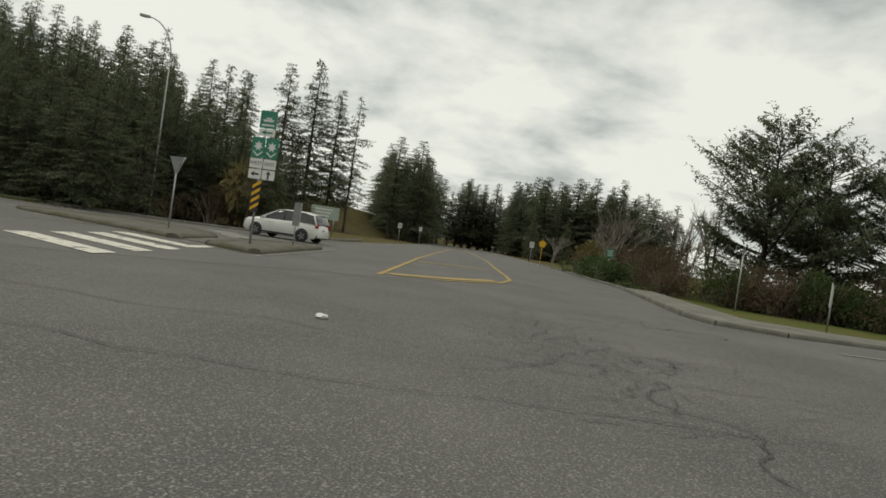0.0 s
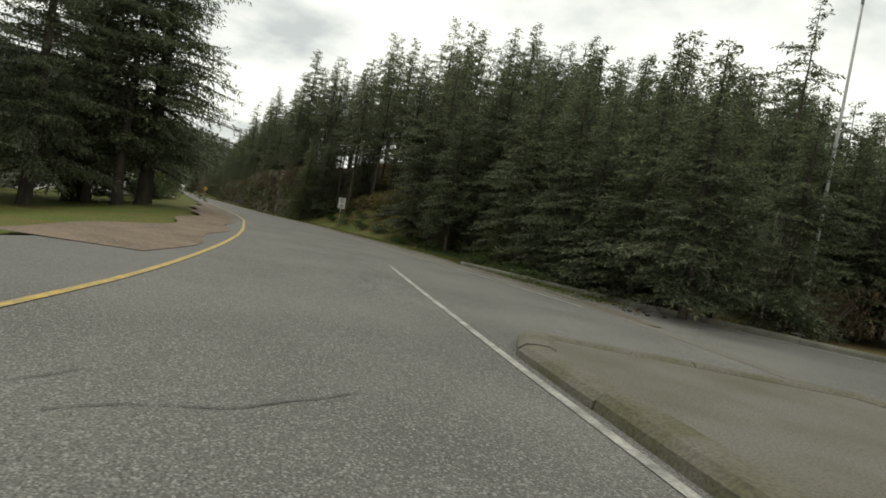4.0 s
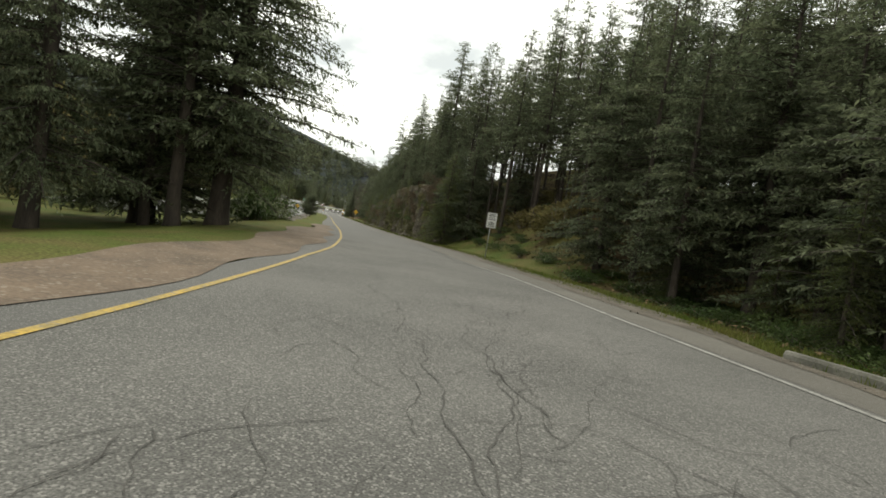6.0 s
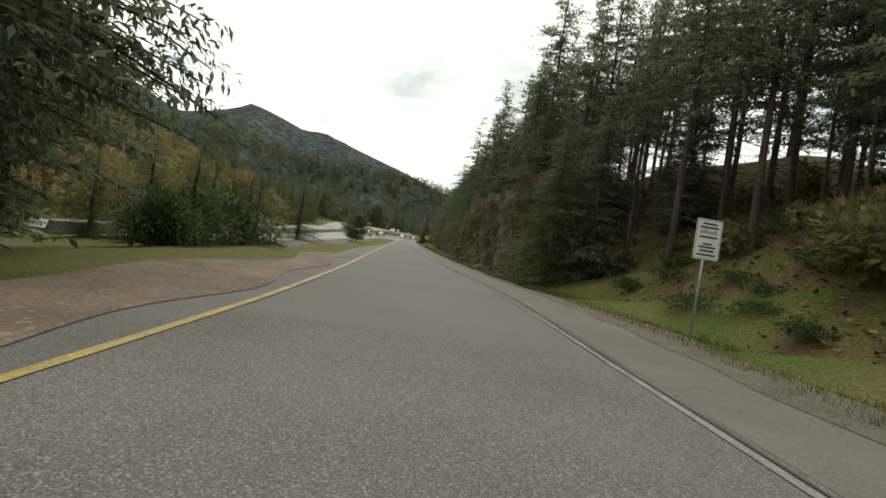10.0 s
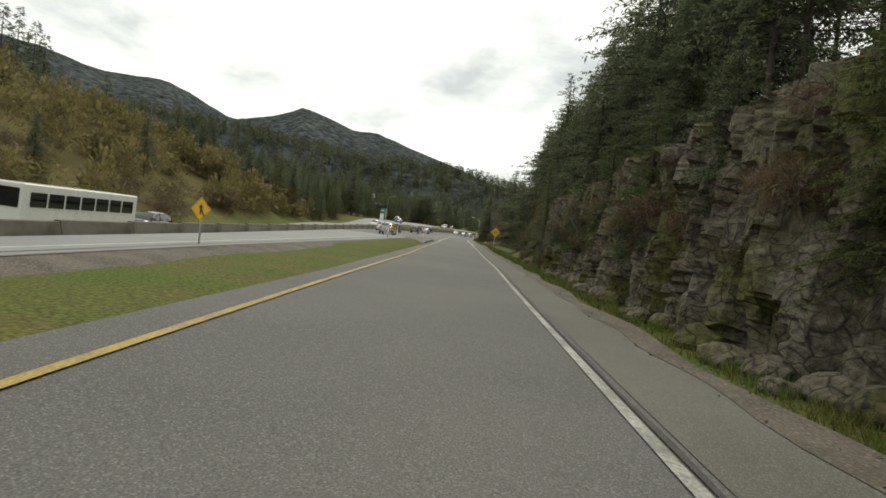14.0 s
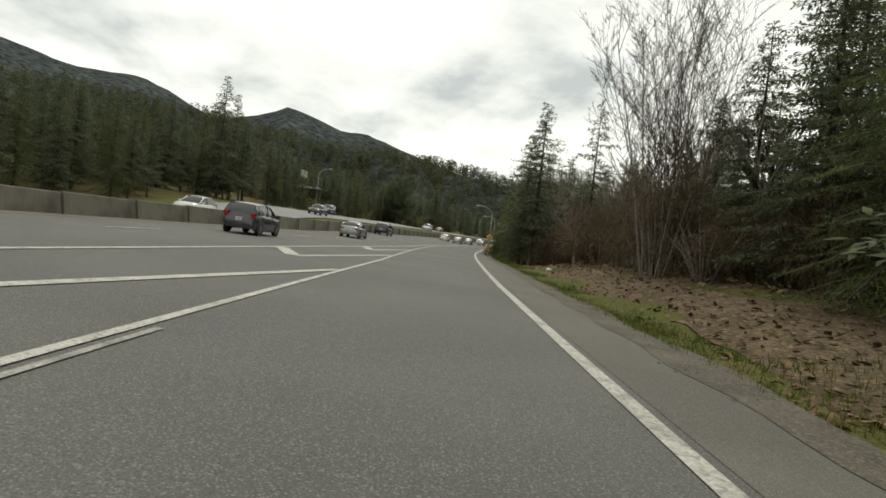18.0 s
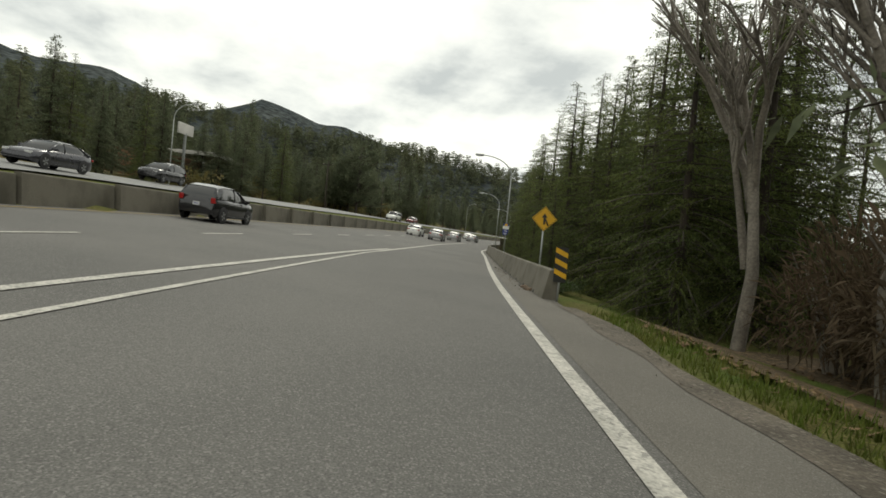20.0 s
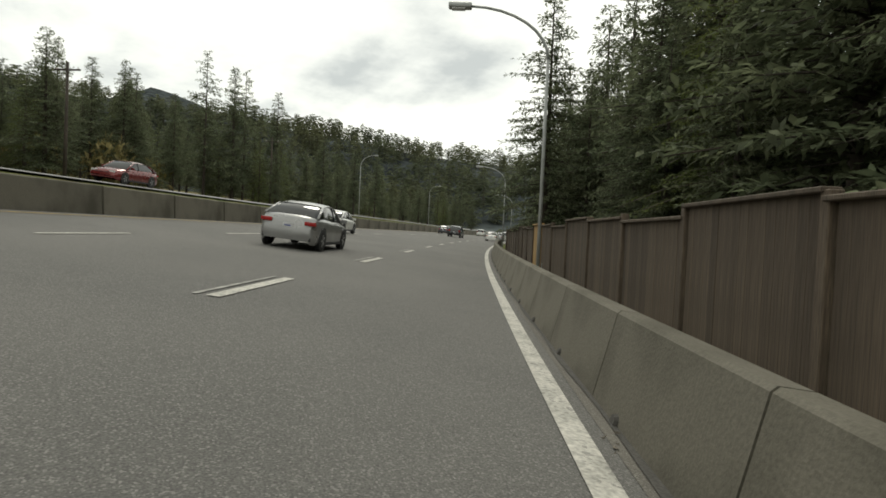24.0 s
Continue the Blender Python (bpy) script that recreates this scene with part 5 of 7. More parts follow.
# far side of the highway
grove(R, FIR + CED[:1], spots_sl(R, 232, 300, -60, -36, 60, 8, 13, 2.4) + spots_sl(R, 295, 470, -62, -36, 90, 9, 14, 2.6) + spots_sl(R, 445, 600, -60, -22, 70, 8, 13, 3.0) + spots_sl(R, 480, 600, 6, 30, 60, 9, 14, 3.0), "woods_across_highway", "mixed dark conifers along the far side of the highway")
woods("woods_beyond_highway", spots_sl(R, 60, 250, -130, -76, 130, 8, 13, 3.0) + spots_sl(R, 295, 470, -120, -62, 130, 11, 17, 3.0), "mixed conifer woods beyond the highway")
for s, l, h, k in ((391, -31.5, 14.5, "pine"), (394, -34.5, 13, "pine"), (396, -37, 12, "pine"), (352, -36, 11, "fir0"), (368, -44, 17, "fir1"), (372, -46, 15, "fir3"), (300, -38, 18, "fir0"), (308, -40, 17, "fir2"), (446, -41, 21, "gappy0"), (450, -39, 20, "fir1"), (455, -40, 21, "gappy1"), (460, -37, 19, "fir0"), (423, -36, 13, "fir2"), (433, -37, 11, "fir3"), (425, -45, 15, "fir2"), (440, -48, 16, "fir3"), (330, -36, 10, "cedar0"), (322, -38, 11, "cedar1"), (170, -40, 8, "fir1"), (196, -44, 11, "fir2"), (240, -36, 9, "cedar2"), (252, -35, 8, "cedar0"), (262, -36, 9, "cedar1"), (274, -36, 10, "cedar2")):
    p = place(s, l)
    plant(k, p.x, p.y, p.z - 0.15, h, R.uniform(0, 6), 0, "trees beyond the highway")
# street ahead of the crossing
for x, y, h, k in ((-27, 112, 30, "fir0"), (-22, 114, 32, "fir1"), (-13.5, 113, 26, "gappy0"), (-18, 118, 28, "fir3"), (-33, 108, 26, "fir2"), (-39, 106, 27, "fir3"), (-45, 104, 26, "fir0"), (-52, 100, 27, "fir1"), (-36, 115, 28, "fir1"), (-48, 110, 28, "fir2")):
    plant(k, x, y, -0.15, h, R.uniform(0, 6), 0.0, "trees along the street")
grove(R, FIR, spots_xy(R, -10, 62, 118, 180, 125, 15, 22, 3.0, lambda x, y: (x < 2 or x > 25 or y > 165) and not (x > 25 and y < 130)), "woods_end_of_street", "dark conifers where the street bends away", 1.2, 1.6)
for x, y, h, k in ((22.5, 37, 11.8, "pine"), (25.5, 36, 10.5, "pine"), (28.5, 34, 9.6, "pine"), (31, 31, 9.0, "pine"), (34, 33, 8.5, "pine"), (19.8, 38, 7.0, "cedar0"), (38, 30, 8, "pine"), (30, 42, 9, "fir1"), (19, 95, 8, "fir1"), (22, 85, 7, "fir2")):
    plant(k, x, y, -0.15, h, R.uniform(0, 6), 0.0, "trees round the corner")
for k in KIND:
    for o in [KIND[k][0], *KIND[k][0].children_recursive]:
        bpy.data.objects.remove(o)

# ---- mountains and wooded hills ----


def mountain(name, cx, cy, ridge, r_in, r_ridge, r_out, label, material, a0, a1, rough, foot):
    """A range seen from (cx, cy): ridge gives its height over the compass angle (degrees left of north)."""
    na, nr = 170, 26
    vs = []
    for i in range(na):
        a = a0 + (a1 - a0) * i / (na - 1)
        hr = ridge(a)
        for j in range(nr):
            u = j / (nr - 1)
            r = r_in + (r_out - r_in) * u
            v = (r - r_in) / (r_ridge - r_in)
            prof = foot + (1 - foot) * smooth(v, 0, 1) if v < 1 else 1 - 0.5 * (r - r_ridge) / (r_out - r_ridge)
            x, y = cx - r * math.sin(radians(a)), cy + r * math.cos(radians(a))
            n1 = noise.fractal((x * 0.0016, y * 0.0016, 3.0), 1.0, 2.0, 5)
            n2 = noise.noise((a * 0.9, 5.0, 0)) * 0.5 + noise.noise((a * 3.1, 9.0, 0)) * 0.25
            vs.append((x, y, hr * prof * (1 + rough * n2 * 0.35) + rough * 110 * n1 * prof * (1 - abs(v - 1) if v < 1.6 else 0.3) * 0.4 - 2))
    fs = [(i * nr + j, i * nr + j + 1, (i + 1) * nr + j + 1, (i + 1) * nr + j) for i in range(na - 1) for j in range(nr - 1)]
    tagged(new(name, mesh_of(name, vs, fs, material, True)), label, "mountain", "", "structure")


def deg_ridge(dist, *pairs):
    f = lerp(*pairs)
    return lambda a: math.tan(radians(f(a))) * dist


mountain("backdrop_mountains", -150, 60, deg_ridge(2500, (40, 2.0), (60, 3.0), (66, 3.8), (72.6, 4.9), (77, 6.4), (80.6, 7.4), (85, 8.7), (87.3, 8.6), (89.5, 9.4), (92.1, 10.0), (94, 9.1), (96.5, 8.4), (98.4, 8.0), (102, 9.6), (104.4, 10.3), (109, 10.0), (113, 10.8), (125, 12), (160, 11), (180, 8)), 900, 2500, 3300, "dark forested mountains under the cloud, with haze in their colour", M["mountain"], 40, 180, 0.06, 0.02)
HILL = deg_ridge(620, (48, 3.0), (60, 5.2), (70, 5.9), (76, 6.8), (84, 7.6), (90, 7.6), (100, 8.6), (112, 9.0), (130, 8.0))
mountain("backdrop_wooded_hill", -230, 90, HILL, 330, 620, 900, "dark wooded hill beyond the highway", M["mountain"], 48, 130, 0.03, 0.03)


def hill_spots(rng, n):
    out = []
    for i in range(n):
        a = rng.uniform(49, 128)
        r = rng.uniform(380, 640)
        v = (r - 330) / 290
        prof = 0.03 + 0.97 * float(smooth(v, 0, 1)) if v < 1 else 1 - 0.5 * (r - 620) / 280
        x, y = -230 - r * math.sin(radians(a)), 90 + r * math.cos(radians(a))
        s, l = road_coords(np.array([x]), np.array([y]))
        if abs(l[0]) < 18:
            continue
        out.append((x, y, HILL(a) * prof - 3.5, rng.uniform(9, 17)))
    return out


FAR_SAVE = FAR


def thin_template(seed):
    rng, sp = conifer(seed, 15.0, 3.2, 0.05, 30, 2.6, 4)
    me = spray_mesh("far_crown", rng, sp, M["farneedles"])
    co = np.empty(len(me.vertices) * 3)
    me.vertices.foreach_get("co", co)
    bpy.data.meshes.remove(me)
    tv, tf = tube_mesh([(0, 0, -0.4), (0, 0, 14)], [0.2, 0.03], 3, False)
    return co.reshape(-1, 3), np.array([tuple(v) for v in tv]), tf


FAR = [thin_template(90 + i) for i in range(4)]
woods("woods_on_hill", hill_spots(random.Random(4), 2200), "dark conifer forest covering the far hill")
FAR = FAR_SAVE

# ---- shrubs, brush and bare trees ----


def shrub_mesh(seed, n, rx, rz, leaf, material, twig=0.25):
    rng = np.random.RandomState(seed)
    sp = []
    lumps = rng.normal(0, 0.45, (7, 3))
    for i in range(n):
        c = lumps[rng.randint(7)]
        d = rng.normal(0, 1, 3)
        d /= np.linalg.norm(d)
        q = c * 0.8 + d * rng.uniform(0.3, 0.62)
        p = np.array([q[0] * rx, q[1] * rx, max(0.04, (q[2] * 0.6 + 0.62) * rz)])
        dd = d + rng.normal(0, 0.5, 3) + np.array([0, 0, 0.3])
        s = leaf * rng.uniform(0.5, 1.4)
        sp.append((p, dd, s, s * rng.uniform(0.2, 0.42) * (0.2 if rng.uniform() < twig else 1)))
    return spray_mesh("leaves", rng, sp, material)


def stems_mesh(seed, n, rx, h, material, r=0.025):
    rng = random.Random(seed)
    vs, fs = [], []
    for i in range(n):
        a, q = rng.uniform(0, 6.3), rng.uniform(0.2, 1)
        p1 = Vector((math.cos(a) * rx * q, math.sin(a) * rx * q, h * rng.uniform(0.6, 1.05)))
        p0 = Vector((p1.x * 0.15, p1.y * 0.15, -0.15))
        v, f = tube_mesh([p0, p0.lerp(p1, 0.5) + Vector((rng.uniform(-.1, .1), rng.uniform(-.1, .1), 0.1)), p1], [r, r * 0.65, r * 0.2], 4, False)
        o = len(vs)
        vs += v
        fs += [tuple(k + o for k in x) for x in f]
    return mesh_of("stems", vs, fs, material, True)


SHRUB = {}
for key, m, leaf, tw, n in (("green", "shrub", 0.11, 0.1, 2400), ("olive", "olive", 0.20, 0.7, 1900), ("brown", "brownbrush", 0.17, 1.0, 3000), ("salal", "shrub", 0.075, 0.0, 2000)):
    SHRUB[key] = [(shrub_mesh(i + len(key) * 10, n, 1.0, 1.0 if key != "salal" else 0.45, leaf, M[m], tw), stems_mesh(i, 16, 0.9, 1.0 if key != "salal" else 0.36, M["greybark"])) for i in range(2)]
SHRUB_LABEL = {"green": "leafy evergreen shrub beside the road", "olive": "olive shrub with budding twigs", "brown": "brown leafless bramble thicket", "salal": "low leafy ground shrub on the bank"}


def shrub(key, x, y, z, rx, h, rng, group):
    leaves, stems = SHRUB[key][rng.randrange(2)]
    root = empty("shrub", Matrix.Translation((x, y, z)) @ Matrix.Rotation(rng.uniform(0, 6.3), 4, "Z") @ Matrix.Diagonal((rx, rx, h, 1)))
    tagged(root, SHRUB_LABEL[key], "shrub", group)
    part_mesh("foliage", leaves, root)
    part_mesh("woody_base", stems, root)


def shrubs_sl(rng, key, n, s0, s1, l0, l1, r0, r1, h0, h1, group):
    for i in range(n):
        p = place(rng.uniform(s0, s1), rng.uniform(l0, l1))
        shrub(key, p.x, p.y, p.z - 0.12, rng.uniform(r0, r1), rng.uniform(h0, h1), rng, group)


def scrub(rng, key, name, label, rows):
    """Far scrub as one mesh of many clumps."""
    vs = []
    for n, s0, s1, l0, l1, r0, r1, h0, h1 in rows:
        for i in range(n):
            me = SHRUB[key][rng.randrange(2)][0]
            co = np.empty(len(me.vertices) * 3)
            me.vertices.foreach_get("co", co)
            p, r, h, t = place(rng.uniform(s0, s1), rng.uniform(l0, l1)), rng.uniform(r0, r1), rng.uniform(h0, h1), rng.uniform(0, 6.3)
            co = co.reshape(-1, 4, 3)[::2].reshape(-1, 3) * (r, r, h)
            c, d = math.cos(t), math.sin(t)
            vs.append(np.stack([co[:, 0] * c - co[:, 1] * d + p.x, co[:, 0] * d + co[:, 1] * c + p.y, co[:, 2] + p.z - 0.3], 1))
    v = np.concatenate(vs)
    me = bpy.data.meshes.new(name)
    me.from_pydata(v.tolist(), [], np.arange(len(v)).reshape(-1, 4).tolist())
    me.materials.append(SHRUB[key][0][0].materials[0])
    tagged(new(name, me), label, "scrub", "", "stuff")


Q = random.Random(12)
shrubs_sl(Q, "salal", 60, 48, 98, 7.4, 13, 0.7, 1.4, 0.5, 1.0, "ground shrubs on the bank")
shrubs_sl(Q, "salal", 8, 40, 60, 8.6, 11, 0.8, 1.5, 0.6, 1.3, "shrubs on the bank")
shrubs_sl(Q, "olive", 20, 66, 98, 8.5, 15, 0.8, 1.6, 0.8, 1.6, "shrubs on the bank")
shrubs_sl(Q, "salal", 16, 96, 176, 4.9, 6.0, 0.3, 0.6, 0.3, 0.6, "plants at the rock foot")
shrubs_sl(Q, "brown", 12, 100, 178, 5.0, 6.2, 0.4, 0.8, 0.5, 1.2, "plants at the rock foot")
shrubs_sl(Q, "brown", 36, 232, 284, 8.6, 14, 1.4, 2.6, 1.8, 4.4, "brush beyond the verge")
shrubs_sl(Q, "green", 7, 205, 222, 9.5, 14, 0.9, 1.8, 1.2, 2.6, "brush beyond the verge")
shrubs_sl(Q, "brown", 14, 186, 222, 12, 16, 0.9, 1.8, 0.9, 2.0, "brush beyond the verge")
shrubs_sl(Q, "salal", 20, 290, 350, 3.0, 4.6, 0.5, 1.0, 0.5, 1.1, "shrubs behind the barrier")
scrub(Q, "olive", "olive_scrub_on_hill", "olive budding scrub covering the hillside", [(120, 105, 250, -78, -35, 2.4, 4.6, 3.0, 6.0), (18, 340, 440, -48, -33, 1.5, 3.0, 1.8, 4.0), (10, 85, 125, -46, -30, 2.0, 3.5, 2.0, 4.5)])
scrub(Q, "brown", "brown_scrub_on_hill", "brown leafless scrub on the hillside", [(34, 105, 240, -70, -34, 2.0, 3.5, 2.0, 4.0)])
shrubs_sl(Q, "green", 5, 76, 84, -9.5, -7.5, 0.9, 1.6, 1.2, 2.0, "shrubs on the grass")
shrubs_sl(Q, "brown", 16, 158, 190, 7.4, 11, 0.6, 1.2, 0.6, 1.3, "brush on the slope")
shrubs_sl(Q, "olive", 6, 180, 194, 8.5, 12, 0.5, 1.0, 0.5, 1.1, "brush on the slope")
scrub(Q, "brown", "brown_scrub_on_rim", "brown bramble along the rim of the rock", [(46, 92, 178, 7.6, 9.0, 0.6, 1.1, 0.6, 1.2)])
scrub(Q, "salal", "leafy_scrub_on_rim", "leafy low scrub along the rim of the rock", [(46, 92, 178, 7.6, 9.2, 0.6, 1.2, 0.7, 1.4)])
# plants rooted in the ledges of the rock
for i in range(95):
    x, u = Q.uniform(90, 176), Q.uniform(0.3, 1.0)
    u *= float(np.interp(x, [92, 112, 126, 150, 164, 178], [5.4, 5.2, 4.1, 3.8, 3.2, 2.6]))
    l = float(np.interp(x, [86, 100, 125, 150, 165, 180], [5.8, 4.8, 4.65, 5.2, 6.0, 6.6])) + 0.09 * u + 0.15
    p = place(x, l, 0, True)
    r = Q.uniform(0.4, 1.05)
    shrub(Q.choice(("salal", "brown", "brown")), p.x, p.y, u - 0.3 * r + float(-4.5 * math.tan(bank(x))), r, r * Q.uniform(0.8, 1.3), Q, "plants on the rock ledges")
for x, y, r, h, k in ((13.6, 40, 1.6, 1.5, "green"), (14.5, 44, 2.0, 1.6, "green"), (15.4, 48, 2.0, 1.7, "green"), (16.2, 53, 2.0, 1.5, "green"), (13.9, 36.5, 1.3, 1.0, "salal"), (17.4, 58, 2.2, 2.0, "brown"), (15.8, 36, 1.6, 1.6, "brown"), (17.5, 40, 2.2, 2.6, "brown"), (18.5, 47, 2.4, 3.0, "brown"), (20, 55, 2.6, 3.2, "brown"), (21, 65, 2.8, 3.2, "olive"), (18, 34, 1.6, 1.8, "brown"), (21, 32, 1.8, 1.6, "brown"), (25, 29, 2.0, 1.6, "brown"), (29, 27, 2.0, 1.5, "brown"), (33, 27, 2.2, 1.7, "brown"), (38, 26, 2.4, 1.8, "brown"), (23, 30.5, 1.6, 1.4, "green"), (24, 31.5, 2.2, 1.9, "green"), (27.5, 30, 2.2, 1.8, "green"), (31, 29, 2.2, 1.7, "green"), (35, 28.5, 2.4, 1.8, "green"), (39, 28, 2.4, 2.0, "green"), (-13, 46, 2.2, 4.0, "olive"), (-15, 44.5, 1.8, 2.4, "brown"), (-10, 50, 2.0, 2.2, "brown"), (-18, 44, 1.4, 1.4, "brown"), (-24, 42.6, 1.4, 1.2, "brown"), (-28, 42, 1.4, 1.2, "brown")):
    shrub(k, x, y, -0.15, r, h, Q, "shrubs round the crossing")


for i in range(26):
    u = i / 25
    x, y = (17.5 + 8 * u * 3, 30.5 - 5.0 * u * 3) if u < 0.3 else (24.7 + 30 * (u - 0.3) / 0.7, 26.0 - 1.0 * u)
    shrub(("brown", "green", "brown", "green")[i % 4], x + Q.uniform(-0.5, 0.5), y + Q.uniform(0.2, 1.4), -0.15, Q.uniform(1.3, 2.0), Q.uniform(1.3, 2.3), Q, "shrubs round the crossing")


def bare_tree_mesh(seed, h, spread, levels=4):
    rng = random.Random(seed)
    vs, fs, trunk = [], [], []

    def limb(p, d, ln, r, lev):
        q = p + d * ln
        m = p.lerp(q, 0.5) + Vector((rng.uniform(-1, 1), rng.uniform(-1, 1), 0)) * ln * 0.06
        v, f = tube_mesh([p, m, q], [r, r * 0.8, r * 0.6], 5 if lev > 2 else 3, False)
        if lev == levels:
            trunk.append((v, f))
        else:
            o = len(vs)
            vs.extend(v)
            fs.extend(tuple(k + o for k in x) for x in f)
        if lev == 0:
            return
        for i in range(rng.choice((3, 4, 4)) if lev < levels else 5):
            w = (d + Vector((rng.uniform(-1, 1), rng.uniform(-1, 1), rng.uniform(-0.1, 0.5))) * spread).normalized()
            limb(p.lerp(q, rng.uniform(0.45, 1.0)), w, ln * rng.uniform(0.55, 0.8), max(r * 0.6, 0.016), lev - 1)

    limb(Vector((0, 0, -0.2)), Vector((0, 0, 1)), h * 0.36, h * 0.016, levels)
    return [mesh_of("trunk", v, f, M["greybark"], True) for v, f in trunk], mesh_of("crown", vs, fs, M["greybark"], True)


BARE = [bare_tree_mesh(i, 10.0, 0.55) for i in range(3)]


def stem_clump_mesh(seed, h, stems):
    """Several slender stems from one stool, fanning out into branches and fine twigs."""
    rng = random.Random(seed)
    vs, fs, trunk = [], [], []

    def limb(p, d, ln, r, lev):
        q = p + d * ln + Vector((0, 0, 0.06 * ln))
        m = p.lerp(q, 0.5) + Vector((rng.uniform(-1, 1), rng.uniform(-1, 1), -0.4)) * ln * 0.05
        pts, rad = ([p, m, q], [r, r * 0.75, r * 0.35]) if lev else ([p, q], [r, r * 0.5])
        v, f = tube_mesh(pts, rad, 6 if lev == 3 else 3, False)
        if lev == 3:
            trunk.append((v, f))
        else:
            o = len(vs)
            vs.extend(v)
            fs.extend(tuple(k + o for k in x) for x in f)
        if lev:
            for i in range((0, 6, 7, 13)[lev]):
                g = rng.uniform(0.32, 0.98)
                w = (d + Vector((rng.uniform(-1, 1), rng.uniform(-1, 1), rng.uniform(-0.1, 0.55))) * (0.95 if lev == 3 else 1.0)).normalized()
                limb(p.lerp(q, g), w, ln * rng.uniform(0.2, 0.4) * (1.25 - g * 0.5), max(r * 0.36, 0.005), lev - 1)

    for i in range(stems):
        a, t = 6.28 * i / stems + rng.uniform(-0.3, 0.3), rng.uniform(0.05, 0.36)
        limb(Vector((math.cos(a) * 0.3, math.sin(a) * 0.3, -0.2)), Vector((math.cos(a) * t, math.sin(a) * t, 1)).normalized(), h * rng.uniform(0.66, 0.95), rng.uniform(0.018, 0.032), 3)
    return [mesh_of("stem", v, f, M["palebark"], True) for v, f in trunk], mesh_of("crown", vs, fs, M["bark"], True)


BARE.append(stem_clump_mesh(5, 10.0, 9))


def bare_tree(x, y, z, h, rng, label="leafless grey tree with fine upright twigs", wide=1.0, kind=None):
    root = empty("bare_tree", Matrix.Translation((x, y, z)) @ Matrix.Rotation(rng.uniform(0, 6.3), 4, "Z") @ Matrix.Diagonal((h / 10 * wide, h / 10 * wide, h / 10, 1)))
    tagged(root, label, "tree", "bare trees")
    stems, crown = BARE[rng.randrange(3) if kind is None else kind]
    for me in stems:
        part_mesh("trunk" if kind is None else "stem", me, root)
    part_mesh("crown", crown, root)


for s, l, h in ((246.5, 12, 10.0), (238.5, 11.2, 9), (256, 12, 10), (262, 13.5, 11), (268, 11, 10), (276, 9, 11), (281, 8, 13), (286, 7.5, 13), (206, 13.5, 9.0), (210, 14.5, 8), (214, 16, 10), (252, 9.5, 6.5), (258, 8.0, 6.0), (273, 12, 12)):
    p = place(s, l)
    bare_tree(p.x, p.y, p.z - 0.1, h, Q)
for s, l, h in ((240.8, 8.0, 13.0), (243.5, 9.6, 12.0), (281, 9.0, 11)):
    p = place(s, l)
    bare_tree(p.x, p.y, p.z - 0.1, h, Q, "leafless many-stemmed pale tree with fine twigs", 1.0, 3)
for x, y, h, w in ((17.5, 52, 7.5, 1.3), (19.5, 56, 8.0, 1.3), (21, 46, 8.5, 0.9), (22.5, 44, 8.5, 0.8), (24, 50, 7.0, 0.9), (15, 62, 4.5, 1.4), (-12.2, 43.5, 5.0, 0.7), (-19.5, 42.2, 4.5, 0.7)):
    bare_tree(x, y, -0.1, h, Q, wide=w)

# ---- concrete barriers ----


def barrier_piece(length, h, w0, w1):
    """A safety-shape barrier block along x, its road face towards -y."""
    prof = [(-w0 / 2, 0.0), (-w0 / 2 + 0.01, 0.07), (-w1 / 2 - 0.01, h - 0.03), (-w1 / 2 + 0.02, h), (w1 / 2 - 0.02, h), (w1 / 2 + 0.01, h - 0.03), (w0 / 2 - 0.01, 0.07), (w0 / 2, 0.0)]
    vs = [(x, y, z) for x in (-length / 2, length / 2) for y, z in prof]
    k = len(prof)
    fs = [(m, k + m, k + m + 1, m + 1) for m in range(k - 1)] + [tuple(range(k)), tuple(range(k, 2 * k))[::-1]]
    me = mesh_of("barrier_block", vs, fs, M["concrete"])
    return me


def along(s, l, up=0.0, tilt=True):
    p = place(s, l, up)
    a = heading(s)
    return Matrix.Translation(p) @ Matrix.Rotation(a, 4, "Z") @ (Matrix.Rotation(float(bank(s)), 4, "X") if tilt else Matrix.Identity(4))


foot = lerp((286, 2.15), (300, 1.83), (320, 1.5), (335, 1.10), (340, 1.12), (375, 1.2), (640, 1.2))
block = barrier_piece(2.47, 0.80, 0.44, 0.2)
drain = bmesh.new()
bmesh.ops.create_cone(drain, segments=10, radius1=0.075, radius2=0.05, depth=0.06, cap_ends=True)
drain_me = bpy.data.meshes.new("drain_stub")
drain.to_mesh(drain_me)
drain_me.materials.append(M["crack"])
root = tagged(empty("concrete_barrier"), "long run of stained concrete roadside barrier blocks", "barrier", "", "structure")
for i in range(62):
    s = 286.5 + 2.5 * i
    l0, l1 = foot(s - 1.2), foot(s + 1.2)
    m = along(s, (l0 + l1) / 2 + 0.22, -0.01) @ Matrix.Rotation(-math.atan2(l1 - l0, 2.4), 4, "Z")
    b = part_mesh("barrier_block", block, root, "", m)
    if i < 48:
        part_mesh("drain_stub", drain_me, b, "small dark lifting hole", Matrix.Translation((0.5, 0.215, 0.05)) @ Matrix.Rotation(radians(-80), 4, "X"))
# thin dark strip where the barrier foot meets the asphalt
ribbon("barrier_foot_grime", 286, 440, [lambda s: foot(s) - 0.05 - 0.02 * math.sin(s * 1.7), lambda s: foot(s) + 0.02], M["crack"], 0.026, 0.6, "thin dark line along the barrier foot", "grime")
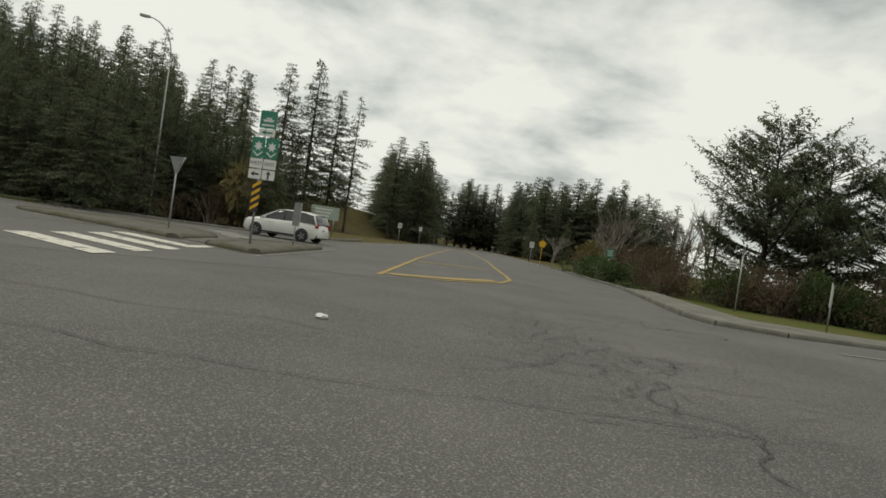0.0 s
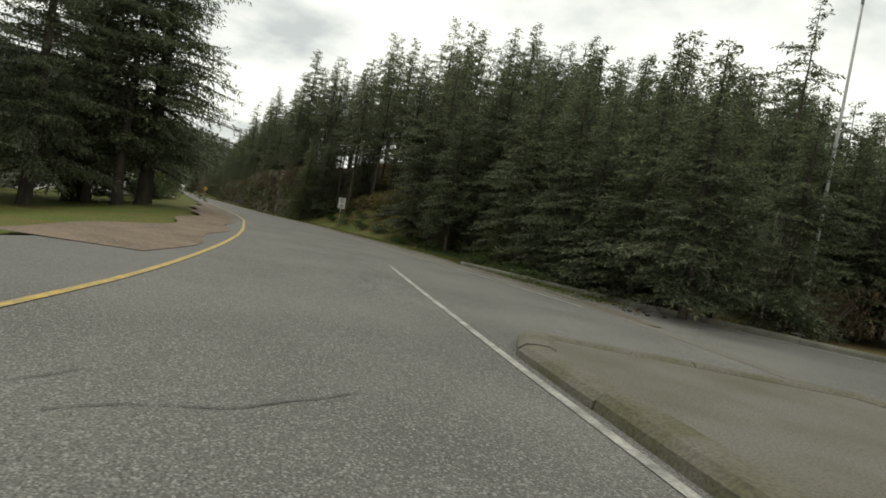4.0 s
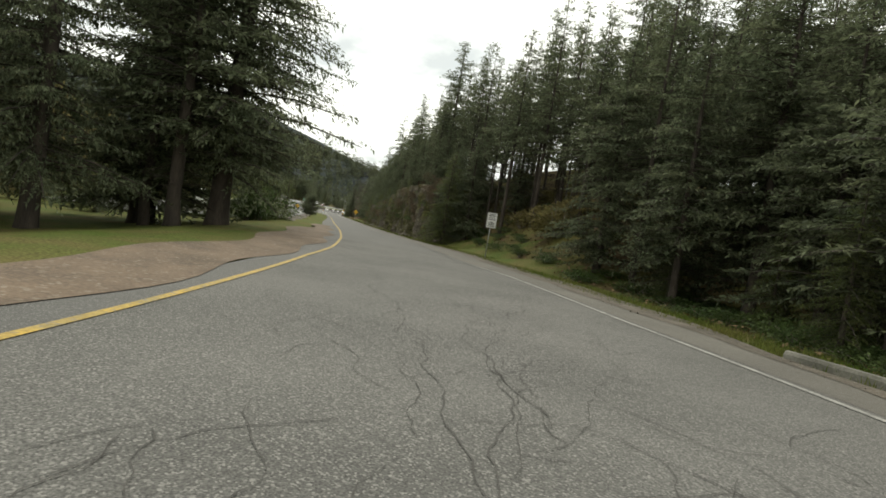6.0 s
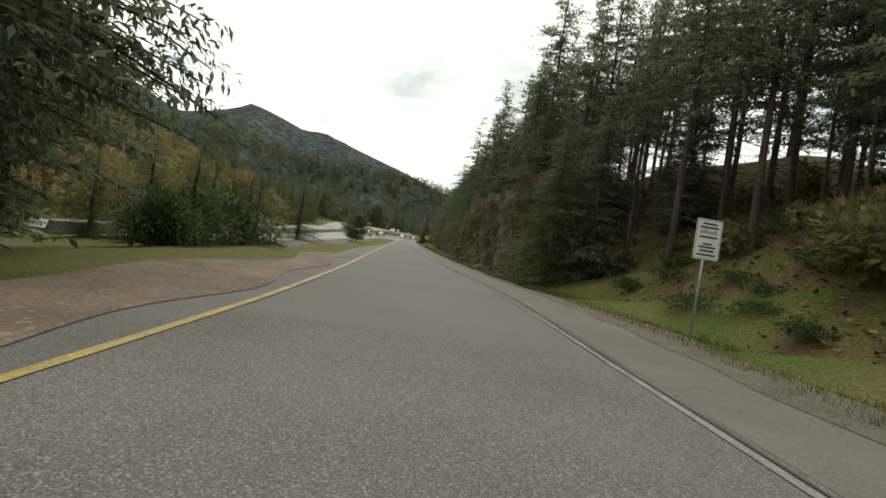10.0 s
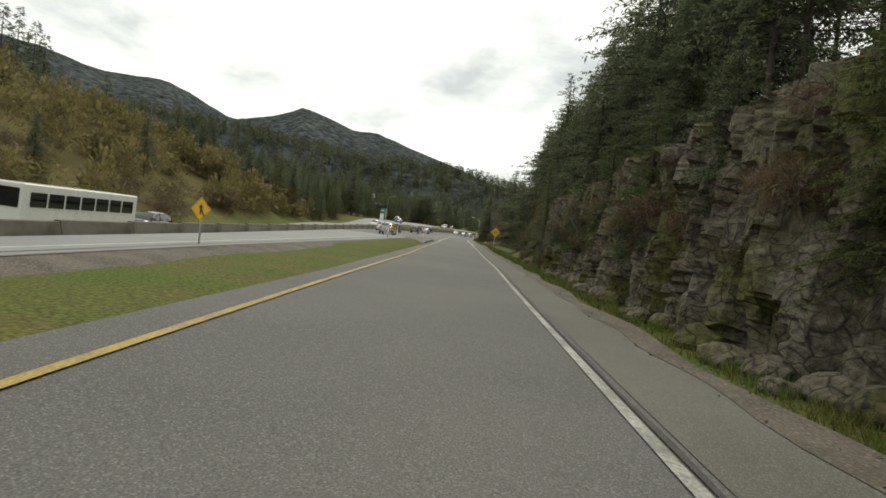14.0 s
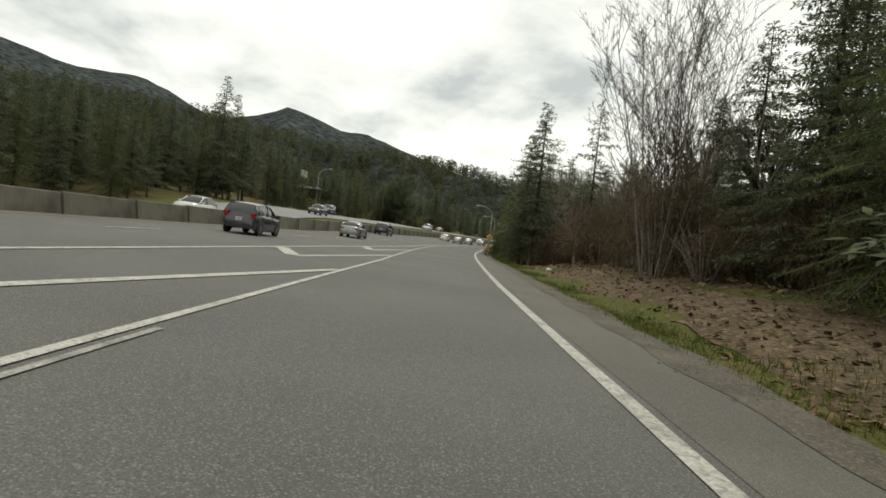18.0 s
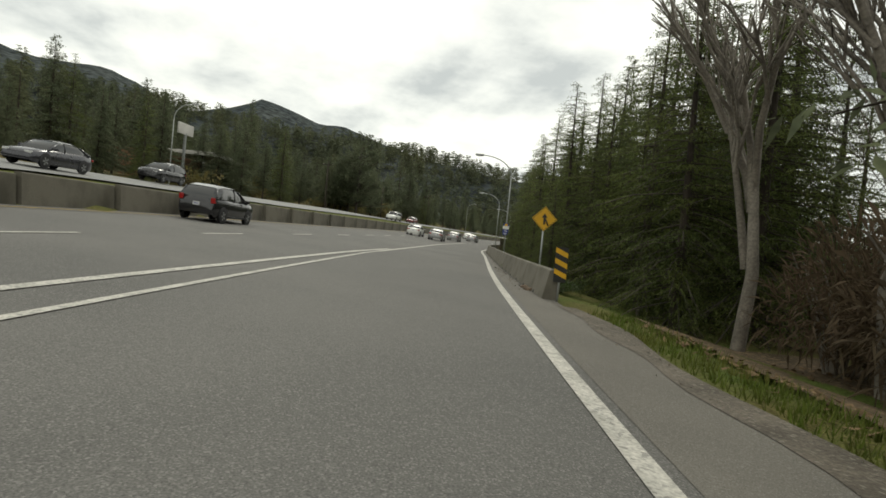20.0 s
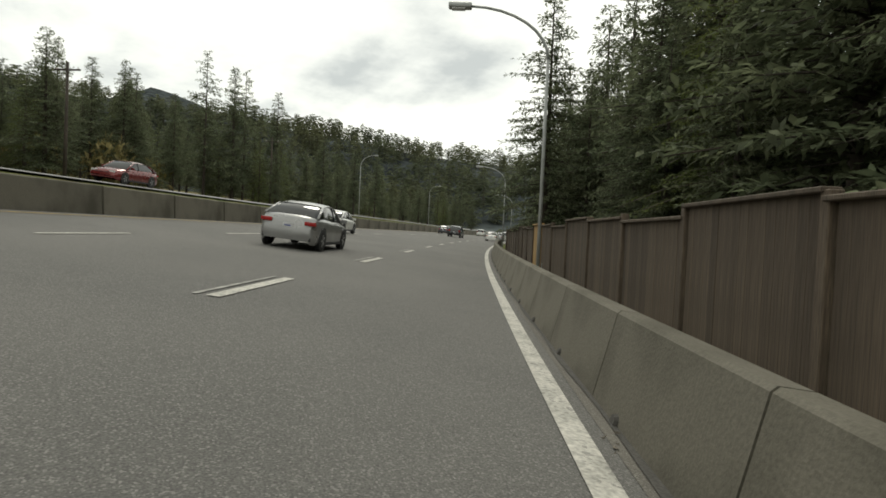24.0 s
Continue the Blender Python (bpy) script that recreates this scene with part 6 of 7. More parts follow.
wide = barrier_piece(4.96, 0.85, 0.55, 0.24)
root = tagged(empty("median_wall"), "long low concrete median wall of the highway", "barrier", "", "structure")
for i in range(100):
    s = 86 + 5.0 * i
    part_mesh("barrier_block", wide, root, "", along(s, wallf(s) - 0.3, -0.02) @ Matrix.Diagonal((1, 1, float(np.interp(s, [190, 270], [0.66, 1.25])), 1)))

# ---- wooden fence ----


def build_fence():
    root = tagged(empty("wooden_fence"), "dark stained board fence with two fresh cedar panels", "fence", "", "structure")
    bm = box(0.145, 0.02, 1.0, (0, 0, 0.5), 0.004)
    me_d, me_n = bpy.data.meshes.new("board"), bpy.data.meshes.new("board")
    bm.to_mesh(me_d)
    bm.to_mesh(me_n)
    bm.free()
    me_d.materials.append(M["fence_dark"])
    me_n.materials.append(M["fence_new"])

    def piece(name, sx, sy, sz, material):
        b = box(sx, sy, sz, (0, 0, 0), 0.008)
        me = bpy.data.meshes.new(name)
        b.to_mesh(me)
        b.free()
        me.materials.append(material)
        return me

    post = {k: piece("post", 0.1, 0.1, 2.5, M[k]) for k in ("fence_dark", "fence_new")}
    cap = {k: piece("cap_rail", 2.38, 0.14, 0.04, M[k]) for k in ("fence_dark", "fence_new")}
    rail = {k: piece("rail", 2.36, 0.04, 0.09, M[k]) for k in ("fence_dark", "fence_new")}
    rng = random.Random(2)
    panel = 2.4
    count = 0
    for i in range(34):
        s0 = 352.3 + panel * i
        fresh = i in (5, 6) or i == 14
        key = "fence_new" if fresh else "fence_dark"
        fl = 2.35 + 0.0 * i
        step = 0.06 * ((i * 7) % 3) - 0.03
        zt = 1.76 + step
        n = 16
        pm = along(s0, fl, 0.62, False)
        part_mesh("post", post[key], root, "", pm)
        mid_s = s0 + panel / 2
        part_mesh("cap_rail", cap[key], root, "", along(mid_s, fl, zt - 0.0, False) @ Matrix.Translation((0, 0, 0.02)))
        part_mesh("rail", rail[key], root, "", along(mid_s, fl + 0.05, zt - 0.3, False))
        part_mesh("rail", rail[key], root, "", along(mid_s, fl + 0.05, 0.15, False))
        if count < 300:
            for k in range(n):
                s = s0 + 0.08 + (k + 0.5) * (panel - 0.16) / n
                m = along(s, fl + rng.uniform(-0.004, 0.004), -0.35, False) @ Matrix.Diagonal((0.985, 1, zt + 0.35 - 0.0, 1))
                part_mesh("board", me_n if fresh else me_d, root, "", m)
                count += 1
        else:
            m = along(mid_s, fl, -0.35, False) @ Matrix.Diagonal((15.6, 1, zt + 0.35, 1))
            part_mesh("panel_boards", me_d if not fresh else me_n, root, "", m)


build_fence()

# ---- street lamps ----


def street_lamp(m, h, reach, toward, label, group="street lamps"):
    """A tapered pole with a davit arm; toward: the side of the arm in the pole's own frame (radians)."""
    root = tagged(empty("street_lamp", m), label, "street lamp", group)
    tube("pole", [(0, 0, -0.3), (0, 0, h * 0.5), (0, 0, h * 0.82)], [0.052, 0.048, 0.04], M["lamp_paint"], root, 12)
    c, s = math.cos(toward), math.sin(toward)
    pts = []
    for i in range(9):
        a = i / 8 * math.pi / 2
        pts.append((c * reach * (1 - math.cos(a)), s * reach * (1 - math.cos(a)), h * 0.82 + (h * 0.18) * math.sin(a)))
    tube("arm", pts, [0.045 - 0.0015 * i for i in range(9)], M["lamp_paint"], root, 10)
    bm = box(0.62, 0.26, 0.14, (0.28, 0, 0), 0.06, 3)
    head = part("lamp_head", bm, M["lamp_paint"], root, "", Matrix.Translation(pts[-1]) @ Matrix.Rotation(toward, 4, "Z"), True)
    part("lens", box(0.36, 0.2, 0.04, (0.32, 0, -0.08), 0.015, 2), M["head"], head, "clear lamp lens")
    bm = box(0.36, 0.36, 0.03, (0, 0, 0.02), 0.008)
    part("base_plate", bm, M["galv"], root)
    bm = box(0.1, 0.02, 0.3, (0, -0.105, 0.6), 0.006)
    part("access_cover", bm, M["galv"], root)
    return root


for s, l in ((312.5, 2.35), (347.3, 1.83), (383.5, 2.0), (421, 2.0), (458, 2.1)):
    street_lamp(along(s, l, 0, False), 7.45, 2.1, radians(90), "tall pale grey street lamp with curved arm behind the barrier")
street_lamp(Matrix.Translation((-17.4, 39.6, 0)), 12.7, 1.5, radians(200), "tall pale grey street lamp with curved arm at the slip lane")
for s, l in ((330, -33), (452, -20), (500, -20)):
    street_lamp(along(s, l, 0, False), 9.0, 2.0, radians(-90), "far street lamp beyond the highway")

# ---- signs ----


def text_mesh(body, size, material, parent, m, name="lettering", align="CENTER"):
    cu = bpy.data.curves.new(name, "FONT")
    cu.body, cu.size, cu.align_x, cu.align_y, cu.extrude = body, size, align, "CENTER", 0.0015
    tmp = bpy.data.objects.new(name, cu)
    scene.collection.objects.link(tmp)
    me = bpy.data.meshes.new_from_object(tmp.evaluated_get(bpy.context.evaluated_depsgraph_get()))
    bpy.data.objects.remove(tmp)
    me.materials.clear()
    me.materials.append(material)
    return part_mesh(name, me, parent, "", m)


def plate(name, pts, material, parent, y, label="", thick=0.004):
    """A flat plate in the x-z plane, facing -y."""
    bm = bmesh.new()
    f = bm.faces.new([bm.verts.new((x, y, z)) for x, z in pts])
    r = bmesh.ops.extrude_face_region(bm, geom=[f])
    for v in r["geom"]:
        if isinstance(v, bmesh.types.BMVert):
            v.co.y -= thick
    bmesh.ops.recalc_face_normals(bm, faces=bm.faces[:])
    return part(name, bm, material, parent, label)


def rect(x, z, w, h):
    return [(x - w / 2, z - h / 2), (x + w / 2, z - h / 2), (x + w / 2, z + h / 2), (x - w / 2, z + h / 2)]


def ngon(x, z, r, n, a0=0.0):
    return [(x + r * math.cos(a0 + 2 * math.pi * i / n), z + r * math.sin(a0 + 2 * math.pi * i / n)) for i in range(n)]


def rrect(x, z, w, h, r=0.04):
    out = []
    for cx, cz, a in ((w / 2 - r, h / 2 - r, 0), (-w / 2 + r, h / 2 - r, 90), (-w / 2 + r, -h / 2 + r, 180), (w / 2 - r, -h / 2 + r, 270)):
        for k in range(4):
            t = radians(a + 30 * k)
            out.append((x + cx + r * math.cos(t), z + cz + r * math.sin(t)))
    return out


FRONT = Matrix.Rotation(radians(90), 4, "X")


def sign_root(name, x, y, z, face, label, group="road signs"):
    """face: compass of the sign's front normal as an angle of the x-y plane in degrees."""
    return tagged(empty(name, Matrix.Translation((x, y, z)) @ Matrix.Rotation(radians(face + 90), 4, "Z")), label, "sign", group)


def arrow(parent, x, z, w, h, turn, material, y):
    pts = [(-0.5, 0), (-0.1, 0.4), (-0.1, 0.14), (0.5, 0.14), (0.5, -0.14), (-0.1, -0.14), (-0.1, -0.4)]
    c, s = math.cos(turn), math.sin(turn)
    plate("arrow", [(x + (px * w * c - pz * h * s), z + (px * w * s + pz * h * c)) for px, pz in pts][::-1], material, parent, y)


def guide_sign():
    r = sign_root("route_sign_assembly", -5.7, 21.1, 0.12, -100, "tall route sign post with green boards and a striped hazard board")
    tube("post", [(0, 0.03, -0.3), (0, 0.03, 4.75)], [0.045, 0.045], M["galv"], r, 8)
    tube("post", [(0.32, 0.03, 2.35), (0.32, 0.03, 4.0)], [0.02, 0.02], M["galv"], r, 8)
    b = plate("ferry_board", rrect(0.08, 4.42, 0.62, 0.62), M["sign_green"], r, -0.02, "green board with a white vessel symbol")
    plate("vessel_symbol", [(-0.12, 4.42), (0.3, 4.42), (0.24, 4.34), (-0.08, 4.34)][::-1], M["sign_white"], b, -0.026)
    plate("vessel_cabin", rect(0.1, 4.46, 0.2, 0.06), M["sign_white"], b, -0.026)
    plate("name_bar", rect(0.08, 4.22, 0.46, 0.07), M["sign_white"], b, -0.026)
    a = plate("arrow_tab", rrect(0.08, 3.96, 0.60, 0.26), M["sign_white"], r, -0.02, "white tab with a green arrow")
    arrow(a, 0.08, 3.96, 0.42, 0.2, 0.0, M["sign_green"], -0.026)
    for x, word, turn in ((-0.16, "WEST", 0.0), (0.34, "EAST", -math.pi / 2)):
        sh = plate("route_shield", rrect(x, 3.42, 0.47, 0.72), M["sign_green"], r, -0.021, "green route shield with a white leaf shape")
        plate("shield_border", [(x - 0.17, 3.25), (x, 3.1), (x + 0.17, 3.25), (x + 0.17, 3.3), (x, 3.16), (x - 0.17, 3.3)], M["sign_white"], sh, -0.027)
        leaf = []
        for k in range(14):
            rr = (0.17, 0.09)[k % 2]
            t = math.pi / 2 + 2 * math.pi * k / 14
            leaf.append((x + rr * math.cos(t), 3.47 + rr * math.sin(t) * 1.1))
        plate("leaf_shape", leaf, M["sign_white"], sh, -0.027)
        tab = plate("direction_tab", rrect(x, 2.86, 0.47, 0.34, 0.03), M["sign_white"], r, -0.021, "white tab with black direction word")
        text_mesh(word, 0.17, M["sign_black"], tab, Matrix.Translation((x, -0.027, 2.86)) @ FRONT)
        t2 = plate("arrow_tab", rrect(x, 2.48, 0.47, 0.34, 0.03), M["sign_white"], r, -0.021, "white tab with a black arrow")
        arrow(t2, x, 2.48, 0.3, 0.22, turn, M["sign_black"], -0.027)
    h = plate("hazard_board", rect(-0.02, 1.62, 0.3, 0.98), M["sign_black"], r, -0.015, "black and yellow striped hazard board")
    for k in range(4):
        z = 1.18 + k * 0.26
        plate("stripe", [(-0.17, z), (0.13, z + 0.22), (0.13, z + 0.34), (-0.17, z + 0.12)], M["sign_yellow"], h, -0.021)
    return r


guide_sign()

# marker seen from behind on the island
r = sign_root("keep_right_marker", -4.75, 23.9, 0.12, 75, "grey bare back of a tall narrow island marker")
tube("post", [(0, 0, -0.2), (0, 0, 1.75)], [0.03, 0.03], M["galv"], r, 8)
plate("board", rrect(0, 1.3, 0.3, 0.95), M["sign_back"], r, 0.03)
plate("board", rrect(0.0, 1.3, 0.3, 0.95), M["sign_white"], r, -0.03)
for x, y, f, h in ((16.1, 21.7, 150, 1.75),):
    r = sign_root("corner_marker", x, y, 0.1, f, "white narrow marker board on a steel post")
    tube("post", [(0, 0, -0.2), (0, 0, h - 0.1)], [0.03, 0.03], M["galv"], r, 8)
    plate("board", rrect(0, h - 0.5, 0.3, 0.95), M["sign_white"], r, -0.035)

# give-way triangle, its bare back to the road
r = sign_root("yield_sign", -9.75, 24.1, 0.12, 60, "grey bare back of a triangular give-way sign")
tube("post", [(0, 0, -0.2), (0, 0, 2.85)], [0.032, 0.032], M["galv"], r, 8)
plate("triangle_back", [(-0.42, 2.88), (0, 2.2), (0.42, 2.88)], M["sign_back"], r, 0.05)
plate("triangle_front", [(-0.42, 2.88), (0, 2.2), (0.42, 2.88)], M["sign_white"], r, -0.04)
# eight-sided sign back at the corner
r = sign_root("stop_sign", 15.9, 27.8, 0.1, 150, "grey bare back of an eight-sided stop sign")
tube("post", [(0, 0, -0.2), (0, 0, 3.0)], [0.035, 0.035], M["galv"], r, 8)
plate("octagon_back", ngon(0, 2.95, 0.42, 8, math.pi / 8), M["sign_back"], r, 0.05)
plate("octagon_front", ngon(0, 2.95, 0.42, 8, math.pi / 8), M["sign_back"], r, -0.04)
# small distant signs along the street
for x, y, h, kind in ((13.6, 62, 2.6, "yellow"), (12.9, 64, 2.5, "white"), (0.9, 95, 2.8, "white"), (-1.9, 74, 2.6, "white"), (14.2, 42, 2.4, "green"), (18.6, 33.5, 2.6, "white")):
    r = sign_root("street_sign", x, y, 0, -95, "small %s street sign on a thin post" % kind)
    tube("post", [(0, 0, -0.2), (0, 0, h)], [0.03, 0.03], M["sign_yellow"] if kind == "yellow" else M["galv"], r, 6)
    if kind == "yellow":
        plate("board", ngon(0, h - 0.2, 0.42, 5, math.pi / 2), M["sign_yellow"], r, -0.035)
    else:
        b = plate("board", rrect(0, h - 0.3, 0.5, 0.62), M["sign_white"] if kind == "white" else M["sign_green"], r, -0.035)
        for k in range(3):
            plate("text_bar", rect(0, h - 0.14 - 0.15 * k, 0.34, 0.05), M["sign_black"] if kind == "white" else M["sign_white"], b, -0.041)
# green board on the grass knoll
r = sign_root("green_board", -9.5, 62, 0.0, -75, "pale green information board on two posts")
for x in (-1.0, 1.0):
    tube("post", [(x, 0.03, -0.2), (x, 0.03, 2.3)], [0.05, 0.05], M["galv"], r, 8)
b = plate("board", rrect(0, 2.3, 2.9, 1.35), M["sign_pale"], r, -0.03)
for k in range(3):
    plate("text_bar", rect(-0.2, 2.65 - 0.33 * k, 1.9 - 0.3 * k, 0.14), M["sign_white"], b, -0.037)

# speed sign on the bank
p = place(70.9, 5.9)
r = sign_root("speed_sign", p.x, p.y, p.z + 0.15, math.degrees(heading(68)) + 180 + 8, "white speed notice on a slightly leaning post")
tube("post", [(-0.03, 0.03, -0.3), (0.0, 0.03, 2.5)], [0.028, 0.028], M["galv"], r, 8)
b = plate("board", rrect(0.0, 2.08, 0.62, 0.88), M["sign_white"], r, -0.02)
plate("border", rrect(0.0, 2.08, 0.58, 0.84), M["sign_black"], b, -0.0245, "", 0.0008)
plate("field", rrect(0.0, 2.08, 0.56, 0.82), M["sign_white"], b, -0.0255, "", 0.0008)
text_mesh("60km/h", 0.135, M["sign_black"], b, Matrix.Translation((0, -0.0275, 2.24)) @ FRONT)
for z, w in ((2.42, 0.34), (2.34, 0.44), (2.13, 0.44), (1.98, 0.2), (1.91, 0.4), (1.83, 0.34), (1.74, 0.44)):
    plate("text_bar", rect(0, z, w, 0.038), M["sign_black"], b, -0.0265)


def diamond_sign(s, l, half, zc, label, face, symbol, lean=0.0):
    p = place(s, l)
    r = sign_root("warning_sign", p.x, p.y, p.z, face, label)
    tube("post", [(-lean, 0.03, -0.3), (0, 0.03, zc + half * 0.4)], [0.03, 0.03], M["galv"], r, 8)
    d = plate("diamond", ngon(0, zc, half, 4, 0), M["sign_yellow"], r, -0.02)
    plate("border", ngon(0, zc, half * 0.93, 4, 0), M["sign_black"], d, -0.0245, "", 0.0008)
    plate("field", ngon(0, zc, half * 0.89, 4, 0), M["sign_yellow"], d, -0.0258, "", 0.0008)
    y = -0.03
    if symbol == "bicycle":
        for x in (-0.2, 0.2):
            ring = tube_mesh([(x + 0.14 * math.cos(t), y, zc - 0.06 + 0.14 * math.sin(t)) for t in np.linspace(0, 2 * math.pi, 19)], [0.016] * 19, 5, False)
            part_mesh("wheel_ring", mesh_of("wheel_ring", ring[0], ring[1], M["sign_black"]), d)
        for a, b in (((-0.2, -0.06), (-0.08, 0.12)), ((-0.08, 0.12), (0.14, 0.12)), ((0.14, 0.12), (0.0, -0.06)), ((0.0, -0.06), (-0.2, -0.06)), ((0.0, -0.06), (-0.1, 0.17)), ((0.2, -0.06), (0.12, 0.2)), ((0.12, 0.2), (0.2, 0.22)), ((-0.16, 0.18), (-0.05, 0.18))):
            tube("frame_bar", [(a[0], y, zc + a[1]), (b[0], y, zc + b[1])], [0.014, 0.014], M["sign_black"], d, 5)
    else:
        arrow(d, 0.0, zc, half * 0.9, half * 0.55, -math.pi / 2, M["sign_black"], -0.028)
        tube("merge_branch", [(0.14, y, zc - 0.22), (0.02, y, zc + 0.02)], [0.025, 0.025], M["sign_black"], d, 5)
    return r


diamond_sign(183.0, 3.95, 0.56, 2.05, "yellow diamond warning sign with a black bicycle", math.degrees(heading(184)) + 180, "bicycle", 0.12)
diamond_sign(134.2, -7.9, 0.37, 1.0, "yellow diamond warning sign with a black merge symbol", math.degrees(heading(133)) + 165, "merge")
diamond_sign(290.0, 2.6, 0.42, 2.3, "yellow diamond warning sign above the barrier end", math.degrees(heading(288)) + 180, "merge")
for hs, hl in ((285.2, 2.55), (179.2, -7.2)):
    p = place(hs, hl)
    r = sign_root("hazard_marker", p.x, p.y, p.z, math.degrees(heading(hs)) + 180, "black and yellow striped marker board on a post")
    tube("post", [(0, 0.02, -0.3), (0, 0.02, 1.3)], [0.03, 0.03], M["galv"], r, 8)
    h = plate("board", rect(0, 0.95, 0.32, 0.9), M["sign_black"], r, -0.012)
    for z in (0.58, 0.85, 1.12):
        plate("stripe", [(-0.16, z + 0.14), (0.16, z), (0.16, z + 0.13), (-0.16, z + 0.27)], M["sign_yellow"], h, -0.018)
p = place(179.5, -8.5)
r = sign_root("highway_sign", p.x, p.y, p.z, math.degrees(heading(186)) + 170, "green highway board on a steel post")
tube("post", [(0.35, 0.03, -0.3), (0.35, 0.03, 2.9)], [0.04, 0.04], M["galv"], r, 8)
b = plate("board", rrect(0, 2.62, 0.5, 0.55), M["sign_green"], r, -0.02)
plate("tab", rrect(-0.05, 2.02, 0.42, 0.6), M["sign_white"], r, -0.02)
plate("text_bar", rect(0, 2.66, 0.3, 0.08), M["sign_white"], b, -0.026)
# slim posts on the grass nose
for s, l, h in ((177.5, -3.8, 1.15), (168, -6.3, 1.2), (184, -7.2, 1.1)):
    p = place(s, l)
    r = tagged(empty("delineator_post", Matrix.Translation(p)), "slim yellow and white delineator post on the grass", "post", "delineators")
    tube("shaft", [(0, 0, -0.15), (0, 0, h)], [0.045, 0.045], M["sign_white"], r, 8)
    tube("sleeve", [(0, 0, h * 0.72), (0, 0, h * 0.98)], [0.05, 0.05], M["sign_yellow"], r, 8)
# blue notice on the lamp post
p = place(312.5, 2.35)
r = tagged(empty("lamp_notice", Matrix.Translation(p) @ Matrix.Rotation(heading(312.5) + math.pi + math.pi / 2 - 0.25, 4, "Z") @ Matrix.Translation((0, 0, 0.75)) @ Matrix.Diagonal((0.66, 0.66, 0.66, 1))), "white and blue notice strapped to the lamp post", "sign", "road signs")
plate("sun_panel", ngon(0, 2.75, 0.33, 20, 0), M["sign_blue"], r, -0.115)
plate("sun_disc", ngon(0, 2.82, 0.17, 16, 0), M["sign_yellow"], r, -0.120)
plate("white_panel", rrect(0, 2.55, 0.68, 0.34, 0.03), M["sign_white"], r, -0.122)
plate("blue_panel", rrect(-0.02, 2.2, 0.62, 0.34, 0.03), M["sign_blue"], r, -0.118)
plate("lower_panel", rrect(-0.04, 1.9, 0.52, 0.28, 0.03), M["sign_blue"], r, -0.118)
for z, w in ((2.28, 0.3), (2.16, 0.36), (1.95, 0.36), (1.85, 0.26)):
    plate("text_bar", rect(-0.03, z, w, 0.05), M["sign_white"], r, -0.124)

# ---- vehicles ----


def loft(sections, closed_ends=True):
    k = len(sections[0])
    vs = [p for sec in sections for p in sec]
    fs = [(i * k + j, i * k + j + 1, (i + 1) * k + j + 1, (i + 1) * k + j) for i in range(len(sections) - 1) for j in range(k - 1)]
    if closed_ends:
        fs.append(tuple(range(k))[::-1])
        fs.append(tuple((len(sections) - 1) * k + j for j in range(k)))
    return vs, fs


WHEEL = None


def wheel_parts():
    def lathe(prof, seg=20):
        vs, fs = [], []
        n = len(prof)
        for i in range(seg):
            a = 2 * math.pi * i / seg
            vs += [(r * math.cos(a), y, r * math.sin(a)) for r, y in prof]
        for i in range(seg):
            for j in range(n - 1):
                a, b = i * n + j, ((i + 1) % seg) * n + j
                fs.append((a, a + 1, b + 1, b))
        return vs, fs

    ty = lathe([(0.21, -0.1), (0.31, -0.105), (0.335, -0.07), (0.335, 0.07), (0.31, 0.105), (0.21, 0.1)])
    rv, rf = lathe([(0.215, 0.085), (0.2, 0.07), (0.05, 0.075), (0.0, 0.085)])
    for k in range(5):
        a = 2 * math.pi * k / 5
        c, s = math.cos(a), math.sin(a)
        o = len(rv)
        for r, w in ((0.04, 0.03), (0.205, 0.04)):
            for sg in (-1, 1):
                rv.append((c * r - s * w * sg, 0.1, s * r + c * w * sg))
        rf.append((o, o + 1, o + 3, o + 2))
    return mesh_of("tyre", *ty, M["tyre"], True), mesh_of("rim", rv, rf, M["rim"])


TYRE, RIM = wheel_parts()

# length, width, then side stations as fractions of length from the tail: (x, deck height) and cabin (x, roof height)
CARS = {
    "sedan": (4.65, 1.82, 0.18, [(0, 0.62), (0.02, 0.92), (0.06, 1.02), (0.2, 1.04), (0.5, 0.98), (0.68, 0.96), (0.8, 0.88), (0.93, 0.78), (0.985, 0.66), (1, 0.5)], [(0.07, 1.02), (0.24, 1.38), (0.36, 1.46), (0.5, 1.46), (0.58, 1.41), (0.76, 0.93)], 0.74),
    "hatch": (4.05, 1.70, 0.2, [(0, 0.6), (0.015, 0.95), (0.04, 1.05), (0.3, 1.04), (0.6, 1.0), (0.74, 0.98), (0.86, 0.9), (0.96, 0.78), (1, 0.55)], [(0.02, 1.05), (0.09, 1.44), (0.2, 1.52), (0.45, 1.53), (0.56, 1.47), (0.82, 0.96)], 0.76),
    "suv": (4.65, 1.88, 0.24, [(0, 0.7), (0.015, 1.0), (0.04, 1.1), (0.3, 1.1), (0.6, 1.06), (0.72, 1.07), (0.84, 1.04), (0.94, 0.97), (0.985, 0.84), (1, 0.6)], [(0.015, 1.1), (0.07, 1.55), (0.2, 1.66), (0.45, 1.67), (0.56, 1.6), (0.77, 1.03)], 0.76),
    "pickup": (5.6, 1.95, 0.3, [(0, 0.8), (0.01, 1.12), (0.3, 1.14), (0.6, 1.12), (0.75, 1.1), (0.9, 1.05), (0.98, 0.92), (1, 0.6)], [(0.02, 1.13), (0.05, 1.68), (0.3, 1.74), (0.5, 1.8), (0.6, 1.76), (0.76, 1.1)], 0.78),
}


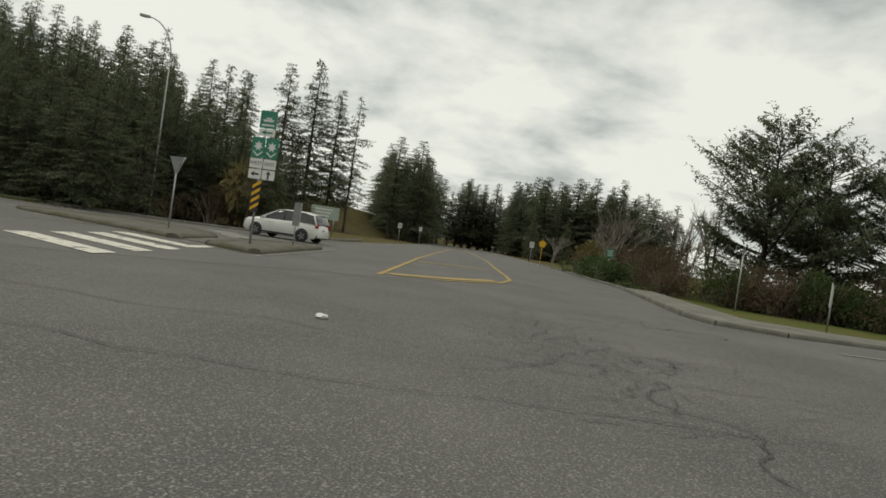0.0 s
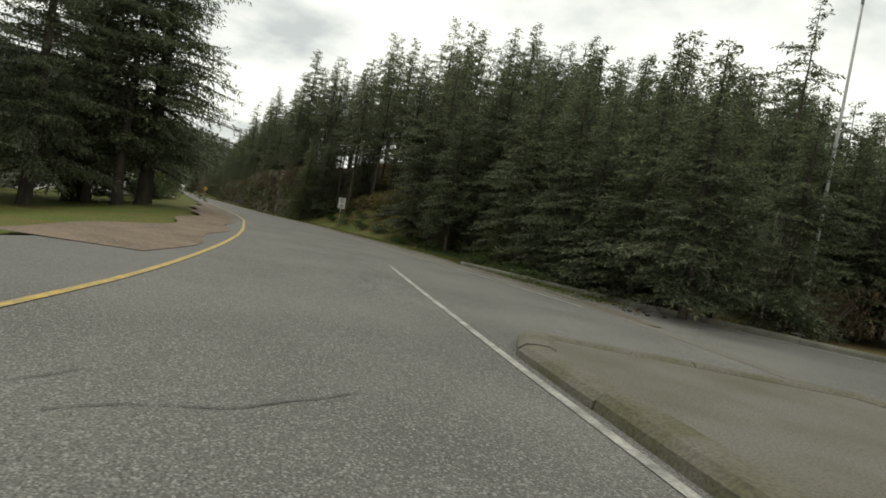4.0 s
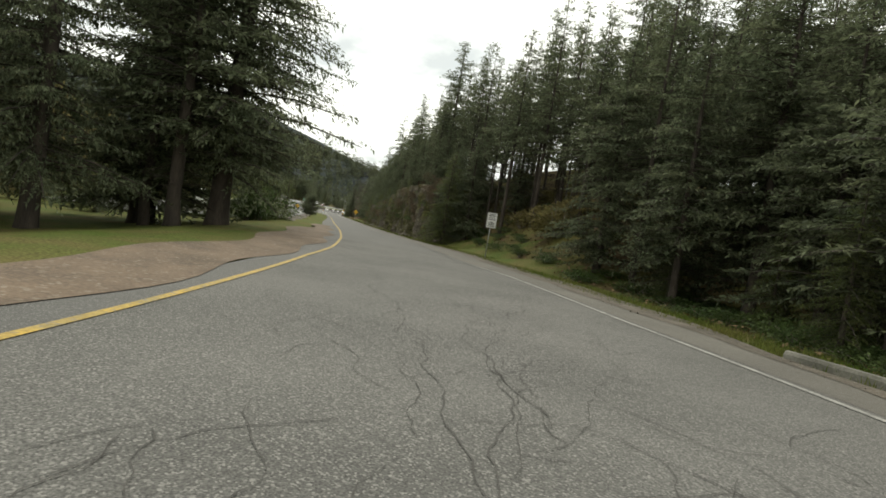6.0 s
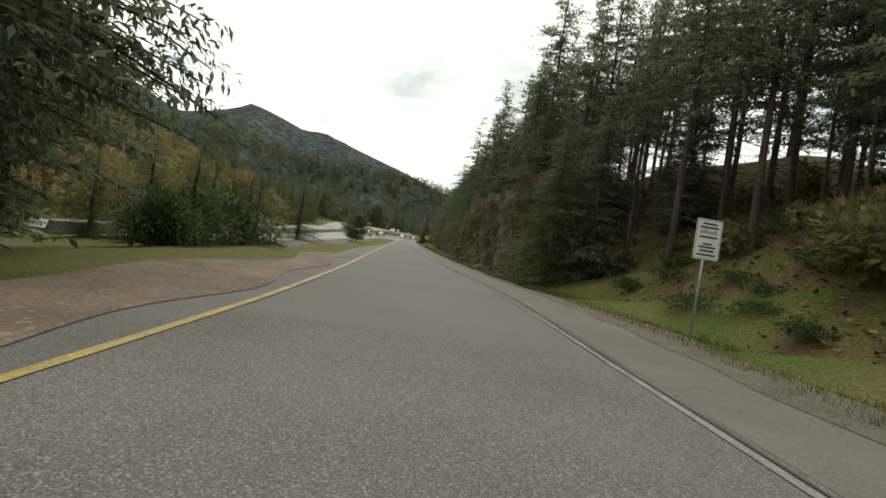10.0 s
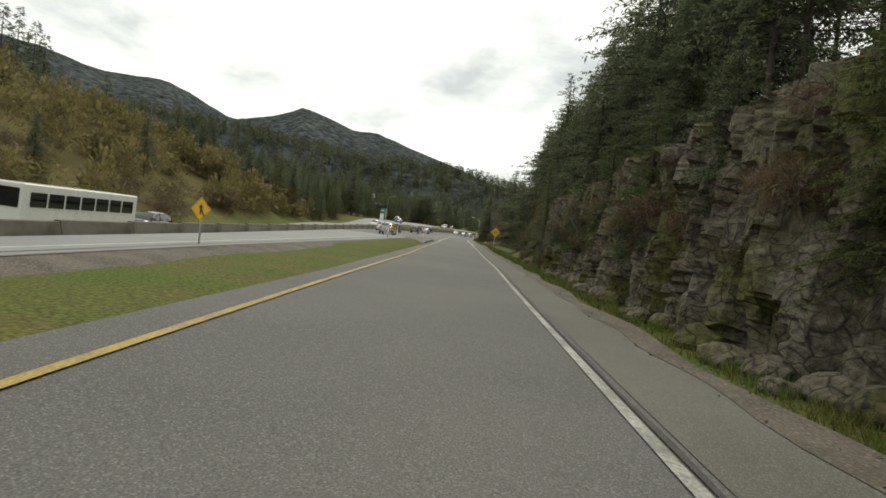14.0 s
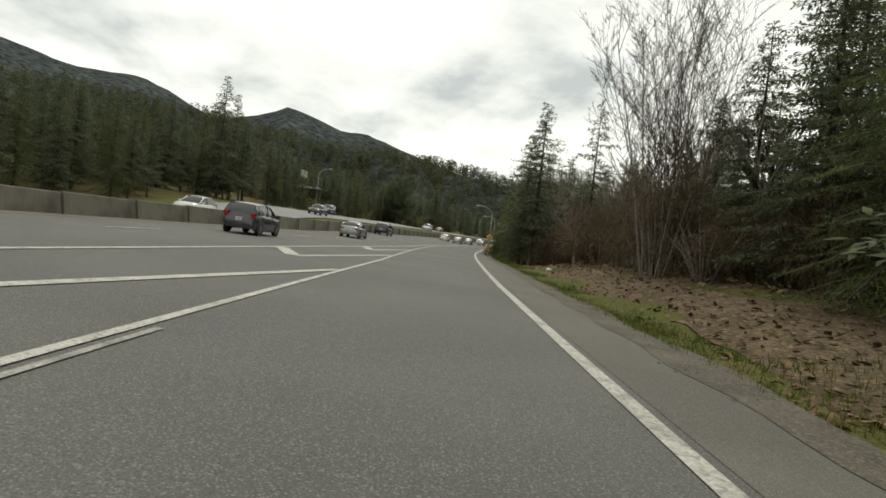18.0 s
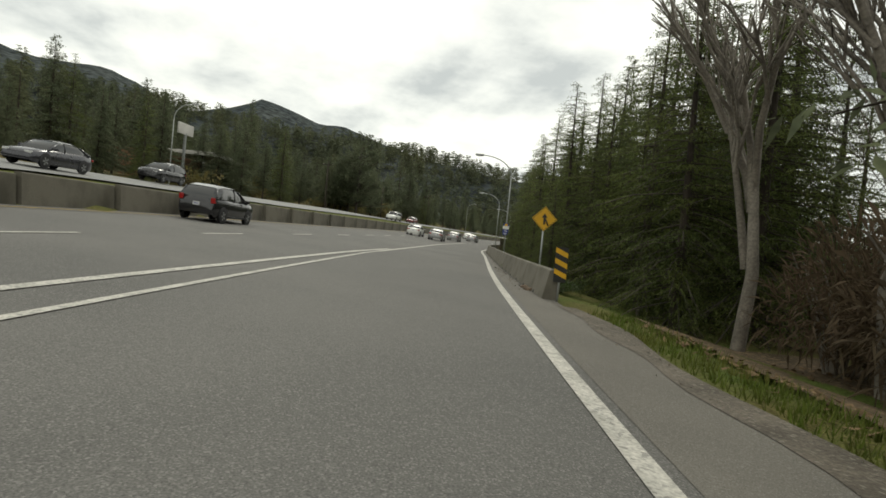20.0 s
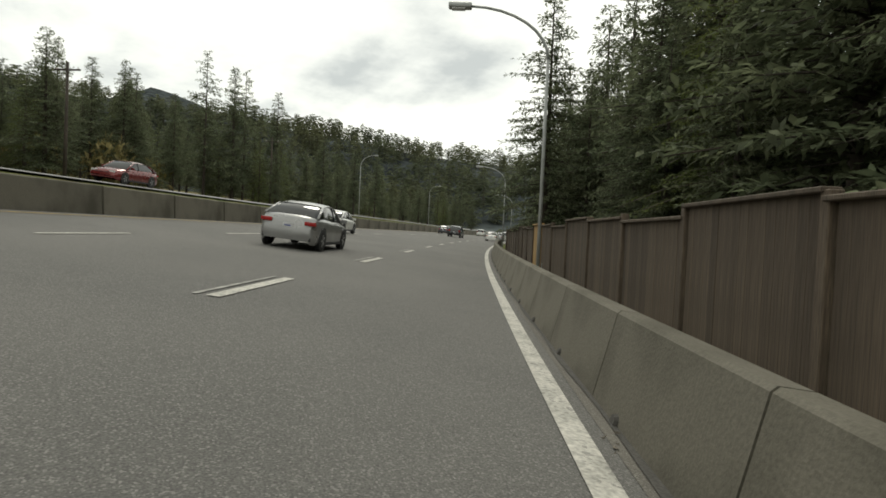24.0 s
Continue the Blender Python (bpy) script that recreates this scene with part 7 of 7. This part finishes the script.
def car_kind(kind, colour, label):
    L, Wd, zb, deck, cab, roofw = CARS[kind]
    w = Wd / 2
    root = tagged(empty("car"), label, "car", "cars on the highway")
    P = PAINT[colour]
    xs = [d[0] for d in deck]
    sec = []
    for f, zt in deck:
        x = (f - 0.5) * L
        edge = min(f, 1 - f)
        ww = w * (0.80 + 0.20 * min(1, edge / 0.09) ** 0.5)
        z0 = zb + (0.1 if edge < 0.02 else 0.0)
        half = [(ww * 0.9, z0), (ww * 0.985, z0 + 0.12), (ww, (z0 + zt) / 2), (ww * 0.965, zt - 0.14), (ww * 0.9, zt - 0.03), (ww * 0.5, zt + 0.015)]
        sec.append([(x, y, z) for y, z in half] + [(x, 0, zt + 0.025)] + [(x, -y, z) for y, z in half[::-1]])
    vs, fs = loft(sec)
    part_mesh("body", mesh_of("body", vs, fs, P, True), root)
    # cabin glass, roof skin and pillars
    csec, roof = [], []
    dz = lambda f: float(np.interp(f, xs, [d[1] for d in deck]))
    for f, zr in cab:
        x = (f - 0.5) * L
        zd = dz(f) - 0.02
        t = (zr - zd) / 0.45
        wr = w * (0.90 - (0.90 - roofw) * min(1, max(0.0, t)))
        csec.append([(x, w * 0.905, zd), (x, (w * 0.905 + wr) / 2, (zd + zr) / 2 + 0.01), (x, wr, zr - 0.05 * min(1, max(0, t))), (x, wr * 0.8, zr), (x, 0, zr + 0.02), (x, -wr * 0.8, zr), (x, -wr, zr - 0.05 * min(1, max(0, t))), (x, -(w * 0.905 + wr) / 2, (zd + zr) / 2 + 0.01), (x, -w * 0.905, zd)])
    vs, fs = loft(csec)
    part_mesh("windows", mesh_of("windows", vs, fs, M["car_glass"], True), root, "dark tinted windows").name = "window_band"
    inner = csec[1:-1]
    rv, rf = [], []
    for sct in inner:
        for j in (2, 3, 4, 5, 6):
            x, y, z = sct[j]
            rv.append((x, y * 1.015, z + 0.012))
    n = len(inner)
    rf = [(i * 5 + j, i * 5 + j + 1, (i + 1) * 5 + j + 1, (i + 1) * 5 + j) for i in range(n - 1) for j in range(4)]
    part_mesh("roof", mesh_of("roof", rv, rf, P, True), root)
    for sg in (0, 8):
        o = 2 if sg == 0 else 6
        for name, a, b in (("front_pillar", csec[-1][sg], csec[-2][o]), ("rear_pillar", csec[0][sg], csec[1][o])):
            tube(name, [a, b], [0.05, 0.04], P, root, 6)
        mid = len(csec) // 2
        a = csec[mid]
        tube("middle_pillar", [(a[sg][0], a[sg][1] * 1.0, a[sg][2]), (a[o][0], a[o][1] * 1.01, a[o][2])], [0.035, 0.03], M["trim"], root, 6)
    for fx in (0.185, 0.80):
        for sg in (1, -1):
            x = (fx - 0.5) * L
            bm = bmesh.new()
            bmesh.ops.create_cone(bm, segments=20, radius1=0.39, radius2=0.39, depth=0.06, cap_ends=True, matrix=Matrix.Rotation(radians(90), 4, "X"))
            part("wheel_arch", bm, M["trim"], root, "", Matrix.Translation((x, sg * (w - 0.022), 0.36)))
            t = part_mesh("tyre", TYRE, root, "", Matrix.Translation((x, sg * (w - 0.09), 0.335)) @ Matrix.Rotation(0 if sg > 0 else math.pi, 4, "Z"))
            part_mesh("rim", RIM, t, "alloy rim")
    zt = deck[2][1]
    for sg in (1, -1):
        tall = kind in ("suv", "hatch", "pickup")
        part("tail_light", box(0.16, 0.34 if not tall else 0.2, 0.12 if not tall else 0.25, (-L / 2 + 0.09, sg * (w - 0.24 if not tall else w - 0.2), zt - (0.2 if not tall else 0.12)), 0.035, 2), M["tail"], root, "red tail light")
        part("headlight", box(0.2, 0.36, 0.13, (L / 2 - 0.16, sg * (w - 0.34), 0.66 if kind == "sedan" else 0.78), 0.03, 2), M["head"], root, "clear headlight")
        part("mirror", box(0.12, 0.2, 0.13, ((cab[-1][0] - 0.5) * L - 0.35, sg * (w + 0.07), dz(0.7) + 0.06), 0.03, 2), P, root)
        part("side_sill", box(L * 0.46, 0.03, 0.1, (0, sg * (w * 0.985), zb + 0.06), 0.01), M["trim"], root)
        part("door_handle", box(0.18, 0.03, 0.03, (-0.1 * L, sg * w * 0.985, dz(0.4) - 0.17), 0.008), P, root)
        part("door_handle", box(0.18, 0.03, 0.03, (0.12 * L, sg * w * 0.985, dz(0.5) - 0.17), 0.008), P, root)
    part("rear_bumper", box(0.1, Wd * 0.82, 0.16, (-L / 2 + 0.06, 0, zb + 0.18), 0.03, 2), M["trim"], root)
    part("front_grille", box(0.06, Wd * 0.5, 0.2, (L / 2 - 0.06, 0, 0.52), 0.02, 2), M["trim"], root)
    pl = part("number_plate", box(0.012, 0.31, 0.16, (-L / 2 - 0.005 + (0.02 if kind == "sedan" else 0.0), 0, zb + 0.52), 0.003), M["plate"], root)
    part("plate_bar", box(0.004, 0.2, 0.035, (-L / 2 - 0.013 + (0.02 if kind == "sedan" else 0.0), 0, zb + 0.52)), M["sign_blue"], pl)
    return root


CAR = {}
for kind, colour, label in (("suv", "white", "white sport utility car with dark windows"), ("sedan", "silver", "silver sedan seen from behind on the highway"), ("sedan", "white", "white sedan on the highway"), ("hatch", "charcoal", "charcoal hatchback with a roof spoiler on the highway"), ("suv", "black", "dark sport utility car far along the highway"), ("sedan", "red", "dark red sedan on the opposite carriageway"), ("pickup", "white", "white pickup with a canopy on the opposite carriageway"), ("sedan", "charcoal", "dark sedan far along the highway")):
    c = car_kind(kind, colour, label)
    c.matrix_basis = Matrix.Translation((0, 0, -800))
    CAR[(kind, colour)] = c


def park(kind, colour, m, label=""):
    c = copy_thing(CAR[(kind, colour)], m)
    if label:
        c["label"] = label
    return c


park("suv", "white", Matrix.Translation((-7.3, 34.3, 0.01)) @ Matrix.Rotation(radians(163), 4, "Z"), "white sport utility car on the slip lane")["group"] = "cars at the crossing"
for s, l, kind, colour in ((192, -9.3, "sedan", "silver"), (220.5, -11.6, "hatch", "charcoal"), (214.5, -13.0, "sedan", "white"), (271, -10.2, "sedan", "silver"), (349.5, -9.2, "sedan", "white"), (345.5, -5.7, "sedan", "silver"), (387.5, -5.4, "sedan", "silver"), (407, -9.4, "sedan", "white"), (246, -10.4, "hatch", "charcoal"), (363.5, -5.5, "sedan", "silver"), (298, -12.2, "suv", "black"), (455, -5.9, "suv", "black"), (462, -1.0, "sedan", "white"), (474, -0.9, "sedan", "silver"), (489, -1.0, "suv", "white"), (505, -5.9, "sedan", "charcoal"), (470, -10.0, "sedan", "charcoal"), (520, -1.0, "sedan", "white"), (516, -10.0, "suv", "white")):
    park(kind, colour, along(s, l, 0.012))
for s, l, kind, colour in ((404, -22.5, "sedan", "red"), (385, -21.3, "pickup", "white"), (266, -23, "suv", "white"), (318, -26.5, "suv", "black"), (163, -25.0, "suv", "black"), (300, -22.5, "sedan", "charcoal")):
    park(kind, colour, along(s, l, 0.03) @ Matrix.Rotation(math.pi, 4, "Z"))
for c in CAR.values():
    for o in [c, *c.children_recursive]:
        bpy.data.objects.remove(o)

# white bus beyond the median
r = tagged(empty("bus", along(154, -25.5, 0.02) @ Matrix.Rotation(math.pi, 4, "Z")), "white single-deck bus with dark windows beyond the median", "bus")
part("body", box(11.5, 2.5, 2.6, (0, 0, 1.65), 0.18, 3), PAINT["white"], r)
for sg in (1, -1):
    for k in range(7):
        part("window", box(1.3, 0.03, 0.85, (-4.5 + 1.5 * k, sg * 1.25, 2.05), 0.05), M["car_glass"], r)
    for x in (-3.4, 3.8):
        part_mesh("tyre", TYRE, r, "", Matrix.Translation((x, sg * 1.15, 0.45)) @ Matrix.Diagonal((1.4, 1.4, 1.4, 1)) @ Matrix.Rotation(0 if sg > 0 else math.pi, 4, "Z"))
for x in (-5.76, 5.76):
    part("windscreen", box(0.03, 2.1, 1.1, (x, 0, 2.1), 0.05), M["car_glass"], r)

# ---- far buildings ----
M["stucco"] = mat("pale_stucco", (0.62, 0.60, 0.56), (0.5, 0.48, 0.45), 0.85, 0.4, 8, 0.1, detail=0.1)
M["roofing"] = mat("grey_roof_shingles", (0.16, 0.15, 0.15), (0.11, 0.105, 0.10), 0.9, 1, 10, 0.2)
M["rust_panel"] = mat("rust_brown_cladding", (0.24, 0.13, 0.07), (0.19, 0.10, 0.055), 0.8, 1, 10, 0.1)


def house(x, y, z, w, d, h, turn, label):
    r = tagged(empty("house", Matrix.Translation((x, y, z)) @ Matrix.Rotation(turn, 4, "Z")), label, "house", "hillside houses")
    part("wall", box(w, d, h, (0, 0, h / 2)), M["stucco"], r)
    bm = bmesh.new()
    v = [bm.verts.new(c) for c in ((-w / 2 - 0.5, -d / 2 - 0.5, h), (w / 2 + 0.5, -d / 2 - 0.5, h), (w / 2 + 0.5, d / 2 + 0.5, h), (-w / 2 - 0.5, d / 2 + 0.5, h), (-w / 2 - 0.5, 0, h + d * 0.28), (w / 2 + 0.5, 0, h + d * 0.28))]
    for f in ((0, 1, 5, 4), (2, 3, 4, 5), (0, 4, 3), (1, 2, 5), (3, 2, 1, 0)):
        bm.faces.new([v[i] for i in f])
    part("roof", bm, M["roofing"], r)
    for sd in (-1, 1):
        for fl in range(max(1, int(h / 3))):
            for k in range(max(2, int(w / 3))):
                part("window", box(1.3, 0.1, 1.2, (-w / 2 + (k + 0.5) * w / max(2, int(w / 3)), sd * d / 2, 1.7 + 2.9 * fl), 0.03), M["car_glass"], r)
    return r


for a, rr, z, w in ((101.5, 420, 17, 16), (100.3, 430, 18, 10), (92.0, 450, 22, 18), (90.7, 455, 20, 12), (87.5, 460, 14, 14), (83.5, 440, 9, 20), (82.2, 445, 8, 12), (104, 440, 24, 12)):
    house(-230 - rr * math.sin(radians(a)), 90 + rr * math.cos(radians(a)), z, w, 9, 6, radians(a + 80), "pale hillside house among the trees")
p = place(360, -52)
r = tagged(empty("roadside_building", Matrix.Translation(p) @ Matrix.Rotation(heading(322), 4, "Z")), "low rust-brown building with a pale canopy", "building")
part("wall", box(16, 8, 4.2, (0, 3, 2.1)), M["rust_panel"], r)
part("canopy", box(15, 7, 0.6, (2, -5, 4.6), 0.05), M["stucco"], r)
for x in (-4, 3, 8.5):
    part("column", box(0.4, 0.4, 4.4, (x, -6.5, 2.2), 0.02), M["stucco"], r)
for k in range(5):
    part("window", box(2.0, 0.1, 1.7, (-6 + 3 * k, -1.0, 1.8), 0.03), M["car_glass"], r)
part("sign_board", box(4.2, 0.3, 1.6, (-9, -6, 7.5), 0.04), M["stucco"], r)
part("sign_post", box(0.4, 0.3, 7.0, (-9, -6, 3.5), 0.02), M["galv"], r)
# utility poles and wires
for i, (s, l) in enumerate(((380, -34), (412, -33), (446, -31))):
    p = place(s, l)
    r = tagged(empty("utility_pole", Matrix.Translation(p) @ Matrix.Rotation(heading(s), 4, "Z")), "weathered wooden utility pole with a cross arm", "utility pole", "utility poles")
    tube("pole", [(0, 0, -0.4), (0, 0, 9.5)], [0.15, 0.1], M["bark"], r, 8)
    part("cross_arm", box(0.12, 2.2, 0.12, (0, 0, 8.9), 0.01), M["bark"], r)
    for y in (-0.9, 0, 0.9):
        part("insulator", box(0.08, 0.08, 0.16, (0, y, 9.03), 0.02), M["stucco"], r)

# ---- grass blades, dead leaves, litter ----


def tufts(name, rng, rows, material, label, h0, h1, category="grass"):
    """rows: (s0, s1, l0 function, l1 function, count)."""
    vs = []
    for s0, s1, f0, f1, n in rows:
        for i in range(n):
            s = rng.uniform(s0, s1)
            a, b = (f0(s) if callable(f0) else f0), (f1(s) if callable(f1) else f1)
            p = place(s, rng.uniform(a, b), -0.06)
            for k in range(3):
                t = rng.uniform(0, 6.28)
                h = rng.uniform(h0, h1)
                d = Vector((math.cos(t), math.sin(t), 0))
                w = Vector((-d.y, d.x, 0)) * 0.012
                q = p + d * 0.05 * k
                vs += [q - w, q + w, q + d * h * 0.5 + Vector((0, 0, h))]
    fs = [(3 * i, 3 * i + 1, 3 * i + 2) for i in range(len(vs) // 3)]
    tagged(new(name, mesh_of(name, vs, fs, material)), label, category, "", "stuff")


G = random.Random(21)
tufts("roadside_grass", G, [(38, 92, lambda s: outer(s) + 0.5, lambda s: outer(s) + 2.2, 5200), (92, 182, lambda s: outer(s) + 0.55, lambda s: outer(s) + 1.5, 5200), (182, 226, lambda s: outer(s) + 0.6, lambda s: outer(s) + 5, 5200), (226, 284, lambda s: outer(s) + 0.5, lambda s: outer(s) + 1.8, 4200)], M["blade"], "short spring grass along the verges", 0.08, 0.22)
tufts("island_weeds", G, [(20, 30, 3.3, 5.0, 160)], M["blade"], "weeds growing from the island kerbs", 0.08, 0.2)

tufts("barrier_weeds", G, [(343, 360, lambda s: foot(s) - 0.1, lambda s: foot(s) + 0.01, 150), (296, 343, lambda s: foot(s) - 0.08, lambda s: foot(s) + 0.01, 60)], M["brownbrush"], "dry weeds along the barrier foot", 0.04, 0.12, "weeds")


def litter(name, rng, rows, material, size, label):
    vs, fs = [], []
    for s0, s1, f0, f1, n in rows:
        for i in range(n):
            s = rng.uniform(s0, s1)
            a, b = (f0(s) if callable(f0) else f0), (f1(s) if callable(f1) else f1)
            p = place(s, rng.uniform(a, b), rng.uniform(-0.06, 0.03))
            t, z = rng.uniform(0, 6.28), size * rng.uniform(0.5, 1.4)
            u = Vector((math.cos(t), math.sin(t), rng.uniform(-0.5, 0.5))) * z
            v = Vector((-math.sin(t), math.cos(t), rng.uniform(-0.5, 0.5))) * z * 0.6
            o = len(vs)
            vs += [p - u, p + v, p + u + Vector((0, 0, 0.02)), p - v]
            fs.append((o, o + 1, o + 2, o + 3))
    tagged(new(name, mesh_of(name, vs, fs, material)), label, "leaf litter", "", "stuff")


litter("dead_leaf_litter", G, [(224, 284, lambda s: outer(s) + 1.2, lambda s: outer(s) + 7, 5000), (60, 92, 7, 14, 2600), (186, 224, lambda s: outer(s) + 0.8, lambda s: outer(s) + 7, 4000), (36, 60, 7.5, 12, 1200), (92, 180, 4.6, 6.0, 1200)], M["deadleaf"], 0.09, "brown dead leaves on the ground")
litter("verge_grit", G, [(286, 372, lambda s: foot(s) - 0.22, lambda s: foot(s) - 0.02, 700), (286, 300, lambda s: foot(s) - 0.4, lambda s: foot(s) - 0.02, 300), (350, 362, lambda s: foot(s) - 0.4, lambda s: foot(s) - 0.02, 300), (36, 284, lambda s: outer(s) - 0.3, lambda s: outer(s) + 0.5, 2600)], M["gravel"], 0.035, "grit and soil along the asphalt edge")


def lump(x, y, z, r, material, name, label, category, flat=0.6):
    bm = bmesh.new()
    bmesh.ops.create_icosphere(bm, subdivisions=2, radius=r)
    for v in bm.verts:
        v.co *= 1 + 0.4 * noise.noise(v.co / r * 1.4 + Vector((x, y, 0)))
        v.co.z *= flat
    me = bpy.data.meshes.new(name)
    bm.to_mesh(me)
    bm.free()
    me.materials.append(material)
    o = new(name, me)
    o.location = (x, y, z)
    return tagged(o, label, category)


lump(-1.05, 7.8, 0.03, 0.085, M["sign_white"], "crumpled_paper", "crumpled white paper litter on the asphalt", "litter", 0.45)
p = place(252.3, 5.6)
lump(p.x, p.y, p.z + 0.02, 0.2, M["sign_white"], "plastic_bag", "white plastic bag lying on the verge", "litter", 0.6)
p = place(194.6, 2.6)
lump(p.x, p.y, p.z + 0.03, 0.05, M["crack"], "dark_clod", "small dark clod on the shoulder", "litter", 0.7)
p = place(299.5, 1.5)
lump(p.x, p.y, p.z + 0.03, 0.05, M["crack"], "dark_clod", "small dark clod on the shoulder", "litter", 0.7)
p = place(349.6, foot(349.6) + 0.22, 0.79)
cup = tagged(empty("paper_cup", Matrix.Translation(p)), "small white paper cup standing on the concrete barrier", "litter")
tube("cup", [(0, 0, 0), (0, 0, 0.12)], [0.035, 0.048], M["sign_white"], cup, 12)
tube("lid", [(0, 0, 0.12), (0, 0, 0.135)], [0.052, 0.046], M["stucco"], cup, 12)
for s in (287.5, 288.4, 356.5, 357.6):
    p = place(s, foot(s) - 0.08)
    lump(p.x, p.y, p.z + 0.03, 0.16, M["dirt"], "soil_heap", "small heap of soil against the barrier", "soil", 0.5)
for s in (72.8, 98.5, 158.0, 206):
    p = place(s, outer(s) + 1.1)
    lump(p.x, p.y, p.z + 0.02, 0.06, M["sign_white"], "paper_scrap", "scrap of white litter in the grass", "litter", 0.5)
